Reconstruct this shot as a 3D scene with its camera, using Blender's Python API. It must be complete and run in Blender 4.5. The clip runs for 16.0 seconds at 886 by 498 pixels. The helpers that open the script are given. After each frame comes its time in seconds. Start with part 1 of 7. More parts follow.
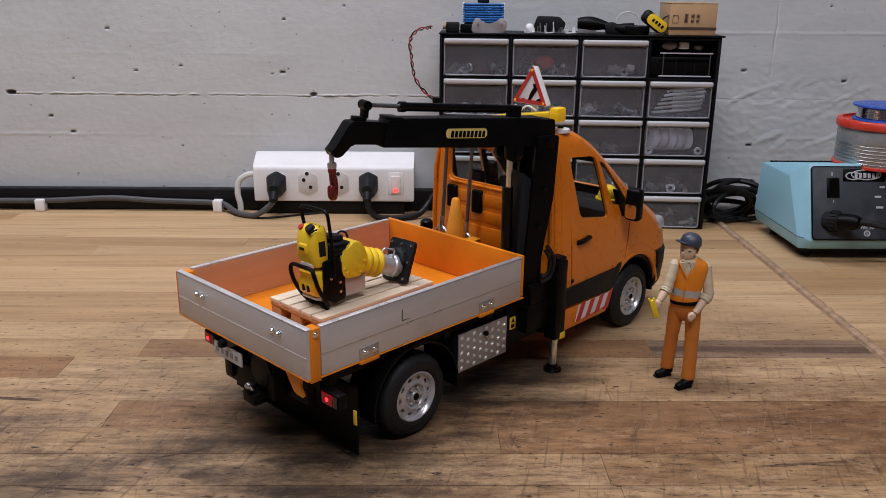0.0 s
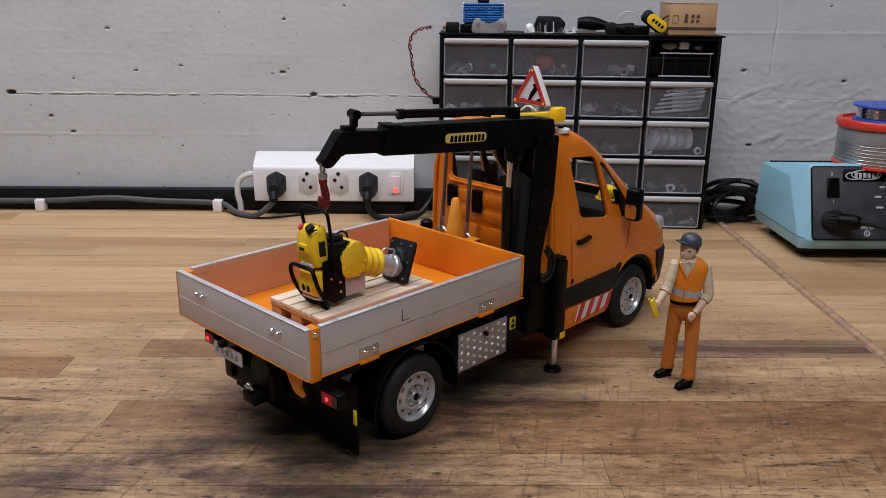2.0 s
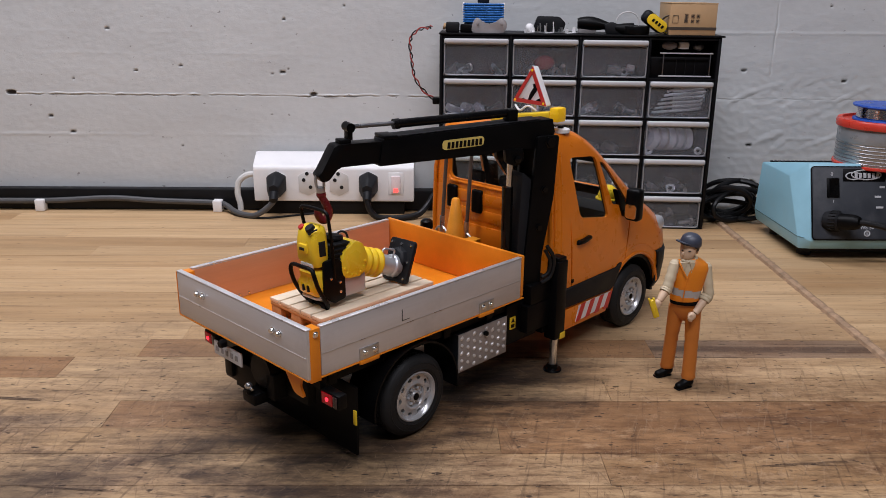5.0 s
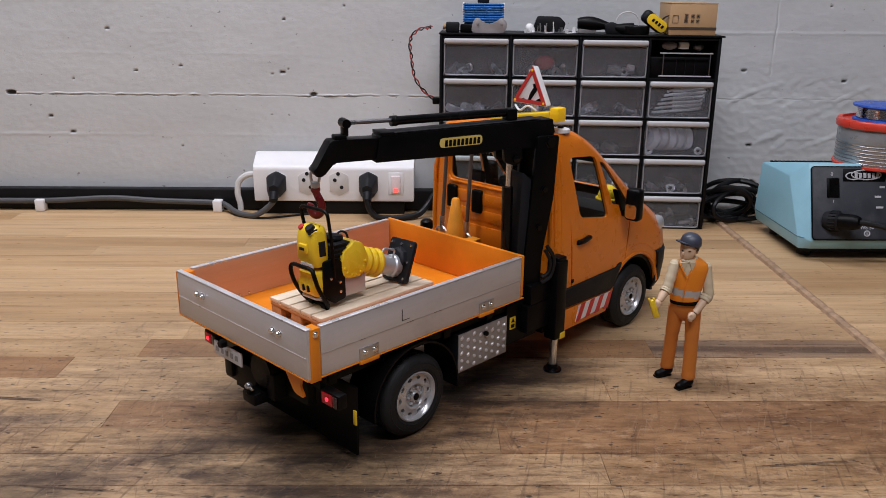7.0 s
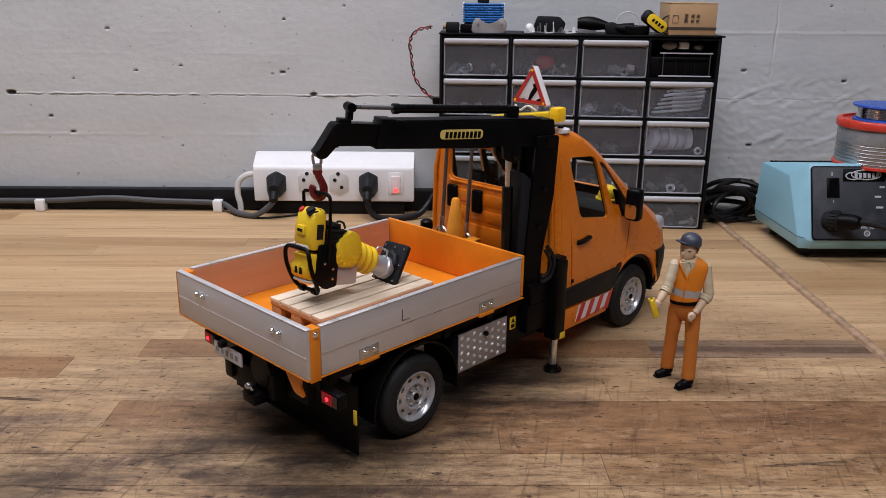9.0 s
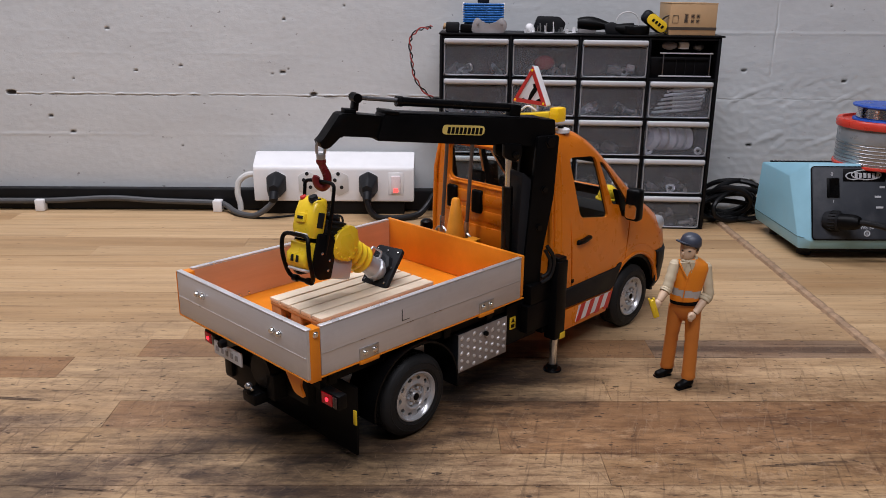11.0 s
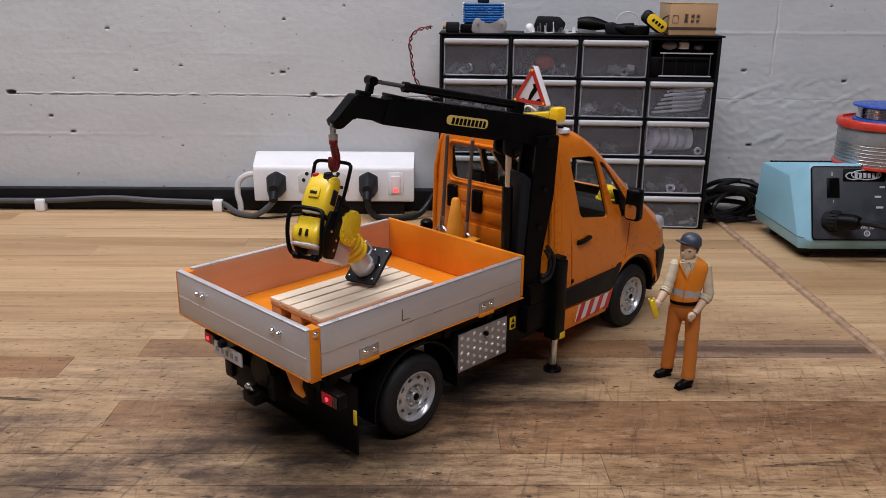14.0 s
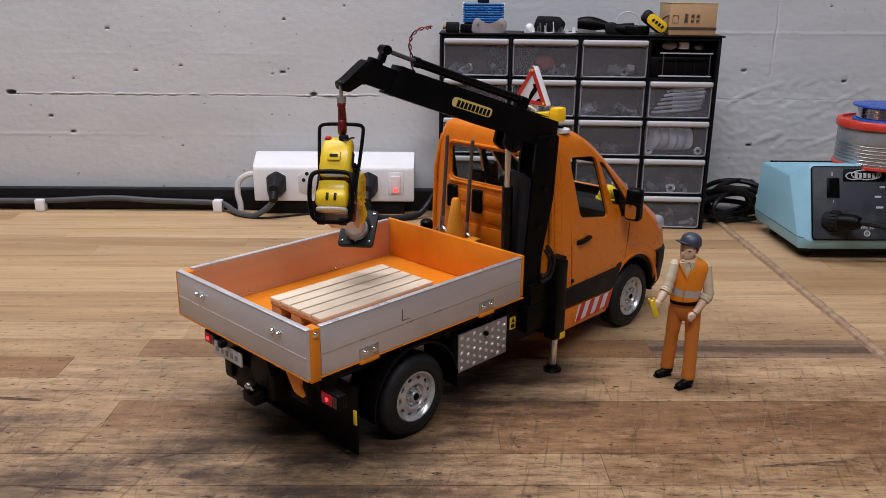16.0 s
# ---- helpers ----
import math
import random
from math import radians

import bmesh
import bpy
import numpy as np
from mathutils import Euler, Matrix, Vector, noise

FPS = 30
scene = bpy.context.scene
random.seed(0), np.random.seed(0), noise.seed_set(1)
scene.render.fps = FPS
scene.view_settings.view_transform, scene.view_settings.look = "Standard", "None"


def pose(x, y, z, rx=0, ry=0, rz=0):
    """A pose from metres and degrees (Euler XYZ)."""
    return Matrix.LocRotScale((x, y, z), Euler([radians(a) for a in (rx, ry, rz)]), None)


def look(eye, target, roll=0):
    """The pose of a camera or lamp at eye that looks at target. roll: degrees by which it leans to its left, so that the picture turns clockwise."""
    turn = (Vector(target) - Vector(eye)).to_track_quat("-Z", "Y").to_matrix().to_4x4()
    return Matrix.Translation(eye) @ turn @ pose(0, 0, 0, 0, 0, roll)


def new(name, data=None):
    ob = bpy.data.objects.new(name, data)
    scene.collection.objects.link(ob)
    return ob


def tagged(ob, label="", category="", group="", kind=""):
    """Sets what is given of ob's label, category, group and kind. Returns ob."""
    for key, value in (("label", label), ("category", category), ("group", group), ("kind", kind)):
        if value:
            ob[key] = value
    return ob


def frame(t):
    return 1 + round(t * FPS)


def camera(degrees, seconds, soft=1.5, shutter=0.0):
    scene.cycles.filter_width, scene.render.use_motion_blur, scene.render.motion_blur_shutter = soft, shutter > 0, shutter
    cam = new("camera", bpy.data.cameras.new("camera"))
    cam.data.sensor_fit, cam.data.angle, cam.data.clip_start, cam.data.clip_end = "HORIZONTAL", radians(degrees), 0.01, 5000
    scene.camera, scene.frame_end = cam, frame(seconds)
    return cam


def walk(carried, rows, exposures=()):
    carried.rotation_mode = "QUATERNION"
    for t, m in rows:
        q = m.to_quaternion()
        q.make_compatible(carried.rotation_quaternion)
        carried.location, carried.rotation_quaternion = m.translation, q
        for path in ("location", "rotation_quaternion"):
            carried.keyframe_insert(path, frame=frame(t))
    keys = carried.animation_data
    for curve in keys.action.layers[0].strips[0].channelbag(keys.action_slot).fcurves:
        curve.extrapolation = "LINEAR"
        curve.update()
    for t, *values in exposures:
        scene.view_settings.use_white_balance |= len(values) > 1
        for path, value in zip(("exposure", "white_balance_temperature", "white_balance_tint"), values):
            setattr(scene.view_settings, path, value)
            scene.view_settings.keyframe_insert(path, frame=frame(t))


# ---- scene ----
cam = camera(56.2, 16.0, soft=0.6, shutter=0.3)
walk(cam, [(0.0, look((0, 0, 0.262), (0.01664, 0.95353, -0.03885), 0.545)), (16.0, look((0, 0, 0.262), (0.01664, 0.95353, -0.03885), 0.545))],
     exposures=[(0.0, 0.07), (4.1, 0.07), (4.9, 0.18), (16.0, 0.18)])

# ---- world and lamps ----
world = bpy.data.worlds.new("world")
scene.world = world
world.use_nodes = True
world.node_tree.nodes["Background"].inputs[0].default_value = (0.9, 0.95, 1.0, 1)
world.node_tree.nodes["Background"].inputs[1].default_value = 0.001


def area_lamp(name, eye, target, sx, sy, watts, colour):
    d = bpy.data.lights.new(name, "AREA")
    d.shape, d.size, d.size_y, d.energy, d.color = "RECTANGLE", sx, sy, watts, colour
    ob = new(name, d)
    ob.matrix_world = look(eye, target)
    return ob


area_lamp("ceiling_tube_lamp", (-0.42, 0.66, 1.45), (-0.42, 0.66, 0), 1.3, 0.12, 16.2, (0.945, 0.945, 1.05))
area_lamp("room_lamp", (0.10, -0.42, 1.50), (0.12, -0.2, 0), 1.3, 0.22, 16.9, (0.945, 0.945, 1.05))

# ---- materials ----


def nodes_of(name):
    m = bpy.data.materials.new(name)
    m.use_nodes = True
    t = m.node_tree
    return m, t, t.nodes["Principled BSDF"]


def nd(t, kind, **kw):
    n = t.nodes.new(kind)
    for k, v in kw.items():
        n.inputs[k].default_value = v
    return n


def mixc(t, fac, a, b, blend="MIX"):
    n = t.nodes.new("ShaderNodeMix")
    n.data_type, n.blend_type = "RGBA", blend
    for i, v in ((0, fac), (6, a), (7, b)):
        if hasattr(v, "node"):
            t.links.new(v, n.inputs[i])
        else:
            n.inputs[i].default_value = v
    return n.outputs[2]


def ramp(t, src, lo, hi, a=0.0, b=1.0):
    n = t.nodes.new("ShaderNodeMapRange")
    n.inputs[1].default_value, n.inputs[2].default_value, n.inputs[3].default_value, n.inputs[4].default_value = lo, hi, a, b
    t.links.new(src, n.inputs[0])
    return n.outputs[0]


def noise_at(t, scale, stretch=(1, 1, 1), detail=4.0, rough=0.55, world_space=False, offset=None):
    src = t.nodes.new("ShaderNodeNewGeometry").outputs["Position"] if world_space else t.nodes.new("ShaderNodeTexCoord").outputs["Object"]
    mp = t.nodes.new("ShaderNodeMapping")
    mp.inputs["Scale"].default_value = stretch
    t.links.new(src, mp.inputs["Vector"])
    if offset is not None:
        t.links.new(offset, mp.inputs["Location"])
    n = nd(t, "ShaderNodeTexNoise", Scale=scale, Detail=detail, Roughness=rough)
    t.links.new(mp.outputs[0], n.inputs["Vector"])
    return n.outputs["Fac"]


def mat(name, col, rough=0.5, metal=0.0, var=0.12, scale=60, bump=0.0, bscale=900, rvar=0.12, coat=0.0, spec=0.5, stretch=(1, 1, 1), dirt=None, emit=None, world_space=False):
    """A plain painted, plastic or metal surface with grain at two scales."""
    m, t, b = nodes_of(name)
    n1 = noise_at(t, scale, stretch, world_space=world_space)
    n2 = noise_at(t, bscale, stretch, 3.0, world_space=world_space)
    lo = (*[c * (1 - var) for c in col], 1)
    hi = (*[min(1, c * (1 + var)) for c in col], 1)
    c = mixc(t, ramp(t, n1, 0.3, 0.7), lo, hi)
    c = mixc(t, ramp(t, n2, 0.35, 0.75, 0.0, var * 1.2), c, (*[x * 0.6 for x in col], 1))
    if dirt:
        c = mixc(t, ramp(t, noise_at(t, scale * 0.35, detail=8.0, rough=0.7), 0.52, 0.72, 0.0, dirt[3]), c, (*dirt[:3], 1))
    t.links.new(c, b.inputs["Base Color"])
    t.links.new(ramp(t, n1, 0.3, 0.7, max(0.02, rough - rvar), min(1, rough + rvar)), b.inputs["Roughness"])
    b.inputs["Metallic"].default_value = metal
    b.inputs["Specular IOR Level"].default_value = spec
    b.inputs["Coat Weight"].default_value = coat
    b.inputs["Coat Roughness"].default_value = 0.12
    if bump:
        bn = nd(t, "ShaderNodeBump", Strength=bump, Distance=0.0004)
        t.links.new(n2, bn.inputs["Height"])
        t.links.new(bn.outputs[0], b.inputs["Normal"])
    if emit:
        b.inputs["Emission Color"].default_value = (*emit[:3], 1)
        b.inputs["Emission Strength"].default_value = emit[3]
    return m


def glassy(name, col, rough, trans, ior=1.45, var=0.06):
    m, t, b = nodes_of(name)
    n = noise_at(t, 90)
    c = mixc(t, ramp(t, n, 0.3, 0.7), (*[x * (1 - var) for x in col], 1), (*col, 1))
    t.links.new(c, b.inputs["Base Color"])
    t.links.new(ramp(t, n, 0.3, 0.7, rough * 0.8, rough * 1.2), b.inputs["Roughness"])
    b.inputs["Transmission Weight"].default_value = trans
    b.inputs["IOR"].default_value = ior
    return m


def wood_bench(name, light, deep, streaks, grey):
    """Oiled stave wood: light and deep are its early and late wood, streaks the share of dark figure, grey its weathering."""
    m, t, b = nodes_of(name)
    oi = t.nodes.new("ShaderNodeObjectInfo")
    off = t.nodes.new("ShaderNodeCombineXYZ")

    def math_node(op, x, y):
        n = t.nodes.new("ShaderNodeMath")
        n.operation = op
        for k, v in enumerate((x, y)):
            if hasattr(v, "node"):
                t.links.new(v, n.inputs[k])
            else:
                n.inputs[k].default_value = v
        return n.outputs[0]
    rnd = oi.outputs["Random"]
    t.links.new(math_node("MULTIPLY", rnd, 37.0), off.inputs[0])
    t.links.new(math_node("MULTIPLY", rnd, 53.0), off.inputs[1])
    o = off.outputs[0]
    figure = noise_at(t, 11, (0.22, 2.6, 1), 5.0, 0.60, True, o)
    grain = noise_at(t, 60, (0.07, 2.0, 1), 6.0, 0.66, True, o)
    fine = noise_at(t, 300, (0.05, 1.5, 1), 4.0, 0.65, True, o)
    c = mixc(t, ramp(t, figure, 0.34, 0.66), (*light, 1), (*deep, 1))
    c = mixc(t, ramp(t, rnd, 0.0, 1.0, 0.0, 0.34), c, (*[0.55 * q for q in deep], 1))
    c = mixc(t, ramp(t, grain, 0.46, 0.68, 0, 0.42), c, (*[0.50 * q for q in deep], 1))
    c = mixc(t, ramp(t, fine, 0.48, 0.70, 0, 0.26), c, (0.20, 0.125, 0.075, 1))
    # dark figure drawn out along the stave
    streak = noise_at(t, 20, (0.075, 3.4, 1), 6.0, 0.66, True, o)
    c = mixc(t, ramp(t, streak, 0.66 - streaks, 0.76 - streaks, 0, 0.82), c, (*grey, 1))
    sep = t.nodes.new("ShaderNodeSeparateXYZ")
    t.links.new(t.nodes.new("ShaderNodeNewGeometry").outputs["Position"], sep.inputs[0])
    # grime worked into the used front of the bench: broad blotches, a fine mottle and open pores
    edge_n = noise_at(t, 9, (0.7, 1.3, 1), 6.0, 0.6, True)
    used = ramp(t, math_node("ADD", sep.outputs[1], ramp(t, edge_n, 0.3, 0.7, -0.08, 0.08)), 0.66, 0.44, 0.0, 1.0)
    soil = mixc(t, ramp(t, sep.outputs[0], -0.20, 0.12), (0.098, 0.062, 0.046, 1), (0.118, 0.050, 0.019, 1))
    gr = noise_at(t, 16, (0.55, 1.5, 1), 12.0, 0.74, True)
    c = mixc(t, math_node("MULTIPLY", ramp(t, gr, 0.41, 0.61, 0.10, 0.86), used), c, soil)
    mott = noise_at(t, 150, (0.34, 1.5, 1), 9.0, 0.74, True)
    c = mixc(t, math_node("MULTIPLY", ramp(t, mott, 0.47, 0.64, 0.0, 0.66), used), c, (0.060, 0.028, 0.014, 1))
    worn = noise_at(t, 75, (0.6, 1.3, 1), 10.0, 0.78, True)
    c = mixc(t, math_node("MULTIPLY", ramp(t, worn, 0.53, 0.64, 0.0, 0.66), used), c, (0.45, 0.29, 0.165, 1))
    pore = noise_at(t, 290, (0.42, 1.1, 1), 2.5, 0.5, True)
    c = mixc(t, math_node("MULTIPLY", ramp(t, pore, 0.64, 0.69, 0.0, 0.9), ramp(t, sep.outputs[1], 0.80, 0.50, 0.12, 1.0)), c, (0.04, 0.022, 0.014, 1))
    # fine knife cuts across the grain, dark and bare
    for deg, scale, lo, dep, col in ((77, 330, 0.60, 0.55, (0.050, 0.026, 0.015, 1)), (66, 420, 0.63, 0.26, (0.52, 0.37, 0.24, 1)), (104, 360, 0.63, 0.50, (0.055, 0.030, 0.018, 1)), (96, 420, 0.64, 0.24, (0.52, 0.37, 0.24, 1))):
        rot = t.nodes.new("ShaderNodeVectorRotate")
        rot.rotation_type = "Z_AXIS"
        rot.inputs["Angle"].default_value = radians(-deg)
        t.links.new(t.nodes.new("ShaderNodeNewGeometry").outputs["Position"], rot.inputs["Vector"])
        mp = t.nodes.new("ShaderNodeMapping")
        mp.inputs["Scale"].default_value = (0.05, 1.0, 1.0)
        t.links.new(rot.outputs[0], mp.inputs["Vector"])
        cn = nd(t, "ShaderNodeTexNoise", Scale=scale, Detail=3.0, Roughness=0.5)
        t.links.new(mp.outputs[0], cn.inputs["Vector"])
        patch = ramp(t, worn, 0.40, 0.58, 0.25, 1.0)
        c = mixc(t, math_node("MULTIPLY", math_node("MULTIPLY", ramp(t, cn.outputs["Fac"], lo, lo + 0.07, 0.0, dep), patch), used), c, col)
    # black stains; those beside the truck also have its ground shade painted in
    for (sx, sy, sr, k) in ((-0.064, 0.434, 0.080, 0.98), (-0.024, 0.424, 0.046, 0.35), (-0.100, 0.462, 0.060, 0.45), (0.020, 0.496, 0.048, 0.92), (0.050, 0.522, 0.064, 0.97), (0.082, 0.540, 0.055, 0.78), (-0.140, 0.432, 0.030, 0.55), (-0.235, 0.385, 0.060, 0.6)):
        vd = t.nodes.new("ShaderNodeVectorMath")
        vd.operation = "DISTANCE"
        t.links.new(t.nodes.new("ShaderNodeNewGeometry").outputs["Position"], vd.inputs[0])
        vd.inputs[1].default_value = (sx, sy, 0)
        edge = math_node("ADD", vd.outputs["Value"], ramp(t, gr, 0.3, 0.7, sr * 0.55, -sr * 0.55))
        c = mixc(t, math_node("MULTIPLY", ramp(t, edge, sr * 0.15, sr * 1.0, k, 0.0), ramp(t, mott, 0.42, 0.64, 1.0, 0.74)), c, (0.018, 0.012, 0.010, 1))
    nick = noise_at(t, 40, (0.22, 2.2, 1), 3.0, 0.6, True, o)
    c = mixc(t, ramp(t, nick, 0.735, 0.78, 0, 0.7), c, (0.06, 0.035, 0.022, 1))
    t.links.new(c, b.inputs["Base Color"])
    t.links.new(ramp(t, gr, 0.3, 0.7, 0.42, 0.64), b.inputs["Roughness"])
    b.inputs["Specular IOR Level"].default_value = 0.33
    bn = nd(t, "ShaderNodeBump", Strength=0.4, Distance=0.0004)
    t.links.new(fine, bn.inputs["Height"])
    b2 = nd(t, "ShaderNodeBump", Strength=0.35, Distance=0.0006)
    t.links.new(mott, b2.inputs["Height"])
    t.links.new(bn.outputs[0], b2.inputs["Normal"])
    t.links.new(b2.outputs[0], b.inputs["Normal"])
    return m


def wall_paint():
    m, t, b = nodes_of("painted_concrete")
    n1 = noise_at(t, 7, (1, 1, 2.0), 6.0, 0.6, True)
    n2 = noise_at(t, 260, (0.6, 1, 1.4), 5.0, 0.6, True)
    n3 = noise_at(t, 70, (0.7, 1, 1.5), 8.0, 0.7, True)
    c = mixc(t, ramp(t, n1, 0.3, 0.7), (0.545, 0.556, 0.558, 1), (0.620, 0.632, 0.632, 1))
    c = mixc(t, ramp(t, n3, 0.5, 0.8, 0, 0.3), c, (0.46, 0.45, 0.45, 1))
    pin = noise_at(t, 150, (0.8, 1, 1.2), 2.0, 0.5, True)
    c = mixc(t, ramp(t, pin, 0.735, 0.775, 0, 0.75), c, (0.20, 0.185, 0.18, 1))
    # shade inside the pits is put into the colour by a point attribute
    at = t.nodes.new("ShaderNodeAttribute")
    at.attribute_name = "pit_shade"
    c = mixc(t, at.outputs["Fac"], c, (0.06, 0.05, 0.045, 1))
    t.links.new(c, b.inputs["Base Color"])
    b.inputs["Roughness"].default_value = 0.75
    b1 = nd(t, "ShaderNodeBump", Strength=0.22, Distance=0.0009)
    t.links.new(n3, b1.inputs["Height"])
    b2 = nd(t, "ShaderNodeBump", Strength=0.35, Distance=0.0005)
    t.links.new(n2, b2.inputs["Height"])
    t.links.new(b1.outputs[0], b2.inputs["Normal"])
    t.links.new(b2.outputs[0], b.inputs["Normal"])
    return m


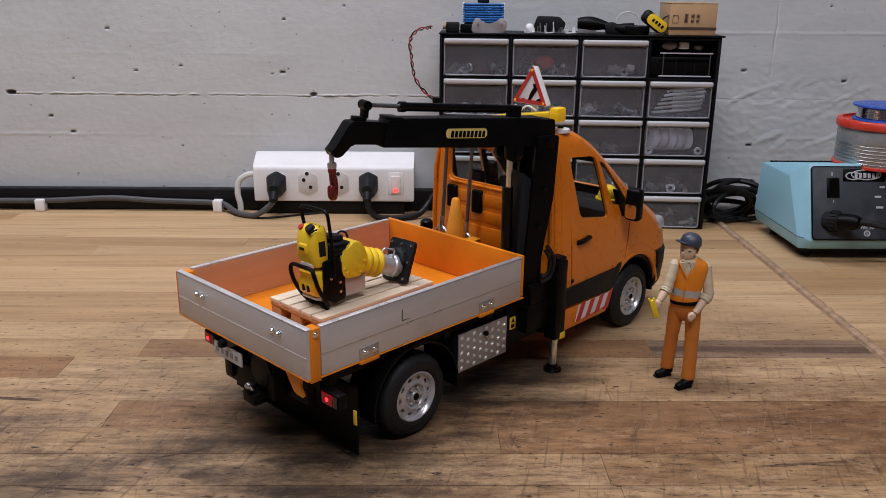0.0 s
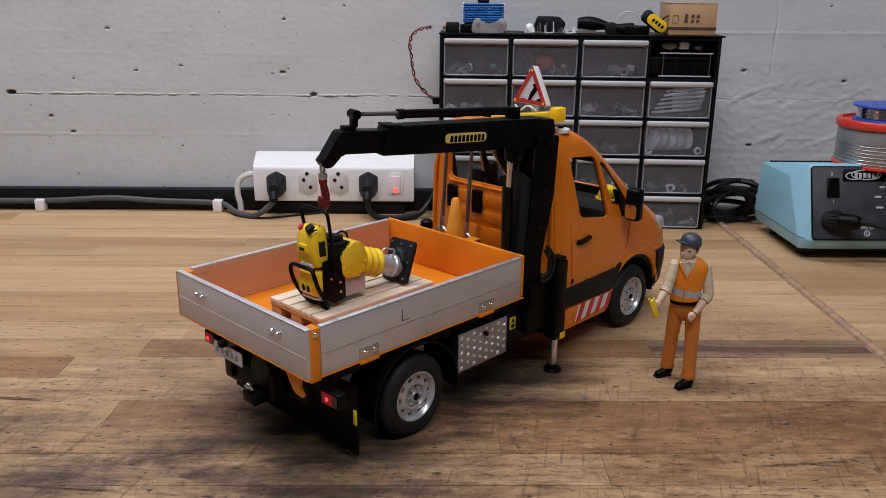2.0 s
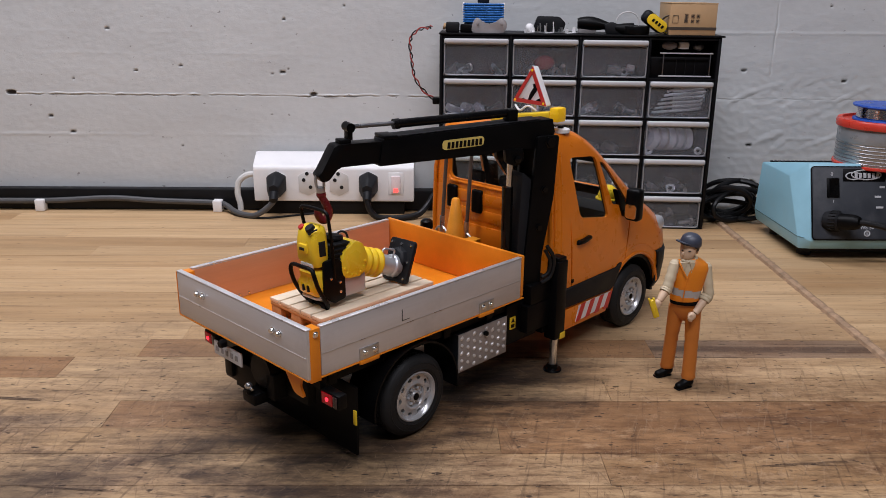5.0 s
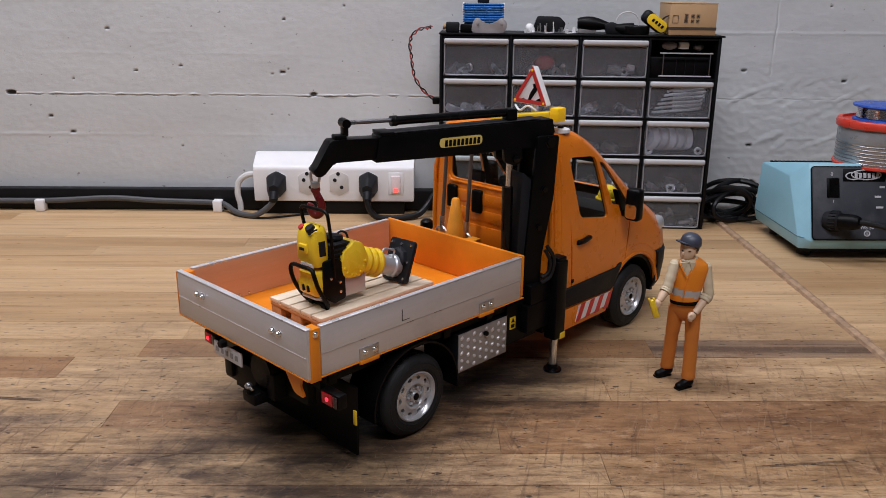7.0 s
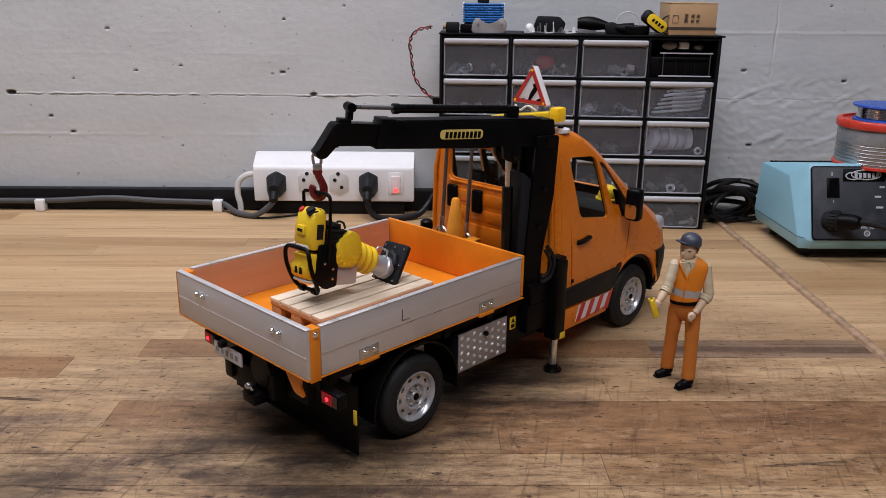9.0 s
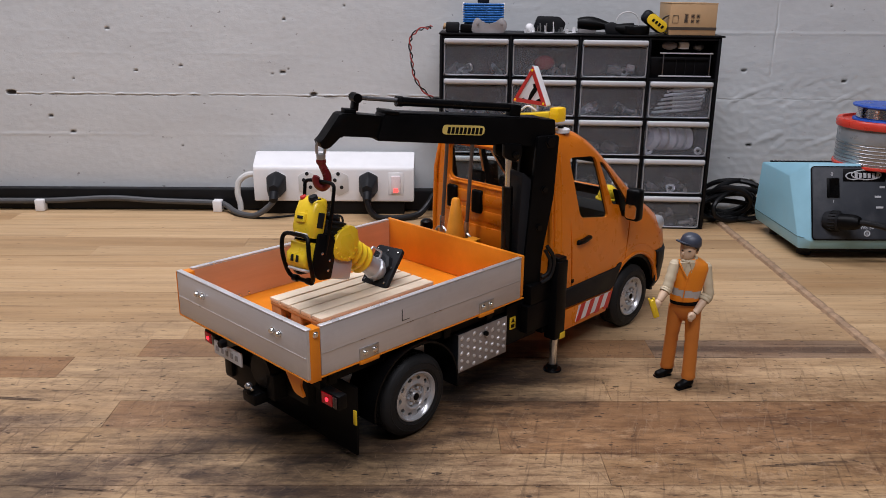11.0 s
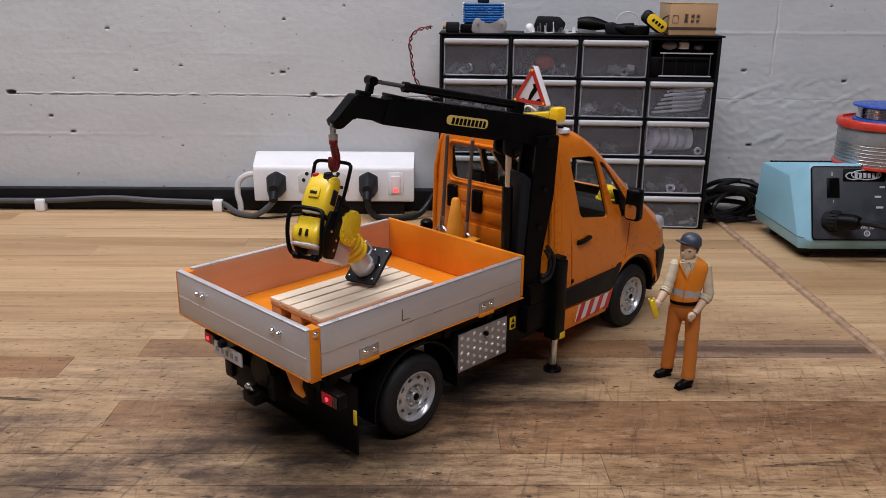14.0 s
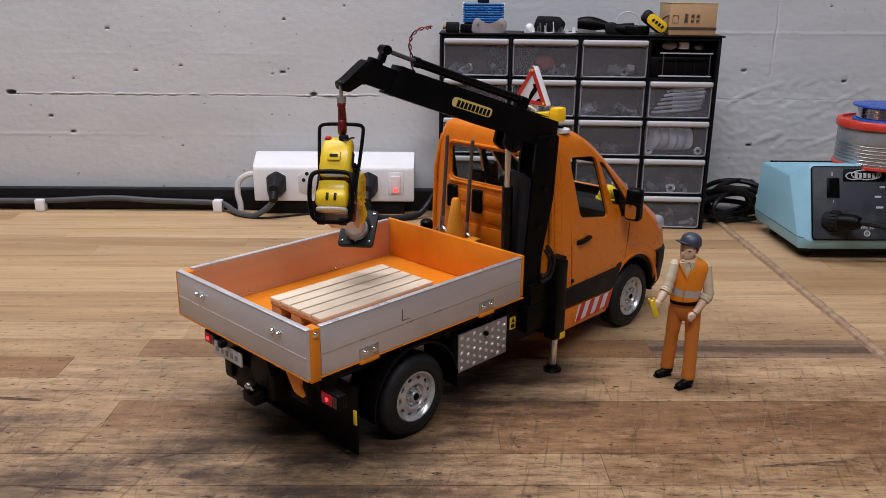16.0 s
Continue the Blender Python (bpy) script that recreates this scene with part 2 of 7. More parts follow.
M = dict(
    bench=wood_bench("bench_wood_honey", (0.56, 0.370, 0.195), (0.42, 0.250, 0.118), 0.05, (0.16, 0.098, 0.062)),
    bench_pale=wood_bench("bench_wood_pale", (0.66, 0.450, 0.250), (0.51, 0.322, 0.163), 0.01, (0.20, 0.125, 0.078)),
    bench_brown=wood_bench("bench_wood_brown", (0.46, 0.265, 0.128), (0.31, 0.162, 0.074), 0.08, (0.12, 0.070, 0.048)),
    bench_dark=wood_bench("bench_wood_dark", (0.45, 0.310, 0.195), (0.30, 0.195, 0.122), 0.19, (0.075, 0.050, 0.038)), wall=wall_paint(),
    scratch_dark=mat("scratch_dark", (0.10, 0.06, 0.038), 0.8, var=0.4),
    scratch_light=mat("scratch_bare_wood", (0.30, 0.21, 0.135), 0.7, var=0.3),
    caulk=mat("joint_filler", (0.37, 0.24, 0.145), 0.7, var=0.35, scale=150, bump=0.6, bscale=700),
    room=mat("room_plaster", (0.19, 0.187, 0.19), 0.8, world_space=True, scale=4, bump=0.3, bscale=80),
    floor=mat("floor_concrete", (0.22, 0.215, 0.21), 0.7, scale=5, bump=0.3, bscale=90),
    orange=mat("orange_paint", (0.73, 0.190, 0.008), 0.30, var=0.05, scale=80, bump=0.03, coat=0.25, rvar=0.06),
    orange_bed=mat("orange_bed_paint", (0.78, 0.235, 0.011), 0.38, var=0.06, scale=90, bump=0.05, rvar=0.08),
    alu=mat("brushed_aluminium", (0.66, 0.64, 0.645), 0.46, 0.55, var=0.07, scale=60, bump=0.12, bscale=700, stretch=(0.12, 1, 1.6), dirt=(0.3, 0.28, 0.27, 0.25)),
    alu_y=mat("brushed_aluminium_cross", (0.66, 0.64, 0.645), 0.46, 0.55, var=0.07, scale=60, bump=0.12, bscale=700, stretch=(1, 0.12, 1.6), dirt=(0.3, 0.28, 0.27, 0.25)),
    alu_edge=mat("cut_aluminium", (0.80, 0.79, 0.80), 0.35, 0.6, var=0.06),
    # aluminium with the bed floor's orange reflection put into its colour
    inner=mat("inner_panel_reflected_orange", (0.60, 0.34, 0.205), 0.40, 0.25, var=0.08, stretch=(0.15, 1, 1.5), bump=0.08),
    plate_yellow=mat("faded_yellow_plate", (0.72, 0.56, 0.16), 0.4, var=0.06),
    rod=mat("grey_piston_rod", (0.20, 0.20, 0.21), 0.3, 0.8, var=0.06),
    chrome=mat("polished_steel", (0.78, 0.78, 0.78), 0.16, 1.0, var=0.05, rvar=0.05),
    steel=mat("satin_steel", (0.55, 0.55, 0.55), 0.34, 0.9, var=0.08, bump=0.05),
    rim=mat("silver_wheel_plastic", (0.56, 0.56, 0.57), 0.32, 0.6, var=0.06, bump=0.05),
    tread_alu=mat("tread_plate_aluminium", (0.36, 0.335, 0.32), 0.45, 0.4, var=0.10, scale=200, bump=0.1),
    black=mat("black_paint", (0.0022, 0.0022, 0.0026), 0.42, var=0.2, bump=0.06, rvar=0.1, spec=0.13),
    black_gloss=mat("gloss_black_paint", (0.0022, 0.0022, 0.0026), 0.25, var=0.2, rvar=0.06, bump=0.03, spec=0.25),
    dark=mat("dark_grey_plastic", (0.010, 0.0105, 0.0125), 0.55, var=0.18, bump=0.15, spec=0.22),
    rubber=mat("tyre_rubber", (0.010, 0.010, 0.0106), 0.62, var=0.25, bump=0.3, scale=120, dirt=(0.016, 0.015, 0.014, 0.35), spec=0.35),
    yellow=mat("yellow_plastic", (0.84, 0.57, 0.025), 0.34, var=0.06, bump=0.05, dirt=(0.35, 0.22, 0.03, 0.15)),
    yellow_lens=mat("amber_plastic", (0.86, 0.50, 0.01), 0.3, var=0.05, emit=(1.0, 0.55, 0.02, 0.12)),
    red=mat("red_paint", (0.14, 0.009, 0.011), 0.32, var=0.15, bump=0.05),
    red_knob=mat("red_plastic", (0.45, 0.02, 0.015), 0.35),
    red_tape=mat("red_reflective_tape", (0.55, 0.035, 0.03), 0.4, var=0.06),
    white=mat("white_plastic", (0.80, 0.79, 0.79), 0.42, var=0.03, bump=0.04),
    white_tape=mat("white_reflective_tape", (0.74, 0.72, 0.72), 0.4, var=0.05),
    socket=mat("socket_grey", (0.62, 0.61, 0.60), 0.45, var=0.04),
    hole=mat("socket_hole_black", (0.004, 0.004, 0.004), 0.7),
    tail=mat("tail_light_red", (0.22, 0.004, 0.008), 0.2, emit=(1.0, 0.01, 0.03, 0.06)),
    tail_dim=mat("smoked_lens", (0.035, 0.020, 0.022), 0.15, var=0.1),
    led=mat("tail_led_on", (0.9, 0.1, 0.15), 0.3, emit=(1.0, 0.012, 0.03, 2.2)),
    glow=mat("lit_switch_red", (0.76, 0.68, 0.68), 0.3, emit=(1.0, 0.25, 0.25, 0.05)),
    glow_core=mat("lit_switch_core", (0.9, 0.2, 0.2), 0.3, emit=(1.0, 0.07, 0.06, 1.0)),
    pallet=mat("pale_pallet_wood", (0.74, 0.61, 0.45), 0.6, var=0.10, scale=70, stretch=(0.12, 1, 1), bump=0.25, bscale=600),
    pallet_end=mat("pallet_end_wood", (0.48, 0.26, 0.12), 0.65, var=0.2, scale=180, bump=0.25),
    cable=mat("grey_cable_sheath", (0.075, 0.075, 0.078), 0.5, var=0.12, bump=0.1),
    cable_black=mat("black_cable_sheath", (0.007, 0.007, 0.008), 0.45, var=0.2, bump=0.1, spec=0.3),
    cable_white=mat("white_cable_sheath", (0.6, 0.59, 0.57), 0.5, var=0.06),
    trunk=mat("black_trunking", (0.005, 0.005, 0.006), 0.5, var=0.25, bump=0.15, spec=0.25),
    cab_frame=mat("black_cabinet_plastic", (0.004, 0.004, 0.005), 0.45, var=0.2, bump=0.1, spec=0.15),
    drawer=glassy("frosted_drawer_plastic", (0.76, 0.80, 0.88), 0.13, 0.90, 1.17),
    lip=mat("drawer_lip_plastic", (0.50, 0.50, 0.515), 0.42, var=0.06),
    drawer_rim=mat("drawer_rim_plastic", (0.30, 0.30, 0.315), 0.4, var=0.08),
    glass=glassy("window_glass", (0.86, 0.9, 0.9), 0.02, 1.0, 1.12, 0.01),
    blue=mat("blue_anodised_metal", (0.035, 0.19, 0.56), 0.32, 0.35, var=0.1),
    blue_spool=mat("blue_spool_plastic", (0.02, 0.09, 0.45), 0.35),
    red_rim=mat("red_lid_plastic", (0.62, 0.05, 0.03), 0.35),
    teal=mat("turquoise_case_paint", (0.27, 0.52, 0.635), 0.42, var=0.04, bump=0.12, bscale=1500),
    teal_dark=mat("case_joint_shadow_gap", (0.05, 0.11, 0.13), 0.6),
    panel=mat("dark_instrument_panel", (0.022, 0.026, 0.034), 0.5, var=0.15, bump=0.1, dirt=(0.09, 0.09, 0.095, 0.5)),
    tin_label=mat("grey_label_film", (0.30, 0.31, 0.32), 0.35, 0.3, var=0.12),
    print_grey=mat("panel_print_grey", (0.45, 0.46, 0.48), 0.5),
    card=mat("brown_cardboard", (0.47, 0.30, 0.155), 0.75, var=0.08, scale=30, bump=0.2),
    card_ink=mat("cardboard_ink", (0.05, 0.035, 0.025), 0.7),
    ash=mat("stained_tool_handle", (0.085, 0.068, 0.058), 0.45, var=0.2, stretch=(1, 1, 0.1)),
    taupe=mat("grey_moulded_plastic", (0.30, 0.28, 0.28), 0.45),
    skin=mat("figure_skin_plastic", (0.66, 0.46, 0.31), 0.5, var=0.04),
    shirt=mat("figure_shirt_plastic", (0.56, 0.46, 0.31), 0.55, var=0.05),
    vest=mat("figure_vest_orange", (0.80, 0.24, 0.014), 0.45, var=0.05),
    trousers=mat("figure_trousers_orange", (0.55, 0.17, 0.025), 0.5, var=0.08),
    cap_blue=mat("figure_cap_slate", (0.045, 0.052, 0.075), 0.4),
    band=mat("figure_band_grey", (0.45, 0.42, 0.40), 0.4),
    cone=mat("orange_cone_plastic", (0.80, 0.30, 0.02), 0.45),
    hair=mat("figure_hair_dark", (0.02, 0.014, 0.012), 0.5),
    wire_red=mat("red_wire", (0.30, 0.03, 0.025), 0.45),
    bellows=mat("yellow_bellows_rubber", (0.84, 0.56, 0.02), 0.4, var=0.05),
    silver=mat("silver_cast_plastic", (0.52, 0.53, 0.55), 0.36, 0.5, var=0.07, bump=0.06),
    plate_white=mat("plate_white", (0.62, 0.62, 0.63), 0.4),
)

# ---- mesh helpers ----


def part(name, bm, material, parent=None, label="", smooth=35):
    me = bpy.data.meshes.new(name)
    bmesh.ops.recalc_face_normals(bm, faces=bm.faces[:])
    if smooth:
        for f in bm.faces:
            f.smooth = True
        for e in bm.edges:
            if len(e.link_faces) == 2 and e.calc_face_angle(0) > radians(smooth):
                e.smooth = False
    bm.to_mesh(me)
    bm.free()
    for m in material if isinstance(material, (list, tuple)) else [material]:
        me.materials.append(M[m])
    ob = new(name, me)
    if parent is not None:
        ob.parent = parent
    return tagged(ob, label)


def thing(name, m, label, category, group="", kind=""):
    ob = new(name)
    ob.empty_display_size = 0.01
    ob.matrix_basis = m
    return tagged(ob, label, category, group, kind)


def B():
    return bmesh.new()


def put(bm, verts, faces, mi=0, m=None):
    vs = [bm.verts.new(m @ Vector(v) if m is not None else v) for v in verts]
    fs = []
    for f in faces:
        try:
            fc = bm.faces.new([vs[i] for i in f])
            fc.material_index = mi
            fs.append(fc)
        except ValueError:
            pass
    return vs, fs


def box(bm, x0, x1, y0, y1, z0, z1, bev=0.0, mi=0, m=None, seg=2):
    v = [(x, y, z) for x in (x0, x1) for y in (y0, y1) for z in (z0, z1)]
    f = [(0, 1, 3, 2), (4, 6, 7, 5), (0, 4, 5, 1), (2, 3, 7, 6), (0, 2, 6, 4), (1, 5, 7, 3)]
    vs, fs = put(bm, v, f, mi, m)
    if bev:
        es = list({e for fc in fs for e in fc.edges})
        r = bmesh.ops.bevel(bm, geom=es, offset=bev, segments=seg, profile=0.5, affect="EDGES")
        for fc in r["faces"]:
            fc.material_index = mi
    return bm


def prism(bm, pts, t0, t1, plane="xz", mi=0, m=None, bev=0.0):
    """A flat outline made thick along the axis that is missing from plane."""
    def at(a, b, t):
        return {"xz": (a, t, b), "xy": (a, b, t), "yz": (t, a, b)}[plane]
    n = len(pts)
    v = [at(a, b, t0) for a, b in pts] + [at(a, b, t1) for a, b in pts]
    f = [tuple(range(n)), tuple(range(2 * n - 1, n - 1, -1))] + [(i, (i + 1) % n, n + (i + 1) % n, n + i) for i in range(n)]
    vs, fs = put(bm, v, f, mi, m)
    if bev:
        es = [e for fc in fs[:2] for e in fc.edges]
        r = bmesh.ops.bevel(bm, geom=es, offset=bev, segments=2, profile=0.5, affect="EDGES")
        for fc in r["faces"]:
            fc.material_index = mi
    return bm


def basis(d):
    d = Vector(d).normalized()
    a = Vector((0, 0, 1)) if abs(d.z) < 0.9 else Vector((1, 0, 0))
    x = a.cross(d).normalized()
    return x, d.cross(x), d


def tube(bm, pts, r, n=10, mi=0, closed=False, m=None):
    pts = [Vector(p) for p in pts]
    rs = r if isinstance(r, (list, tuple)) else [r] * len(pts)
    k = len(pts)
    rings, x = [], None
    for i in range(k):
        a, b = (pts[(i - 1) % k], pts[(i + 1) % k]) if closed else (pts[max(0, i - 1)], pts[min(k - 1, i + 1)])
        d = (b - a).normalized()
        x = basis(d)[0] if x is None else (x - d * x.dot(d)).normalized()
        y = d.cross(x)
        rings.append([pts[i] + (x * math.cos(2 * math.pi * j / n) + y * math.sin(2 * math.pi * j / n)) * rs[i] for j in range(n)])
    v = [p for ring in rings for p in ring]
    f = []
    for i in range(k if closed else k - 1):
        i2 = (i + 1) % k
        f += [(i * n + j, i * n + (j + 1) % n, i2 * n + (j + 1) % n, i2 * n + j) for j in range(n)]
    if not closed:
        f += [tuple(range(n - 1, -1, -1)), tuple((k - 1) * n + j for j in range(n))]
    put(bm, v, f, mi, m)
    return bm


def smooth_path(pts, k=5, closed=False):
    """A soft curve through the points."""
    p = [Vector(a) for a in pts]
    n = len(p)
    out = []
    for i in range(n if closed else n - 1):
        if closed:
            a, b, c, d = p[i - 1], p[i], p[(i + 1) % n], p[(i + 2) % n]
        else:
            a, b, c, d = p[max(0, i - 1)], p[i], p[i + 1], p[min(n - 1, i + 2)]
        for j in range(k):
            s = j / k
            out.append(0.5 * (2 * b + (c - a) * s + (2 * a - 5 * b + 4 * c - d) * s * s + (3 * b - a - 3 * c + d) * s ** 3))
    if not closed:
        out.append(p[-1])
    return out


def lathe(bm, prof, origin, axis, n=24, mi=0, m=None, ring=False):
    """Turns (radius, height) pairs round an axis."""
    x, y, d = basis(axis)
    o = Vector(origin)
    v, f = [], []
    for r, h in prof:
        for j in range(n):
            a = 2 * math.pi * j / n
            v.append(o + d * h + (x * math.cos(a) + y * math.sin(a)) * max(r, 1e-6))
    for i in range(len(prof) - 1):
        f += [(i * n + j, i * n + (j + 1) % n, (i + 1) * n + (j + 1) % n, (i + 1) * n + j) for j in range(n)]
    if ring:
        k = len(prof) - 1
        f += [(k * n + j, k * n + (j + 1) % n, (j + 1) % n, j) for j in range(n)]
    if prof[0][0] > 1e-5 and not ring:
        f.append(tuple(range(n)))
    if prof[-1][0] > 1e-5 and not ring:
        f.append(tuple((len(prof) - 1) * n + j for j in range(n)))
    put(bm, v, f, mi, m)
    return bm


def ball(bm, c, r, mi=0, m=None, n=14, k=9, top=math.pi):
    r = r if isinstance(r, (tuple, list)) else (r, r, r)
    v, f = [], []
    for i in range(k + 1):
        a = top * i / k
        for j in range(n):
            b = 2 * math.pi * j / n
            v.append((c[0] + r[0] * math.sin(a) * math.cos(b), c[1] + r[1] * math.sin(a) * math.sin(b), c[2] + r[2] * math.cos(a)))
    for i in range(k):
        f += [(i * n + j, i * n + (j + 1) % n, (i + 1) * n + (j + 1) % n, (i + 1) * n + j) for j in range(n)]
    vs, fs = put(bm, v, f, mi, m)
    bmesh.ops.remove_doubles(bm, verts=vs, dist=1e-6)
    return bm


def rrect(x0, x1, y0, y1, r, n=4):
    pts = []
    for cx, cy, a0 in ((x1 - r, y1 - r, 0), (x0 + r, y1 - r, 90), (x0 + r, y0 + r, 180), (x1 - r, y0 + r, 270)):
        pts += [(cx + r * math.cos(radians(a0 + 90 * i / n)), cy + r * math.sin(radians(a0 + 90 * i / n))) for i in range(n + 1)]
    return pts


def round_poly(pts, r, n=3):
    """Rounds the corners of an outline."""
    out = []
    k = len(pts)
    for i in range(k):
        a, b, c = Vector(pts[i - 1]), Vector(pts[i]), Vector(pts[(i + 1) % k])
        r1 = min(r, (a - b).length * 0.45, (c - b).length * 0.45)
        p, q = b + (a - b).normalized() * r1, b + (c - b).normalized() * r1
        for j in range(n + 1):
            s = j / n
            out.append(tuple((1 - s) ** 2 * p + 2 * s * (1 - s) * b + s * s * q))
    return out


def cut(bm, cutters):
    """The solid bm less the solids in cutters, as a new bmesh."""
    def solid(b):
        bmesh.ops.recalc_face_normals(b, faces=b.faces[:])
        me = bpy.data.meshes.new("work")
        b.to_mesh(me)
        b.free()
        return new("work", me)
    ob = solid(bm)
    tools = [solid(c) for c in cutters]
    for c in tools:
        md = ob.modifiers.new("cut", "BOOLEAN")
        md.operation, md.solver, md.object = "DIFFERENCE", "EXACT", c
    bpy.context.view_layer.update()
    me = bpy.data.meshes.new_from_object(ob.evaluated_get(bpy.context.evaluated_depsgraph_get()))
    out = B()
    out.from_mesh(me)
    for o in [ob] + tools:
        d = o.data
        bpy.data.objects.remove(o)
        bpy.data.meshes.remove(d)
    bpy.data.meshes.remove(me)
    return out


# ---- the room and the bench ----
WALL_Y = 1.004


def build_wall():
    nx, x0, x1 = 1400, -0.60, 0.62
    # finer rows where the board joint runs
    zs = [-0.01 + 0.00145 * k for k in range(98)] + [0.1318 + 0.00042 * k for k in range(27)] + [0.1434 + 0.00145 * k for k in range(109)]
    nz = len(zs) - 1
    pits = [(-0.4975, 0.1387, 0.012, 0.004), (-0.4545, 0.1109, 0.006, 0.003), (-0.3757, 0.2132, 0.005, 0.003), (-0.3479, 0.1649, 0.004, 0.003),
            (-0.1748, 0.1643, 0.006, 0.0035), (-0.187, 0.162, 0.004, 0.002), (-0.139, 0.1385, 0.010, 0.003), (-0.2942, 0.1713, 0.004, 0.003),
            (-0.4222, 0.1545, 0.003, 0.003), (0.3755, 0.1705, 0.006, 0.003), (0.4971, 0.1588, 0.006, 0.003), (0.3903, 0.0807, 0.007, 0.004),
            (-0.43, 0.092, 0.006, 0.002), (-0.30, 0.075, 0.003, 0.002), (-0.17, 0.225, 0.004, 0.003), (-0.10, 0.24, 0.003, 0.003),
            (0.40, 0.034, 0.010, 0.006), (0.545, 0.235, 0.004, 0.003), (0.47, 0.245, 0.003, 0.002), (-0.168, 0.168, 0.003, 0.002)]
    pits = [(px, pz, r * 0.68, dep) for px, pz, r, dep in pits]
    verts, pit_shade = [], []
    for z in zs:
        for i in range(nx + 1):
            x = x0 + (x1 - x0) * i / nx
            d = 0.0003 * noise.noise(Vector((x * 9, 3.1, z * 30))) + 0.00014 * noise.noise(Vector((x * 140, 7.7, z * 190)))
            # board joint cast into the wall
            wob = 0.0009 * noise.noise(Vector((x * 12, 1.0, 0.3))) + 0.0009 * noise.noise(Vector((x * 105, 9.0, 0.3)))
            seam = z - (0.1372 + wob)
            if abs(seam) < 0.006:
                amp = 0.36 + 0.8 * noise.noise(Vector((x * 13, 5.0, 0))) + 0.75 * noise.noise(Vector((x * 80, 6.0, 0)))
                on = 1.0 if x < 0.05 else 0.12
                d += on * max(0, amp) * (0.0012 * math.exp(-((seam - 0.0008) / 0.0009) ** 2) - 0.0030 * math.exp(-((seam + 0.0009) / 0.0005) ** 2))
            for zb, k in ((0.089, 0.0004), (0.185, 0.0003), (0.210, 0.0003)):
                d += k * math.exp(-((z - zb - wob) / 0.0014) ** 2) * max(0, noise.noise(Vector((x * 9, zb * 50, 0))) + 0.25)
            # rough trowelled patch and upright joint beyond the cabinet
            if x > 0.30:
                w = min(1, (x - 0.30) / 0.04) * max(0, 1 - max(0, z - 0.13) / 0.06)
                d += w * (0.0003 * noise.noise(Vector((x * 42 + z * 30, 2.2, z * 70 - x * 24))) + 0.0005 * noise.noise(Vector((x * 120 + z * 60, 4.2, z * 150))) + 0.0016 * max(0, noise.noise(Vector((x * 24 + z * 16, 8.1, z * 90 - x * 40))) - 0.22))
                if z > 0.165:
                    d -= 0.0016 * max(0, 0.3 + noise.noise(Vector((x * 3, 1.2, z * 30)))) * math.exp(-((x - 0.4075 - 2 * wob - 0.0015 * noise.noise(Vector((3.3, 1.2, z * 60)))) / 0.0008) ** 2)
                    if x > 0.31:
                        d += 0.0005 * math.exp(-((z - 0.2135 - wob) / 0.0013) ** 2)
            # pits: pushed inward, their shade painted darker with depth
            bq = 0.0
            for px, pz, r, dep in pits:
                if abs(x - px) < 2 * r and abs(z - pz) < r:
                    q = ((x - px) / r) ** 2 + ((z - pz) / (r * 0.42)) ** 2 + 0.7 * noise.noise(Vector((x * 210, pz * 90, z * 210)))
                    if q < 1:
                        d -= dep * (1 - max(0, q))
                        bq = max(bq, min(1.0, 1.4 * (1 - max(0, q))))
            verts.append((x, WALL_Y - d, z))
            pit_shade.append(bq)
    faces = [(j * (nx + 1) + i, j * (nx + 1) + i + 1, (j + 1) * (nx + 1) + i + 1, (j + 1) * (nx + 1) + i) for j in range(nz) for i in range(nx)]
    me = bpy.data.meshes.new("wall_north")
    me.from_pydata(verts, [], faces)
    a = me.attributes.new("pit_shade", "FLOAT", "POINT")
    a.data.foreach_set("value", pit_shade)
    me.polygons.foreach_set("use_smooth", [True] * len(me.polygons))
    me.materials.append(M["wall"])
    tagged(new("wall_north", me), "light grey painted board-marked concrete wall with pits", "wall", kind="structure")
    bm = B()
    box(bm, -0.61, 0.63, WALL_Y + 0.012, WALL_Y + 0.014, -0.9, -0.009)
    box(bm, -1.8, 1.8, WALL_Y + 0.014, WALL_Y + 0.15, -0.9, 1.7)
    box(bm, -1.8, 1.8, WALL_Y + 0.0, WALL_Y + 0.013, 0.299, 1.7)
    box(bm, -1.8, -0.599, WALL_Y + 0.0, WALL_Y + 0.013, -0.9, 0.30)
    box(bm, 0.619, 1.8, WALL_Y + 0.0, WALL_Y + 0.013, -0.9, 0.30)
    tagged(part("wall_north_core", bm, "room"), "painted concrete wall around and behind the bench", "wall", kind="structure")


def build_room():
    for name, lim in (("wall_south", (-1.8, 1.8, -1.95, -1.8, -0.9, 1.7)), ("wall_west", (-1.95, -1.8, -1.95, WALL_Y + 0.15, -0.9, 1.7)), ("wall_east", (1.8, 1.95, -1.95, WALL_Y + 0.15, -0.9, 1.7))):
        tagged(part(name, box(B(), *lim), "room"), "plain grey painted basement wall", "wall", kind="structure")
    tagged(part("ceiling", box(B(), -1.95, 1.95, -1.95, WALL_Y + 0.15, 1.7, 1.8), "room"), "plain grey basement ceiling", "ceiling", kind="structure")
    tagged(part("floor", box(B(), -1.95, 1.95, -1.95, WALL_Y + 0.15, -1.0, -0.9), "floor"), "grey concrete floor below the bench", "floor", kind="structure")


SEAM_X = 0.3412


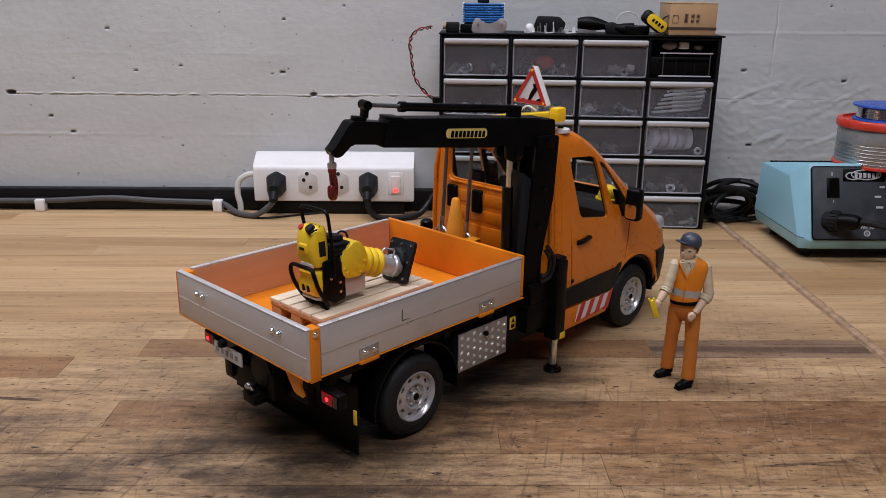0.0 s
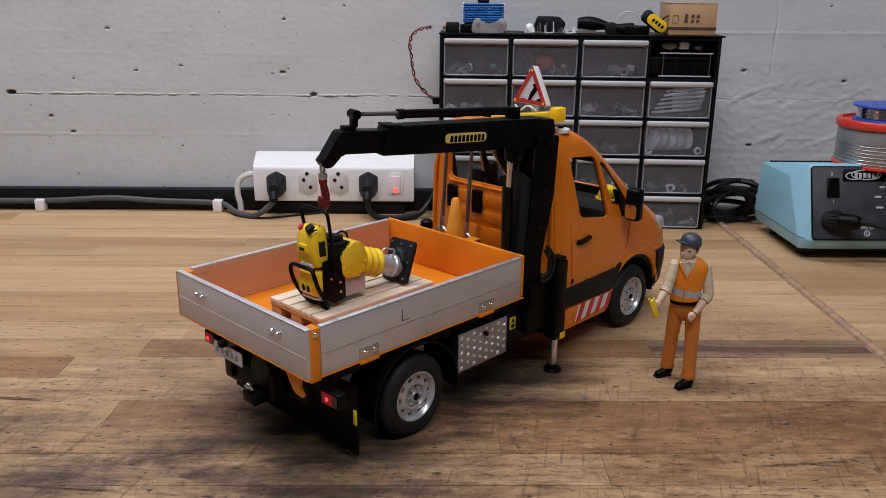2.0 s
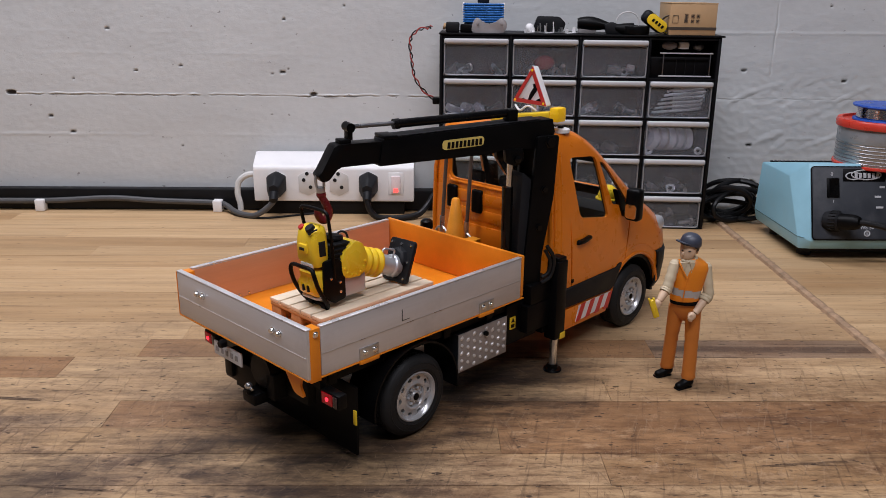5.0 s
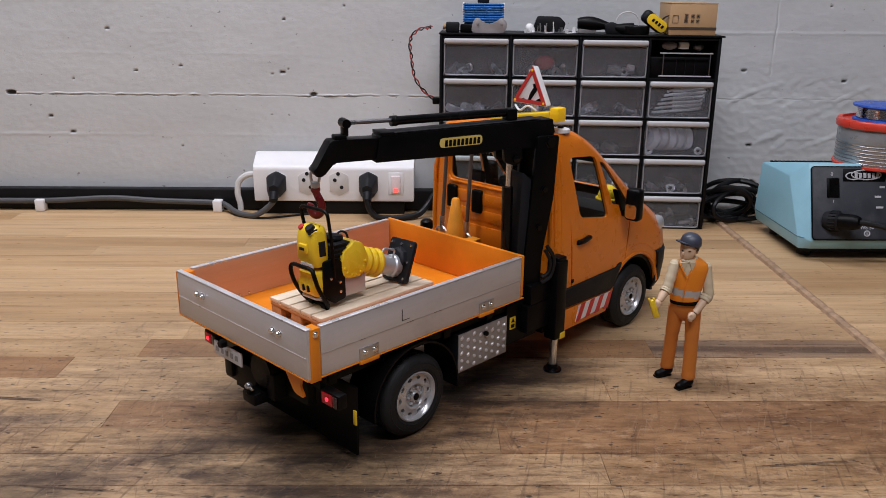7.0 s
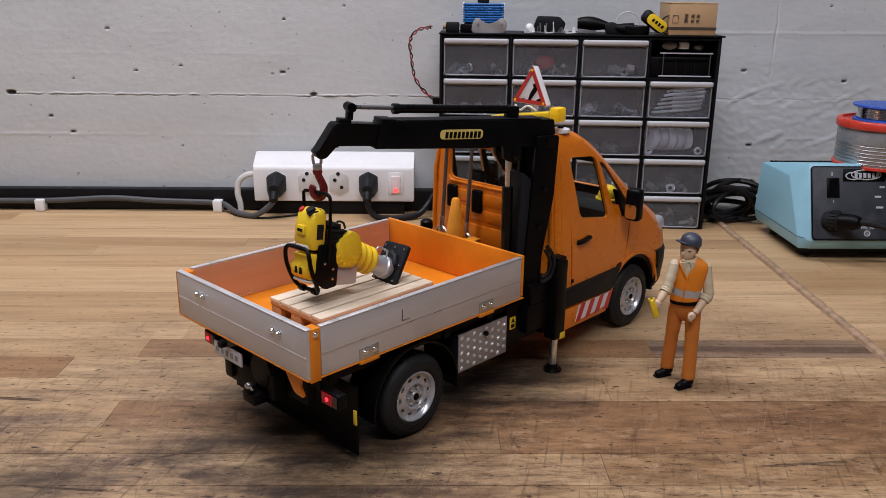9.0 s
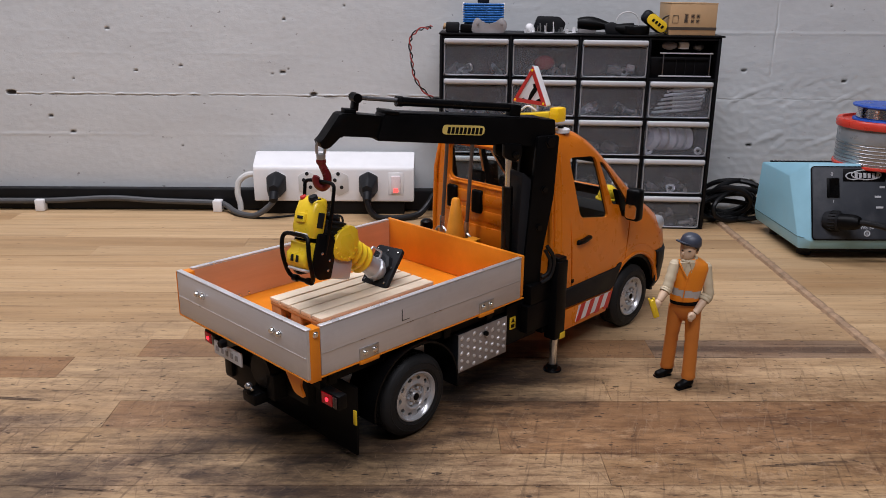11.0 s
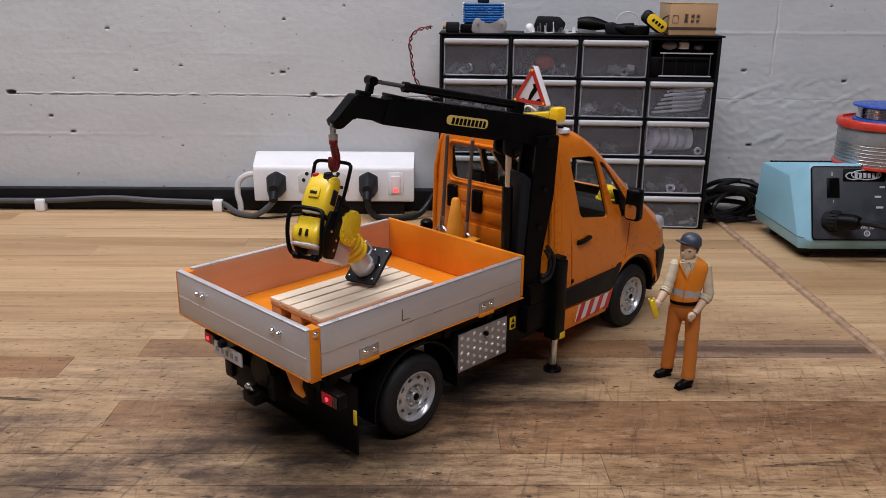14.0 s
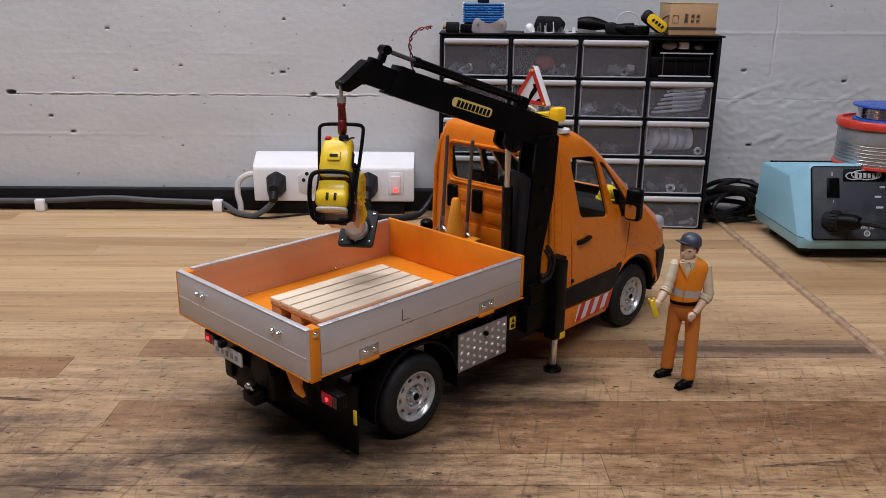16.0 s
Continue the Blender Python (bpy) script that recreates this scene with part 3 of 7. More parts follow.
def build_bench():
    bench = thing("workbench", pose(0, 0, 0), "worn butcher-block workbench of glued wooden staves", "workbench")
    bm = B()
    box(bm, -1.3, SEAM_X - 0.004, -0.22, 0.997, -0.04, -0.0022, 0.002)
    part("core_board", bm, "bench", bench)
    bm = B()
    box(bm, SEAM_X + 0.004, 1.3, -0.22, 0.997, -0.04, -0.0022, 0.002)
    part("core_board", bm, "bench", bench)
    for x in (-1.2, 1.2):
        for y in (-0.15, 0.9):
            part("leg", box(B(), x - 0.04, x + 0.04, y - 0.04, y + 0.04, -0.9, -0.04, 0.004), "bench", bench)
    pts = [(SEAM_X + 0.0008 * noise.noise(Vector((k * 0.7, 0, 0))), -0.22 + 1.215 * k / 240, -0.0012 + 0.0006 * noise.noise(Vector((k * 0.9, 5, 0)))) for k in range(241)]
    part("joint_filler", tube(B(), pts, [0.0050 + 0.0014 * noise.noise(Vector((k * 0.8, 9, 2))) for k in range(len(pts))], 8), "caulk", bench, "crumbly brown filler in the joint between two tops")
    return bench


def stave_mesh(wood):
    bm = B()
    box(bm, -0.5, 0.5, -0.5, 0.5, -0.5, 0.5)
    me = bpy.data.meshes.new("stave")
    bm.to_mesh(me)
    bm.free()
    me.materials.append(M[wood])
    return me


def build_staves(bench):
    """The staves of the two tops, laid along the wall in staggered rows."""
    rng = random.Random(11)
    kinds = {w: stave_mesh(w) for w in ("bench", "bench_pale", "bench_brown", "bench_dark")}
    # staves whose tone stands out: a point on each, and its wood
    marked = [(0.25, 0.58, "bench_dark"), (-0.30, 0.58, "bench"), (-0.32, 0.545, "bench_brown"), (-0.15, 0.58, "bench_pale"), (-0.15, 0.545, "bench_pale"), (0.14, 0.478, "bench_brown"), (0.26, 0.478, "bench_brown"), (0.25, 0.545, "bench_pale"),
              (0.25, 0.512, "bench_pale"), (-0.10, 0.512, "bench_pale"), (0.10, 0.445, "bench_brown"), (0.0, 0.58, "bench_brown"), (-0.20, 0.445, "bench"), (-0.42, 0.853, "bench"), (0.26, 0.62, "bench_pale"), (0.22, 0.66, "bench_pale")]
    joints = {0.5797: [-0.2153, 0.1690], 0.5460: [-0.2605], 0.4450: [0.0430], 0.4780: [0.1845]}
    edges = [0.5957, 0.5633, 0.5290, 0.4949, 0.4601, 0.4300]
    y = 0.4300
    while y > 0.0:
        y -= rng.uniform(0.031, 0.035)
        edges.append(y)
    up = 0.5957
    while up < 0.965:
        up += rng.uniform(0.032, 0.036)
        edges.append(up)
    edges.append(0.997)
    edges = sorted(edges)
    for a, b in zip(edges, edges[1:]):
        if b - a < 0.012:
            continue
        mid = (a + b) / 2
        fixed = [j for k, v in joints.items() if a < k < b for j in v]
        for lo, hi in ((-1.0, SEAM_X - 0.004), (SEAM_X + 0.004, 1.0)):
            xs = [lo]
            if fixed and lo < fixed[0] < hi:
                left = fixed[0]
                xs += [j for j in fixed[1:] if lo < j < hi]
                while left - lo > 0.30:
                    left -= rng.uniform(0.25, 0.5)
                    if left > lo + 0.05:
                        xs.append(left)
                xs.append(fixed[0])
                x = max(j for j in fixed if lo < j < hi)
            else:
                x = lo + rng.uniform(0.05, 0.4)
                xs.append(x)
            while x < hi - 0.2:
                x += rng.uniform(0.24, 0.55)
                if x < hi - 0.06:
                    xs.append(x)
            xs = sorted(xs) + [hi]
            for p, q in zip(xs, xs[1:]):
                wood = rng.choices(("bench_pale", "bench", "bench_brown", "bench_dark"), (56, 30, 11, 3) if mid < 0.60 else (66, 34, 0, 0))[0]
                for mx, my, w in marked:
                    if p < mx < q and a < my < b:
                        wood = w
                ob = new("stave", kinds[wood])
                ob.parent = bench
                g = 0.00025
                top = rng.uniform(-0.0002, 0.0)
                ob.location = ((p + q) / 2, mid, top - 0.0010)
                ob.scale = (q - p - g, b - a - g, 0.0020)


def sliver(bm, p, q, w, bend=0.0, z=0.00012, k=5):
    """A thin scratch with pointed ends, from p to q."""
    p, q = Vector((*p, 0)), Vector((*q, 0))
    d = q - p
    n = Vector((-d.y, d.x, 0)).normalized()
    top, bot = [], []
    for i in range(k + 1):
        s = i / k
        c = p + d * s + n * bend * math.sin(math.pi * s)
        h = w * math.sin(math.pi * (0.06 + 0.88 * s)) / 2
        top.append((c.x + n.x * h, c.y + n.y * h, z))
        bot.append((c.x - n.x * h, c.y - n.y * h, z))
    put(bm, top + bot, [(i, i + 1, k + 2 + i, k + 1 + i) for i in range(k)])


def build_scratches():
    rng = random.Random(21)
    for name, count, material in (("dark_scratches", 900, "scratch_dark"), ("pale_scratches", 1000, "scratch_light")):
        bm = B()
        for i in range(count):
            x = rng.uniform(-0.34, 0.36)
            y = 0.385 + 0.20 * rng.random() ** 1.5
            a = radians(rng.gauss(72 if rng.random() < 0.7 else 112, 13))
            ln = 0.004 + 0.030 * rng.random() ** 2.4
            q = (x + ln * math.cos(a), y + ln * math.sin(a))
            sliver(bm, (x, y), q, rng.uniform(0.00005, 0.00014), rng.uniform(-0.012, 0.012) * ln)
        if material == "scratch_light":
            for i in range(44):
                x, y, a = rng.uniform(-0.30, 0.30), rng.uniform(0.385, 0.50), radians(rng.uniform(25, 155))
                ln = rng.uniform(0.02, 0.055)
                sliver(bm, (x, y), (x + ln * math.cos(a), y + ln * math.sin(a)), rng.uniform(0.00009, 0.00018), rng.uniform(-0.04, 0.04) * ln, k=9)
        if material == "scratch_dark":
            for i in range(170):
                x, y = rng.uniform(-0.45, 0.45), rng.uniform(0.385, 0.95)
                ln = rng.uniform(0.0015, 0.006) * (1.0 if y < 0.6 else 1.3)
                sliver(bm, (x, y), (x + ln, y + rng.uniform(-0.0006, 0.0006)), rng.uniform(0.0003, 0.0008))
        ob = part(name, bm, material, None, "", 0)
        tagged(ob, "thin knife scratches and nicks in the bench top", "scratches", kind="stuff")
    bm = B()
    rg = random.Random(4)
    for p, q, w, bend in GOUGES:
        d = Vector(q) - Vector(p)
        n = Vector((-d.y, d.x)).normalized()
        for i in range(9):
            s0, s1 = sorted((rg.random(), rg.random()))
            k = rg.uniform(-0.5, 0.5) * w
            sliver(bm, Vector(p) + d * s0 * 0.5 + n * k, Vector(p) + d * (0.5 + 0.5 * s1) + n * (k + rg.uniform(-0.2, 0.2) * w), w * rg.uniform(0.04, 0.14), bend * rg.uniform(0.3, 1.4), 0.00016 + 0.00001 * i, 8)
    ob = part("gouges", bm, "scratch_dark", None, "", 0)
    tagged(ob, "dark cracks and gouges in the bench top", "gouges", kind="stuff")


GOUGES = [((-0.1620, 0.4240), (-0.1190, 0.4395), 0.0030, 0.0008), ((0.1801, 0.4147), (0.2491, 0.4231), 0.0018, -0.0006), ((0.2104, 0.4183), (0.2489, 0.4159), 0.0010, 0.0002),
          ((-0.3100, 0.5005), (-0.2510, 0.4958), 0.0030, 0.0003), ((-0.2380, 0.3990), (-0.1560, 0.3900), 0.0022, -0.0006), ((0.0780, 0.4915), (0.1130, 0.4925), 0.0024, 0.0004)]
build_wall()
build_room()
BENCH = build_bench()

# ---- the model truck ----
TRUCK_POSE = pose(-0.1087, 0.4412, 0, 0, 0, 44.81)
L, HW, ZB, ZT = 0.1765, 0.0664, 0.0639, 0.0929
PIVOT = (0.203, -0.0546, 0.1663)
truck = thing("toy_truck", TRUCK_POSE, "orange model crane truck with aluminium dropside bed on the workbench", "toy truck")


def lerp_table(z, rows):
    for (a, *p), (b, *q) in zip(rows, rows[1:]):
        if z <= b:
            s = max(0, (z - a) / (b - a))
            return [u + (v - u) * s for u, v in zip(p, q)]
    return rows[-1][1:]


# height, rear, front, half width, front corner radius
CAB = [(0.0235, 0.2180, 0.372, 0.0585, 0.016), (0.027, 0.2170, 0.376, 0.0608, 0.020), (0.034, 0.2165, 0.381, 0.0618, 0.026), (0.050, 0.2160, 0.3855, 0.0624, 0.030), (0.062, 0.2160, 0.3855, 0.0625, 0.030),
       (0.072, 0.2160, 0.383, 0.0625, 0.031), (0.080, 0.2160, 0.3775, 0.0624, 0.032), (0.087, 0.2160, 0.368, 0.0621, 0.030), (0.093, 0.2160, 0.357, 0.0618, 0.026), (0.098, 0.2160, 0.3470, 0.0614, 0.022),
       (0.103, 0.2160, 0.3370, 0.0611, 0.018), (0.110, 0.2160, 0.3250, 0.0606, 0.015), (0.122, 0.2162, 0.3090, 0.0597, 0.014), (0.135, 0.2165, 0.2935, 0.0586, 0.014), (0.146, 0.2168, 0.2805, 0.0573, 0.014),
       (0.153, 0.2172, 0.2720, 0.0560, 0.014), (0.159, 0.2180, 0.2640, 0.0550, 0.015), (0.1635, 0.2192, 0.2560, 0.0530, 0.015), (0.1665, 0.2215, 0.2480, 0.0497, 0.010), (0.1680, 0.2250, 0.2420, 0.0400, 0.006)]


def cab_ring(z, grow=0.0, rear_r=0.008):
    ub, uf, hw, r = lerp_table(z, CAB)
    ub, uf, hw = ub - grow, uf + grow, hw + grow
    r = min(r + grow, (uf - ub) * 0.45, hw * 0.8)
    rear_r = min(rear_r, (uf - ub) * 0.4)
    pts = []
    for cx, cy, rr, a0 in ((uf - r, hw - r, r, 0), (ub + rear_r, hw - rear_r, rear_r, 90), (ub + rear_r, -hw + rear_r, rear_r, 180), (uf - r, -hw + r, r, 270)):
        pts += [(cx + rr * math.cos(radians(a0 + 15 * i)), cy + rr * math.sin(radians(a0 + 15 * i))) for i in range(7)]
    return [(x + (0.004 * (1 - (y / hw) ** 2) if x > ub + 0.5 * (uf - ub) else 0), y, z) for x, y in pts]


def cab_solid(grow=0.0, zs=None):
    bm = B()
    zs = zs or [c[0] for c in CAB]
    rings = [cab_ring(z, grow) for z in zs]
    n = len(rings[0])
    v = [p for r in rings for p in r]
    f = [(i * n + j, i * n + (j + 1) % n, (i + 1) * n + (j + 1) % n, (i + 1) * n + j) for i in range(len(rings) - 1) for j in range(n)]
    f += [tuple(range(n)), tuple((len(rings) - 1) * n + j for j in range(n))]
    put(bm, v, f)
    return bm


SIDE_WIN = [(0.2328, 0.1502), (0.2640, 0.1475), (0.2810, 0.0995), (0.2452, 0.1055)]
QUARTER_WIN = [(0.2690, 0.1430), (0.2750, 0.1412), (0.3100, 0.1030), (0.2858, 0.1085)]


def build_cab():
    cutters = []
    zs = [c[0] for c in CAB if c[0] > 0.03]
    cutters.append(cab_solid(-0.0022, [0.031] + [z for z in zs[1:] if z < 0.164]))
    for w in (SIDE_WIN, QUARTER_WIN):
        cutters.append(prism(B(), round_poly(w, 0.005 if w is SIDE_WIN else 0.002), -0.09, 0.09, "xz"))
    cutters.append(prism(B(), rrect(-0.046, 0.041, 0.1240, 0.1495, 0.005), 0.19, 0.228, "yz"))
    # windscreen
    ws = B()
    prism(ws, rrect(-0.049, 0.049, 0.0, 0.046, 0.006), -0.02, 0.02, "yz", m=Matrix.Translation((0.329, 0, 0.111)) @ Matrix.Rotation(radians(-48), 4, "Y"))
    cutters.append(ws)
    for u, r in ((0.3220, 0.0335),):
        cutters.append(lathe(B(), [(r, -0.09), (r, 0.09)], (u, 0, 0.0275), (0, 1, 0), 40))
    # panel joints
    for s in (-1,):
        for pts in ([(0.2363, 0.046), (0.2379, 0.046), (0.2353, 0.088), (0.2337, 0.088)], [(0.2337, 0.0878), (0.2353, 0.0878), (0.2296, 0.152), (0.2280, 0.152)], [(0.3049, 0.056), (0.3063, 0.056), (0.3113, 0.094), (0.3099, 0.094)], [(0.2280, 0.1515), (0.2296, 0.1530), (0.2600, 0.1515), (0.2600, 0.1503)]):
            cutters.append(prism(B(), pts, -0.07, -0.0608, "xz"))
    body = cut(cab_solid(), cutters)
    part("cab_body", body, "orange", truck, "glossy orange moulded van cab", 30)
    zs = [0.068] + [q[0] for q in CAB if 0.070 < q[0] < 0.163]
    holes = [cab_solid(-0.0032, [0.066] + [z - 0.0004 for z in zs[1:]])]
    for w in (SIDE_WIN, QUARTER_WIN):
        holes.append(prism(B(), round_poly(w, 0.004 if w is SIDE_WIN else 0.002), -0.09, 0.09, "xz"))
    holes.append(prism(B(), rrect(-0.046, 0.041, 0.1240, 0.1495, 0.005), 0.19, 0.228, "yz"))
    holes.append(prism(B(), rrect(-0.049, 0.049, 0.0, 0.046, 0.006), -0.02, 0.02, "yz", m=Matrix.Translation((0.329, 0, 0.111)) @ Matrix.Rotation(radians(-48), 4, "Y")))
    part("cab_lining", cut(cab_solid(-0.0023, zs), holes), "dark", truck, "dark plastic cab lining", 30)
    for s in (-1, 1):
        for w, r in ((SIDE_WIN, 0.005), (QUARTER_WIN, 0.002)):
            o = round_poly(w, r)
            bm = B()
            n = len(o)
            v = [(x, s * (lerp_table(z, CAB)[2] - d), z) for d in (0.0012, 0.0016) for x, z in o]
            put(bm, v, [tuple(range(n)), tuple(range(n, 2 * n))] + [(i, (i + 1) % n, n + (i + 1) % n, n + i) for i in range(n)])
            part("side_window", bm, "glass", truck, "clear side window").visible_shadow = False


def build_cab_details():
    # rear frame bead and pressed panels of the back wall
    for (y0, y1, z0, z1) in ((-0.0475, 0.0430, 0.1215, 0.1520),):
        bm = tube(B(), [(0.2163, y, z) for y, z in rrect(y0, y1, z0, z1, 0.006, 5)], 0.0012, 8, closed=True)
        part("window_seal", bm, "orange", truck)
    bm = tube(B(), [(0.2160 + 0.004 * max(0, z - 0.14) / 0.02, y, z) for y, z in [(0.0575, 0.07), (0.0572, 0.10), (0.0560, 0.13), (0.0530, 0.150), (0.0470, 0.1572), (0.02, 0.1590), (-0.02, 0.1590), (-0.0470, 0.1572), (-0.0530, 0.150), (-0.0560, 0.13), (-0.0572, 0.10), (-0.0575, 0.07)]], 0.0016, 8)
    part("back_bead", bm, "orange", truck)
    for z0, z1 in ((0.095, 0.1035), (0.1075, 0.1165)):
        part("back_panel", prism(B(), rrect(-0.045, 0.040, z0, z1, 0.002), 0.2152, 0.2172, "yz", bev=0.0006), "orange", truck)
    part("back_panel", prism(B(), rrect(-0.045, 0.040, 0.062, 0.0915, 0.003), 0.2150, 0.2170, "yz", bev=0.0006), "orange", truck)
    for s in (-1, 1):
        for u in (0.2188, 0.2232):
            part("corner_bead", tube(B(), [(u + 0.0006 * (z > 0.15), s * (lerp_table(z, CAB)[2] - (0.0026 if u < 0.22 else 0.0004)), z) for z in (0.045, 0.07, 0.10, 0.13, 0.146, 0.155)], 0.0010, 8), "orange", truck)
    # glass
    part("rear_window", prism(B(), rrect(-0.0465, 0.0415, 0.1235, 0.1500, 0.005), 0.2185, 0.2190, "yz"), "glass", truck).visible_shadow = False
    # black mirror triangle and window rubbers
    part("mirror_base", prism(B(), round_poly([(0.2990, 0.0968), (0.2880, 0.1190), (0.2900, 0.1195), (0.3130, 0.0935)], 0.0015), -0.0626, -0.0585, "xz"), "black", truck)
    # side trim, sill tape, wheel arch lips
    bm = B()
    prism(bm, round_poly([(0.2250, 0.0415), (0.2250, 0.0560), (0.2920, 0.0575), (0.2985, 0.0600), (0.3010, 0.0600), (0.2930, 0.0455), (0.2880, 0.0415)], 0.001), -0.0640, -0.0600, "xz", bev=0.0006)
    part("side_trim", bm, "dark", truck, "matt dark grey plastic side protection strip")
    part("sill", prism(B(), [(0.2250, 0.0235), (0.2250, 0.0400), (0.2920, 0.0400), (0.2880, 0.0300), (0.2830, 0.0240)], -0.0630, -0.0585, "xz", bev=0.0006), "orange", truck)
    tape = prism(B(), [(0.2430, 0.0268), (0.2465, 0.0392), (0.2895, 0.0398), (0.2865, 0.0295)], -0.0634, -0.0629, "xz")
    part("hazard_tape", tape, "white_tape", truck, "white reflective tape with red diagonal bars")
    for i in range(4):
        x = 0.2430 + i * 0.0120
        part("red_bar", prism(B(), [(x, 0.0269), (x + 0.0055, 0.0272), (min(x + 0.0115, 0.2898), 0.0396), (min(x + 0.0062, 0.2893), 0.0394)], -0.0638, -0.0633, "xz"), "red_tape", truck)
    for s in (-1, 1):
        pts = [(0.3220 + 0.0352 * math.cos(radians(d)), s * 0.0618, 0.0275 + 0.0352 * math.sin(radians(d))) for d in range(6, 172, 8)]
        part("wheel_arch", tube(B(), pts, 0.0018, 8), "orange", truck, "raised orange wheel arch lip")
        pts = [(0.3220 + 0.0418 * math.cos(radians(d)), s * 0.0619, 0.0275 + 0.0418 * math.sin(radians(d))) for d in range(40, 150, 8)]
        part("arch_crease", tube(B(), pts, 0.0009, 8), "orange", truck)
        ring = [(0.3220 + 0.0336 * math.cos(radians(d)), 0.0275 + 0.0336 * math.sin(radians(d))) for d in range(-8, 189, 7)] + [(0.3220 + 0.0306 * math.cos(radians(d)), 0.0275 + 0.0306 * math.sin(radians(d))) for d in range(188, -9, -7)]
        part("arch_liner", prism(B(), ring, *sorted((s * 0.0540, s * 0.0606)), "xz"), "black", truck)
    bm = lathe(B(), [(0.0332, -0.058), (0.0332, 0.058)], (0.3220, 0, 0.0275), (0, 1, 0), 32)
    bmesh.ops.delete(bm, geom=[v for v in bm.verts if v.co.z < 0.022], context="VERTS")
    for f in [f for f in bm.faces if len(f.verts) > 4]:
        bm.faces.remove(f)
    part("wheel_housing", bm, "black", truck)
    # bumper
    rings = []
    for z, g in ((0.0245, 0.0006), (0.030, 0.0016), (0.046, 0.0020), (0.056, 0.0018), (0.0585, 0.0006)):
        rings.append([p for p in cab_ring(z, g)])
    bm = B()
    n = len(rings[0])
    sel = [j for j in range(n) if rings[2][j][0] > 0.352]
    order = sorted(sel, key=lambda j: rings[2][j][1])
    v, f = [], []
    for i, r in enumerate(rings):
        row = [(0.3555 - 0.002 * abs(2 - i), -lerp_table(r[0][2], CAB)[2] - 0.0014, r[0][2])] + [r[j] for j in order] + [(0.3555 - 0.002 * abs(2 - i), lerp_table(r[0][2], CAB)[2] + 0.0014, r[0][2])]
        v += row
    k = len(order) + 2
    f = [(i * k + j, i * k + j + 1, (i + 1) * k + j + 1, (i + 1) * k + j) for i in range(4) for j in range(k - 1)]
    put(bm, v, f)
    bumper = part("bumper", bm, "dark", truck, "matt dark grey front bumper")
    md = bumper.modifiers.new("thick", "SOLIDIFY")
    md.thickness = 0.0012
    for s in (-1, 1):
        bm = B()
        ball(bm, (0.3605, s * 0.0560, 0.0785), (0.0092, 0.0058, 0.0068))
        part("headlight", bm, "silver", truck, "clear headlight lens")
    # door handle and fuel cap
    part("door_handle", prism(B(), round_poly([(0.2400, 0.0868), (0.2412, 0.0898), (0.2475, 0.0900), (0.2560, 0.0912), (0.2565, 0.0886), (0.2470, 0.0872)], 0.001), -0.0650, -0.0612, "xz", bev=0.0008), "black", truck, "black door handle")
    part("handle_cup", lathe(B(), [(0.0050, 0), (0.0050, 0.0006), (0.0040, 0.0010)], (0.2480, -0.0612, 0.0887), (0, -1, 0), 20), "orange", truck)
    part("lock", lathe(B(), [(0.0016, 0), (0.0016, 0.0008)], (0.2375, -0.0619, 0.0600), (0, -1, 0), 12), "black", truck)
    # mirrors
    for s in (-1, 1):
        bm = B()
        box(bm, 0.2945, 0.3035, -0.0062, 0.0062, 0.0955, 0.1205, 0.0030, seg=3, m=Matrix.Translation((0, s * 0.0715, 0)))
        mi = part("wing_mirror", bm, "black", truck, "black plastic wing mirror")
        part("mirror_face", prism(B(), rrect(s * 0.0715 - 0.0046, s * 0.0715 + 0.0046, 0.0978, 0.1085, 0.002), 0.2938, 0.2946, "yz"), "chrome", mi, "mirror glass")
        part("mirror_arm", tube(B(), [(0.3000, s * 0.060, 0.0990), (0.2990, s * 0.067, 0.1000)], 0.0022, 8), "black", truck)
    # seats, dashboard, wheel
    for y in (-0.030, 0.0, 0.030):
        bm = B()
        box(bm, 0.238, 0.272, y - 0.0125, y + 0.0125, 0.070, 0.082, 0.004)
        box(bm, 0.232, 0.242, y - 0.0125, y + 0.0125, 0.080, 0.118, 0.004)
        box(bm, 0.232, 0.239, y - 0.007, y + 0.007, 0.118, 0.128, 0.003)
        part("seat", bm, "dark", truck, "dark grey cab seat")
    bm = B()
    prism(bm, [(0.300, 0.060), (0.300, 0.097), (0.306, 0.103), (0.3215, 0.103), (0.330, 0.098), (0.330, 0.060)], -0.0565, 0.0565, "xz", bev=0.001)
    part("dashboard", bm, "dark", truck)
    part("cab_floor", box(B(), 0.222, 0.335, -0.0575, 0.0575, 0.066, 0.069), "dark", truck)
    bm = tube(B(), [(0.293 + 0.006 * math.sin(a), 0.030 + 0.010 * math.cos(a), 0.104 + 0.0085 * math.sin(a)) for a in [2 * math.pi * i / 20 for i in range(20)]], 0.0011, 6, closed=True)
    part("steering_wheel", bm, "black", truck)
    # aerial on the roof
    bm = lathe(B(), [(0.0065, 0), (0.0065, 0.0022), (0.0055, 0.0028)], (0.2345, -0.0470, 0.1668), (0, 0, 1), 20)
    a = part("roof_aerial", bm, "white", truck, "flat white disc aerial on black foot")
    part("aerial_foot", lathe(B(), [(0.0040, -0.0030), (0.0040, 0.0)], (0.2345, -0.0470, 0.1668), (0, 0, 1), 14), "black", a)
    part("aerial_knob", lathe(B(), [(0.0022, 0.0028), (0.0022, 0.0044)], (0.2345, -0.0470, 0.1668), (0, 0, 1), 12), "black", a)


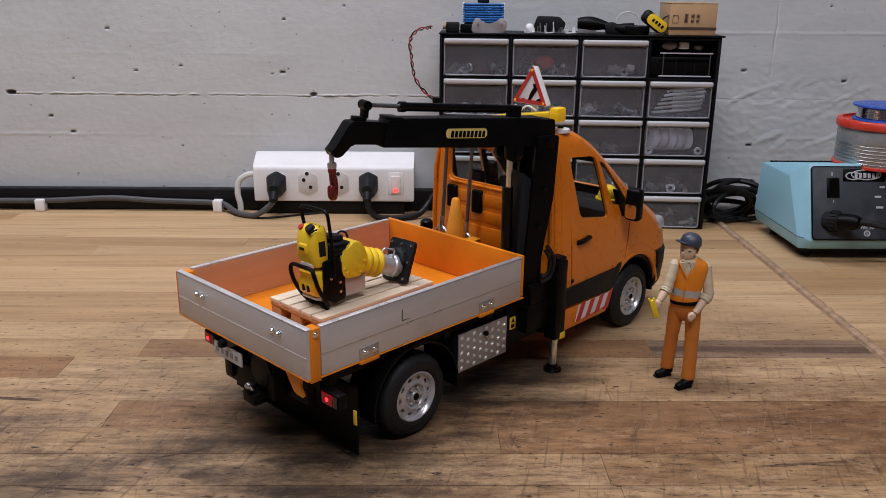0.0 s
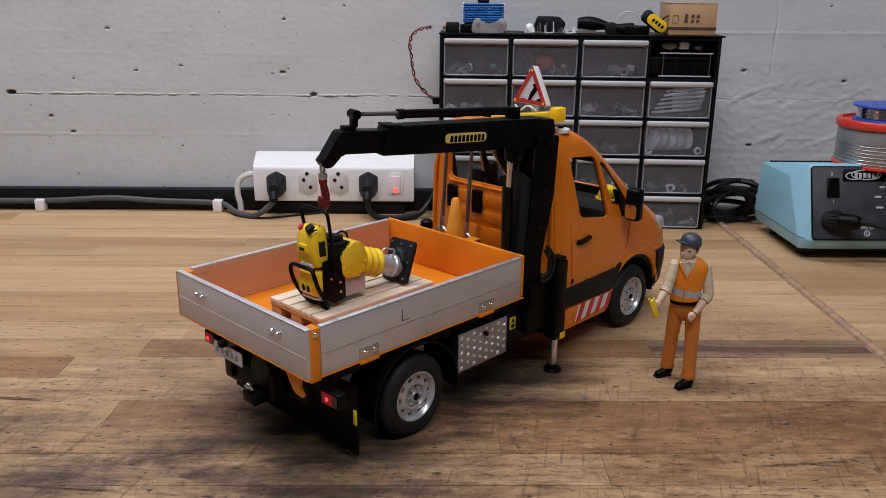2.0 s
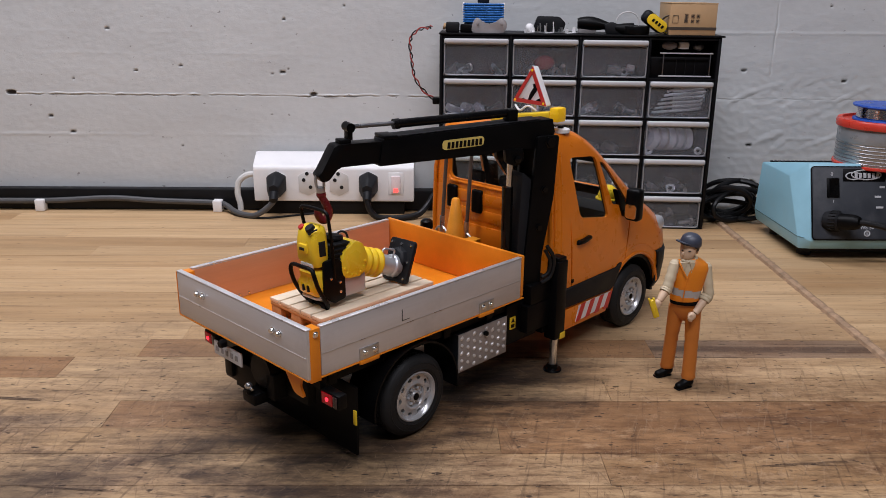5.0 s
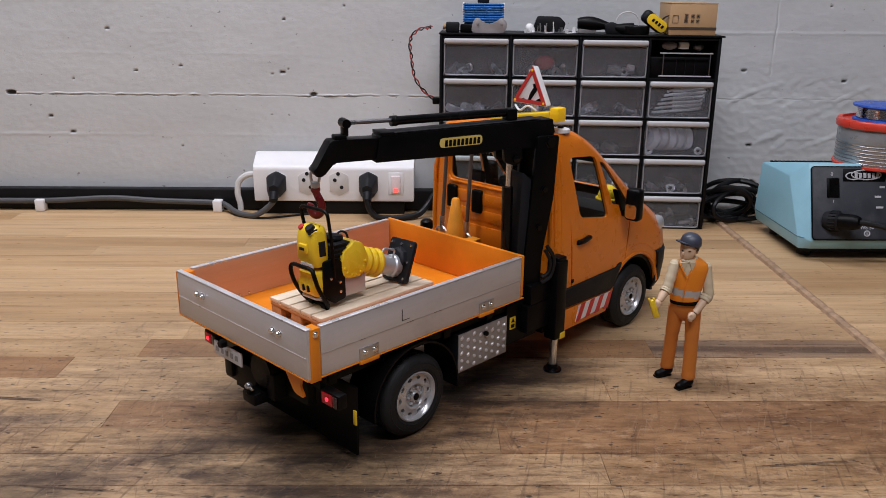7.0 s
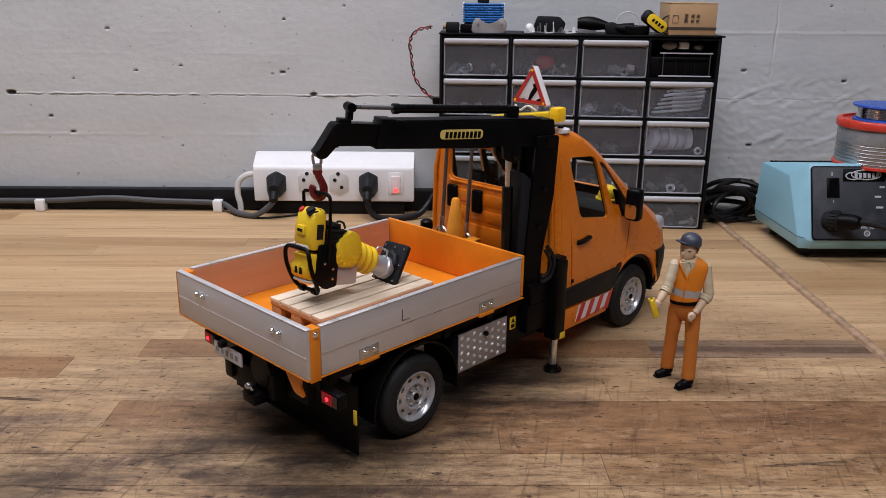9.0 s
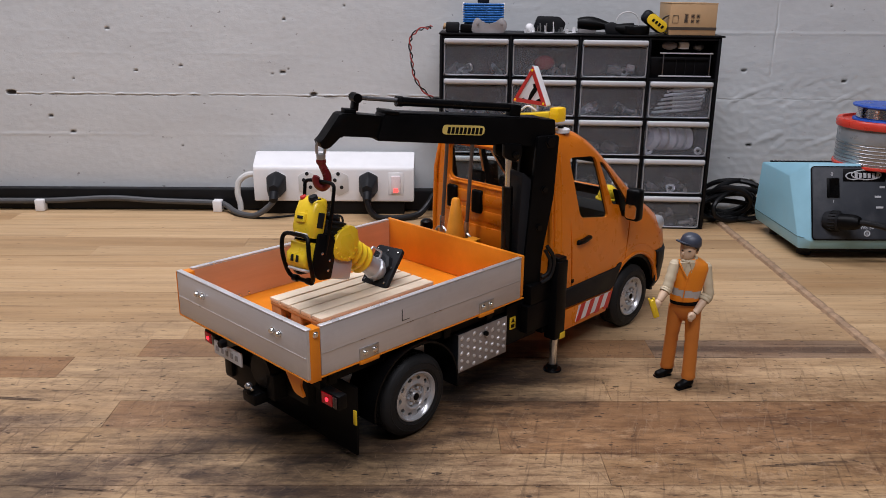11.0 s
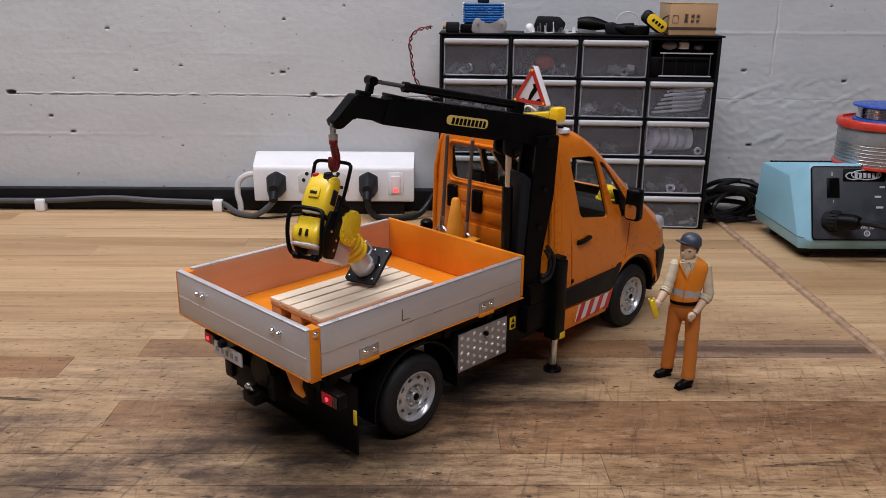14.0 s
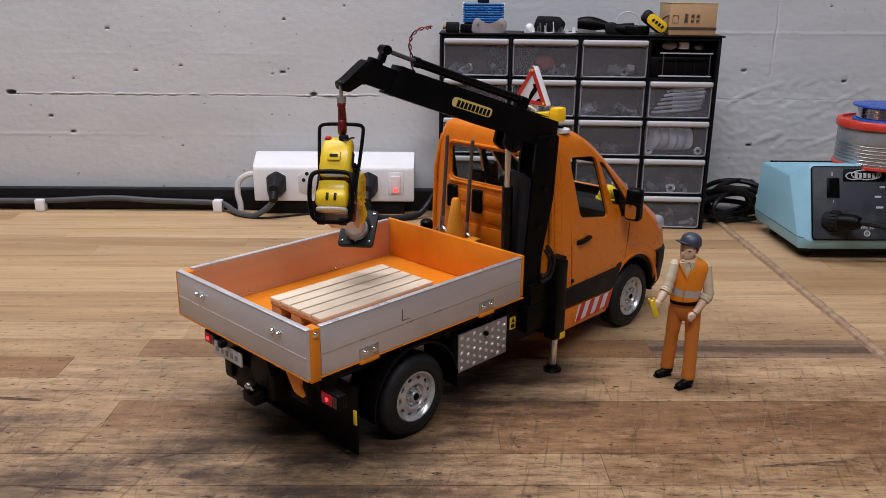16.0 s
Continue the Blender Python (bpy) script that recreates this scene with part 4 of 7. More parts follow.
def bolt(parent, at, axis, r=0.0016, h=0.0015, material="chrome"):
    part("bolt", lathe(B(), [(r * 1.25, 0), (r * 1.25, 0.0004), (r, 0.0005), (r, h * 0.7), (r * 0.75, h), (0, h)], at, axis, 12), material, parent)


def build_bed():
    t = 0.0030
    part("bed_floor", box(B(), 0.0008, L - 0.0008, -HW + 0.0008, HW - 0.0008, 0.0640, 0.0655, 0.0004), "orange_bed", truck, "orange painted bed floor")
    part("headboard", box(B(), L - t, L, -HW + 0.0004, HW - 0.0004, 0.0656, ZT + 0.0014, 0.0007), "orange_bed", truck, "orange painted headboard")
    for s in (-1, 1):
        y0, y1 = sorted((s * HW, s * (HW - t)))
        side = part("side_panel", box(B(), 0.0078, L - t - 0.0006, y0, y1, 0.0650, ZT, 0.0005), "alu", truck, "brushed aluminium drop side")
        part("panel_lip", box(B(), 0.0078, L - t - 0.0006, y0 - 0.0002, y1 + 0.0002, ZT + 0.00005, ZT + 0.0008, 0.0003), "alu_edge", side)
        # thin liner added to carry the painted orange reflection
        part("inner_face", box(B(), 0.0080, L - t - 0.0008, *sorted((s * (HW - t - 0.0005), s * (HW - t - 0.0001))), 0.0657, ZT - 0.0004), "inner", side)
        part("panel_groove", box(B(), 0.0082, L - t - 0.001, s * HW - 0.00022, s * HW + 0.00022, 0.07745, 0.07785), "steel", side)
        for u in (0.0405, 0.1385):
            hinge = part("hinge", box(B(), u - 0.0070, u + 0.0070, *sorted((s * HW, s * (HW + 0.0007))), 0.0655, 0.0725, 0.0003), "steel", truck, "grey steel hinge with two bolts")
            for d in (-0.0035, 0.0035):
                bolt(hinge, (u + d, s * (HW + 0.0007), 0.0695), (0, s, 0), 0.0014, 0.0014)
            part("hinge_lug", box(B(), u - 0.0070, u + 0.0070, *sorted((s * (HW - 0.0010), s * (HW + 0.0012))), 0.0628, 0.0653, 0.0006), "orange_bed", hinge)
        part("edge_rail", box(B(), 0.0070, L, *sorted((s * (HW - 0.0022), s * (HW + 0.0003))), 0.0641, 0.0649, 0.0002), "orange_bed", truck)
        post = part("corner_post", box(B(), 0.0006, 0.0075, *sorted((s * (HW + 0.0001), s * (HW - 0.0072))), ZB - 0.0012, ZT + 0.0002, 0.0005), "orange_bed", truck, "orange corner post")
        bolt(post, (0.0042, s * (HW + 0.0001), ZT - 0.0030), (0, s, 0), 0.0015, 0.0012)
    gate = part("tailgate", box(B(), -0.0012, 0.0020, -HW + 0.0002, HW - 0.0002, 0.0650, ZT, 0.0005), "alu_y", truck, "brushed aluminium tailgate with chrome studs")
    part("panel_lip", box(B(), -0.0014, 0.0022, -HW + 0.0002, HW - 0.0002, ZT + 0.00005, ZT + 0.0008, 0.0003), "alu_edge", gate)
    part("panel_groove", box(B(), -0.00142, -0.00118, -HW + 0.001, HW - 0.001, 0.0770, 0.0775), "alu_edge", gate)
    part("gate_end", box(B(), -0.0014, 0.0022, HW - 0.0001, HW + 0.0005, 0.0640, ZT, 0.0002), "orange_bed", gate)
    part("edge_rail", box(B(), -0.0014, 0.0070, -HW + 0.0002, HW - 0.0002, 0.0641, 0.0649, 0.0002), "orange_bed", truck)
    for y in (0.0418, 0.0358, -0.0362, -0.0422):
        bolt(gate, (-0.0012, y, 0.0848), (-1, 0, 0), 0.0017, 0.0022)
    part("pencil_mark", box(B(), 0.0655, 0.0659, -HW - 0.0002, -HW + 0.0001, 0.0800, 0.0868), "dark", truck)
    part("pencil_mark", box(B(), 0.0655, 0.0715, -HW - 0.0002, -HW + 0.0001, 0.0798, 0.0801), "dark", truck)
    # small screws on the floor and inside
    for u in (0.02, 0.10):
        for d in (0, 0.007):
            bolt(truck, (u + d + 0.02, HW - t - 0.0005, 0.0675), (0, -1, 0), 0.0008, 0.0008)


def build_wheel(u, v, r, s, dual=False):
    """A tyre with tread blocks on a slotted silver rim; s is the side to which it faces."""
    w = 0.0155
    wh = part("wheel", lathe(B(), [(0.0150, -0.0140), (0.0150, -0.0062)], (0, 0, 0), (0, s, 0), 24), "dark", truck)
    wh.matrix_basis = pose(u, v, r)
    prof = [(0.0158, 0.0), (0.0165, 0.0012), (0.0190, 0.0018), (0.0222, 0.0012), (0.0246, -0.0004), (0.0257, -0.0022), (r - 0.0006, -0.0040), (r - 0.0006, -0.0115), (0.0254, -0.0140), (0.0220, -0.0155), (0.0158, -0.0150)]
    tyre = part("tyre", lathe(B(), prof, (0, 0, 0), (0, s, 0), 48, ring=True), "rubber", wh, "black rubber tyre with block tread")
    bm = B()
    for k in range(44):
        for j, (h0, h1) in enumerate(((-0.0026, -0.0048), (-0.0054, -0.0076), (-0.0082, -0.0104), (-0.0110, -0.0134))):
            a = 2 * math.pi * (k + 0.5 * (j % 2)) / 44
            m = Matrix.Rotation(a, 4, "Y")
            dr = 0.0 if j in (1, 2) else -0.0004
            box(bm, -0.00125, 0.00125, *sorted((s * h0, s * h1)), r - 0.0012 + dr, r + dr - 0.0001, m=m)
    tread = part("tread", bm, "rubber", tyre)
    tread["kind"] = "stuff"
    # sidewall ribs
    for rr in (0.0178, 0.0215):
        part("sidewall_rib", tube(B(), [(rr * math.cos(a), s * (0.0016 if rr < 0.02 else 0.0013), rr * math.sin(a)) for a in [2 * math.pi * i / 40 for i in range(40)]], 0.00035, 6, closed=True), "rubber", tyre)
    # rim: a dish with ten slots
    bm = lathe(B(), [(0.0160, -0.0002), (0.0160, 0.0010), (0.0152, 0.0014), (0.0140, 0.0004), (0.0136, -0.0014), (0.0100, -0.0008), (0.0084, 0.0000), (0.0076, -0.0002), (0.0066, -0.0022), (0.0001, -0.0024), (0.0001, -0.0060), (0.0150, -0.0060)], (0, 0, 0), (0, s, 0), 48, ring=True)
    slots = []
    for k in range(10):
        a = 2 * math.pi * k / 10
        m = Matrix.Rotation(a, 4, "Y") @ Matrix.Translation((0.0116, 0, 0)) @ Matrix.Rotation(radians(90), 4, "X")
        c = lathe(B(), [(1, -0.010), (1, 0.010)], (0, 0, 0), (0, 0, 1), 12, m=m @ Matrix.Diagonal((0.0011, 0.0017, 1, 1)))
        slots.append(c)
    rim = part("rim", cut(bm, slots), "rim", wh, "silver slotted wheel rim", 40)
    part("hub", lathe(B(), [(0.0034, -0.0026), (0.0034, 0.0000), (0.0028, 0.0006)], (0, 0, 0), (0, s, 0), 18), "rim", rim)
    part("hub_cap", lathe(B(), [(0.0022, 0.0004), (0.0022, 0.0010), (0.0016, 0.0014), (0, 0.0014)], (0, 0, 0), (0, s, 0), 16), "black", rim)
    for k in range(6):
        a = 2 * math.pi * k / 6
        part("wheel_nut", lathe(B(), [(0.0011, -0.0026), (0.0011, -0.0006), (0.0006, 0.0), (0, 0.0)], (0.0051 * math.cos(a), 0, 0.0052 * math.sin(a)), (0, s, 0), 6), "rim", rim)
    return wh


def build_chassis():
    for y in (-0.022, 0.022):
        part("frame_rail", box(B(), 0.004, 0.345, y - 0.004, y + 0.004, 0.036, 0.052, 0.0008), "black", truck)
    for u in (0.020, 0.060, 0.110, 0.150):
        part("cross_member", box(B(), u - 0.003, u + 0.003, -0.060, 0.060, 0.0535, 0.0638, 0.0005), "black", truck)
    for u in (0.0793, 0.3216):
        part("axle", tube(B(), [(u, -0.052, 0.0262), (u, 0.052, 0.0262)], 0.005, 12), "black", truck)
    for s in (-1, 1):
        build_wheel(0.0785, s * 0.0640, 0.0264, s)
        build_wheel(0.3218, s * 0.0605, 0.0258, s)
        part("inner_tyre", lathe(B(), [(0.0150, 0), (0.0230, 0.001), (0.0256, -0.002), (0.0256, -0.012), (0.0225, -0.0145), (0.0150, -0.0145)], (0.0785, s * 0.0455, 0.0264), (0, s, 0), 40, ring=True), "rubber", truck)
        # rear mudguard
        bm = B()
        rows = []
        for d in range(-8, 189, 7):
            a = radians(d)
            cu, cz = 0.0785 + 0.0350 * math.cos(a), 0.0268 + 0.0350 * math.sin(a)
            rows.append([(cu, s * 0.0665, cz), (cu, s * 0.0420, cz), (0.0785 + 0.0338 * math.cos(a), s * 0.0420, 0.0268 + 0.0338 * math.sin(a)), (0.0785 + 0.0338 * math.cos(a), s * 0.0665, 0.0268 + 0.0338 * math.sin(a))])
        v = [p for r in rows for p in r]
        f = [(i * 4 + j, i * 4 + (j + 1) % 4, i * 4 + 4 + (j + 1) % 4, i * 4 + 4 + j) for i in range(len(rows) - 1) for j in range(4)] + [(0, 1, 2, 3), tuple((len(rows) - 1) * 4 + j for j in range(4))]
        put(bm, v, f)
        part("mudguard", bm, "black", truck, "black plastic rear mudguard")
        # hanging flap with yellow marker
        if s < 0:
            flap = part("mud_flap", box(B(), 0.0330, 0.0348, -0.0632, 0.0632, 0.0046, 0.0480, 0.0006), "black", truck, "wide black rubber mud flap across the rear")
        part("yellow_marker", box(B(), 0.0322, 0.0332, *sorted((s * 0.0637, s * 0.0612)), 0.0245, 0.0335, 0.0002), "yellow", flap, "yellow side marker")
    # black block added to keep the space under the bed dark
    part("sub_frame", box(B(), 0.0125, 0.1700, -0.0585, 0.0585, 0.0545, 0.0630, 0.0006), "black", truck)
    # rear under-run beam, plate, hitch
    part("rear_beam", box(B(), 0.0120, 0.0180, -0.0470, 0.0400, 0.0380, 0.0555, 0.0008), "black", truck)
    plate = part("number_plate", box(B(), 0.0020, 0.0032, 0.0035, 0.0335, 0.0478, 0.0565, 0.0004), "plate_white", truck, "white licence plate with dark marks")
    for k in range(5):
        y = 0.0292 - 0.0052 * k
        part("plate_mark", box(B(), 0.0016, 0.0021, y - 0.0012, y + 0.0012, 0.0506, 0.0538), "taupe", plate)
    part("rear_skirt", box(B(), 0.0060, 0.0150, -0.0050, 0.0290, 0.0330, 0.0478, 0.0010), "black", truck)
    bm = B()
    box(bm, -0.0020, 0.0100, -0.0145, -0.0020, 0.0305, 0.0375, 0.0010)
    tube(bm, smooth_path([(0.006, -0.0085, 0.0360), (-0.0010, -0.0085, 0.0370), (-0.0015, -0.0085, 0.0400)], 4), 0.0018, 10)
    hitch = part("tow_hitch", bm, "black", truck, "black tow hitch with steel ball")
    bm = B()
    ball(bm, (-0.0015, -0.0085, 0.0418), 0.0022)
    part("hitch_ball", bm, "steel", hitch)
    part("hitch_pin", tube(B(), [(-0.0015, -0.0120, 0.0405), (-0.0015, -0.0050, 0.0405)], 0.0009, 8), "chrome", hitch)
    bm = lathe(B(), [(0.0, 0.0), (0.0100, 0.0), (0.0110, 0.002), (0.0110, 0.012), (0.0, 0.012)], (0.0040, -0.0130, 0.0510), (1, 0, 0), 24)
    part("hitch_housing", bm, "black", truck)
    part("gate_latch", lathe(B(), [(0.0026, 0), (0.0026, 0.003), (0.0018, 0.004)], (-0.001, 0.0150, 0.0612), (-1, 0, 0), 12), "black", truck)
    # orange lamp brackets and the lit tail lamps
    for s in (-1,):
        bm = B()
        prism(bm, round_poly([(s * 0.0390, 0.0628), (s * 0.0480, 0.0505), (s * 0.0560, 0.0500), (s * 0.0560, 0.0520), (s * 0.0530, 0.0560), (s * 0.0560, 0.0628)], 0.003), 0.0025, 0.0040, "yz")
        part("lamp_bracket", bm, "orange_bed", truck, "curved orange lamp bracket")
    for y0, y1 in ((0.0320, 0.0455), (-0.0795, -0.0645)):
        z0 = 0.0512 if y0 > 0 else 0.0488
        u = 0.0030 if y0 > 0 else 0.0080
        lamp = part("tail_lamp", box(B(), u, u + 0.006, y0, y1, z0, z0 + 0.0085, 0.0008), "black", truck, "lit red tail lamp in black housing")
        part("tail_lens", box(B(), u - 0.0008, u, y0 + 0.0050, y1 - 0.0012, z0 + 0.0010, z0 + 0.0075, 0.0004), "tail", lamp)
        part("clear_lens", box(B(), u - 0.0008, u, y0 + 0.0010, y0 + 0.0044, z0 + 0.0010, z0 + 0.0075, 0.0004), "tail_dim", lamp, "smoked reversing lens")
        part("tail_led", lathe(B(), [(0.0012, 0), (0.0012, 0.0005), (0, 0.0008)], (u - 0.0008, (y0 + y1) / 2 + 0.0015, z0 + 0.0042), (-1, 0, 0), 12), "led", lamp)
    # lamp stay across the back
    part("lamp_stay", box(B(), 0.0080, 0.0120, -0.0640, 0.0460, 0.0560, 0.0612, 0.0005), "black", truck)
    # tool box in tread plate
    bx = part("tool_box", box(B(), 0.1185, 0.1650, -0.0610, -0.0300, 0.0275, 0.0530, 0.0008), "dark", truck, "tool box with aluminium tread plate door")
    bm = B()
    box(bm, 0.1183, 0.1652, -0.0620, -0.0611, 0.0272, 0.0533, 0.0003)
    plate = part("tread_plate", bm, "tread_alu", bx, "aluminium tread plate with raised studs")
    bm = B()
    for i in range(8):
        for j in range(5):
            x = 0.1210 + 0.0059 * i + 0.0002 * (j % 2)
            z = 0.0297 + 0.0052 * j + (0.0026 if i % 2 else 0)
            if z < 0.052:
                m = Matrix.Translation((x, -0.0621, z)) @ Matrix.Rotation(radians(45 if (i + j) % 2 else -45), 4, "Y")
                ball(bm, (0, 0, 0), (0.0017, 0.0007, 0.0012), m=m, n=8, k=4)
    st = part("stud_relief", bm, "alu_edge", bx)
    st["kind"] = "stuff"
    part("box_knob", lathe(B(), [(0.0016, 0), (0.0016, 0.0022), (0, 0.0026)], (0.1430, -0.0620, 0.0478), (0, -1, 0), 14), "black", bx)
    # black box behind it with a yellow warning plate
    part("side_box", box(B(), 0.1670, 0.2000, -0.0600, 0.0200, 0.0300, 0.0590, 0.0008), "black", truck)
    wp = part("warning_plate", box(B(), 0.1700, 0.1760, -0.0607, -0.0601, 0.0410, 0.0500, 0.0002), "yellow", truck, "yellow warning plate with dark symbols")
    part("plate_symbol", prism(B(), [(0.1712, 0.0463), (0.1748, 0.0463), (0.1730, 0.0493)], -0.0610, -0.0606, "xz"), "black", wp)
    part("plate_symbol", box(B(), 0.1714, 0.1746, -0.0610, -0.0606, 0.0424, 0.0448), "black", wp)


def crane_at(phi=206.0):
    """The upright plane of the crane: x runs out along the boom, z up."""
    return pose(PIVOT[0], PIVOT[1], 0, 0, 0, phi - 44.81)


def build_crane():
    m = crane_at()
    base = B()
    box(base, 0.1820, 0.2140, -0.0660, 0.0450, 0.0360, 0.0560, 0.001)
    box(base, 0.1850, 0.2130, -0.0660, 0.0000, 0.0560, 0.0700, 0.001)
    part("crane_base", base, "black", truck, "black steel crane base frame")
    bm = B()
    prism(bm, round_poly([(-0.0075, 0.1705), (0.0090, 0.1705), (0.0120, 0.1340), (0.0155, 0.0900), (0.0155, 0.0560), (0.0030, 0.0560), (0.0022, 0.0897), (-0.0050, 0.1285)], 0.002), 0.0075, 0.0105, m=m, bev=0.0004)
    prism(bm, round_poly([(-0.0075, 0.1705), (0.0090, 0.1705), (0.0120, 0.1340), (0.0155, 0.0900), (0.0155, 0.0560), (0.0030, 0.0560), (0.0022, 0.0897), (-0.0050, 0.1285)], 0.002), -0.0105, -0.0075, m=m, bev=0.0004)
    prism(bm, [(-0.0040, 0.1400), (0.0110, 0.1400), (0.0150, 0.0560), (0.0035, 0.0560), (0.0030, 0.0900)], -0.0076, 0.0076, m=m)
    col = part("crane_column", bm, "black", truck, "black crane column")
    bm = B()
    prism(bm, round_poly([(0.0118, 0.1420), (0.0180, 0.1470), (0.0192, 0.1440), (0.0205, 0.0960), (0.0205, 0.0560), (0.0155, 0.0560), (0.0152, 0.0900)], 0.001), -0.0080, 0.0086, m=m, bev=0.0004)
    part("column_cheek", bm, "dark", truck, "dark grey column cheek plate")
    for x, z, r in ((-0.0005, 0.1663, 0.0034), (0.0030, 0.1350, 0.0020), (0.0062, 0.1093, 0.0020)):
        c = m @ Vector((x, 0.0104, z))
        ax = m.to_3x3() @ Vector((0, 1, 0))
        part("bolt", lathe(B(), [(r * 1.3, 0), (r * 1.3, 0.0006), (r, 0.0008), (r, 0.0024)], c, ax, 6), "black_gloss", col)
    # lift cylinder barrel
    bm = tube(B(), [(0.0240, 0, 0.0620), (0.0246, 0, 0.1365)], 0.0037, 16, m=m)
    part("lift_barrel", bm, "black_gloss", truck, "black hydraulic lift cylinder")
    bm = tube(B(), smooth_path([(0.0000, 0.013, 0.0960), (-0.0060, 0.0135, 0.0860), (-0.0040, 0.013, 0.0740), (0.0030, 0.0125, 0.0700)], 5), 0.0014, 8, m=m)
    part("hydraulic_hose", bm, "cable_black", truck)
    bm = tube(B(), smooth_path([(0.0010, 0.0125, 0.0930), (-0.0030, 0.0135, 0.0850), (-0.0020, 0.013, 0.0770), (0.0030, 0.0125, 0.0740)], 5), 0.0012, 8, m=m)
    part("hydraulic_hose", bm, "cable_black", truck)
    # stabiliser leg
    sx, sy = 0.2118, -0.0672
    leg = part("stabiliser", box(B(), sx - 0.0058, sx + 0.0058, sy - 0.0050, sy + 0.0050, 0.0255, 0.0835, 0.0012), "black", truck, "black stabiliser leg with chrome ram and foot")
    part("stabiliser_cap", box(B(), sx - 0.0046, sx + 0.0046, sy - 0.0044, sy + 0.0044, 0.0830, 0.0862, 0.001), "black", leg)
    part("stabiliser_beam", box(B(), sx - 0.0100, sx + 0.0040, -0.0640, 0.0300, 0.0300, 0.0420, 0.0008), "black", truck)
    part("yellow_tip", box(B(), sx + 0.0000, sx + 0.0061, sy - 0.0053, sy + 0.0030, 0.0252, 0.0300, 0.0003), "yellow", leg)
    part("ram", tube(B(), [(sx, sy, 0.004), (sx, sy, 0.030)], 0.0029, 16), "chrome", leg)
    part("foot", lathe(B(), [(0.0062, 0), (0.0068, 0.0006), (0.0062, 0.0016), (0.0038, 0.0022), (0.0036, 0.0052), (0, 0.0056)], (sx, sy, 0.0), (0, 0, 1), 24), "black_gloss", leg)


def build_boom():
    bm = B()
    prism(bm, round_poly([(-0.0060, 0.0050), (-0.0040, 0.0145), (0.1080, 0.0095), (0.1165, 0.0090), (0.1190, -0.0072), (0.0420, -0.0052), (0.0330, -0.0035), (0.0100, -0.0040), (0.0, -0.0060)], 0.0010), -0.0072, 0.0072, bev=0.0006)
    boom = part("crane_boom", bm, "black", truck, "black crane boom with yellow name plate")
    part("flange", box(B(), 0.1070, 0.1160, -0.0078, 0.0078, 0.0090, 0.0110, 0.0005), "black", boom)
    part("top_plate", prism(B(), [(0.0050, 0.0146), (0.1075, 0.0100), (0.1075, 0.0104), (0.0050, 0.0150)], -0.0066, 0.0066), "dark", boom)
    # name plate: bars stand for the lettering
    pl = part("name_plate", prism(B(), round_poly([(0.0478, 0.0008), (0.0478, 0.0068), (0.0772, 0.0056), (0.0772, -0.0004)], 0.0028, 4), 0.0072, 0.0076), "plate_yellow", boom, "yellow rounded plate with dark bars")
    for k in range(9):
        x = 0.0505 + 0.0028 * k
        z = 0.0033 - 0.0011 * (k / 9)
        part("plate_bar", prism(B(), [(x - 0.0010, z - 0.0019), (x + 0.0010, z - 0.0019), (x + 0.0007, z + 0.0021), (x - 0.0011, z + 0.0021)], 0.0074, 0.0079), "black", boom)
    for x in (0.0255,):
        bm = B()
        prism(bm, round_poly([(x - 0.0070, -0.0030), (x + 0.0065, -0.0030), (x + 0.0050, -0.0125), (x - 0.0030, -0.0150), (x - 0.0080, -0.0110)], 0.002), 0.0040, 0.0078, bev=0.0004)
        prism(bm, round_poly([(x - 0.0070, -0.0030), (x + 0.0065, -0.0030), (x + 0.0050, -0.0125), (x - 0.0030, -0.0150), (x - 0.0080, -0.0110)], 0.002), -0.0078, -0.0040, bev=0.0004)
        part("lift_clevis", bm, "black", boom)
        part("clevis_bolt", lathe(B(), [(0.0026, 0), (0.0026, 0.0018), (0.0018, 0.0022), (0, 0.0022)], (0.0232, 0.0078, -0.0100), (0, 1, 0), 6), "black_gloss", boom)
    # top cylinder and its rear bracket
    part("cylinder_barrel", tube(B(), [(0.1050, 0, 0.0166), (0.0270, 0, 0.0190)], 0.0027, 14), "black_gloss", boom)
    part("cylinder_gland", tube(B(), [(0.1070, 0, 0.0165), (0.1030, 0, 0.0167)], 0.0032, 14), "black_gloss", boom)
    bm = B()
    box(bm, 0.0210, 0.0280, -0.0042, 0.0042, 0.0130, 0.0215, 0.0010)
    part("cylinder_bracket", bm, "black", boom)
    # the part that slides out
    bm = B()
    prism(bm, round_poly([(0.0900, 0.0075), (0.1320, 0.0075), (0.1395, 0.0070), (0.1480, -0.0080), (0.1505, -0.0105), (0.1480, -0.0140), (0.1440, -0.0135), (0.1375, -0.0060), (0.0900, -0.0052)], 0.0010), -0.0058, 0.0058, bev=0.0006)
    box(bm, 0.1290, 0.1362, -0.0040, 0.0040, 0.0070, 0.0098, 0.0006)
    box(bm, 0.1276, 0.1309, -0.0032, 0.0032, 0.0090, 0.0165, 0.0006)
    tube(bm, [(0.1292, -0.0044, 0.0165), (0.1292, 0.0044, 0.0165)], 0.0028, 14)
    ext = part("extension_arm", bm, "black", boom, "black telescopic extension arm")
    rod = part("cylinder_rod", tube(B(), [(0.1285, 0, 0.0165), (0.0700, 0, 0.0176)], 0.0013, 12), "rod", boom, "thin grey steel piston rod")
    return boom, ext, rod


def build_lift_rod():
    bm = tube(B(), [(0, 0, -0.033), (0, 0, 0.0)], 0.0021, 14)
    return part("lift_rod", bm, "chrome", truck, "chrome piston rod of the lift cylinder")


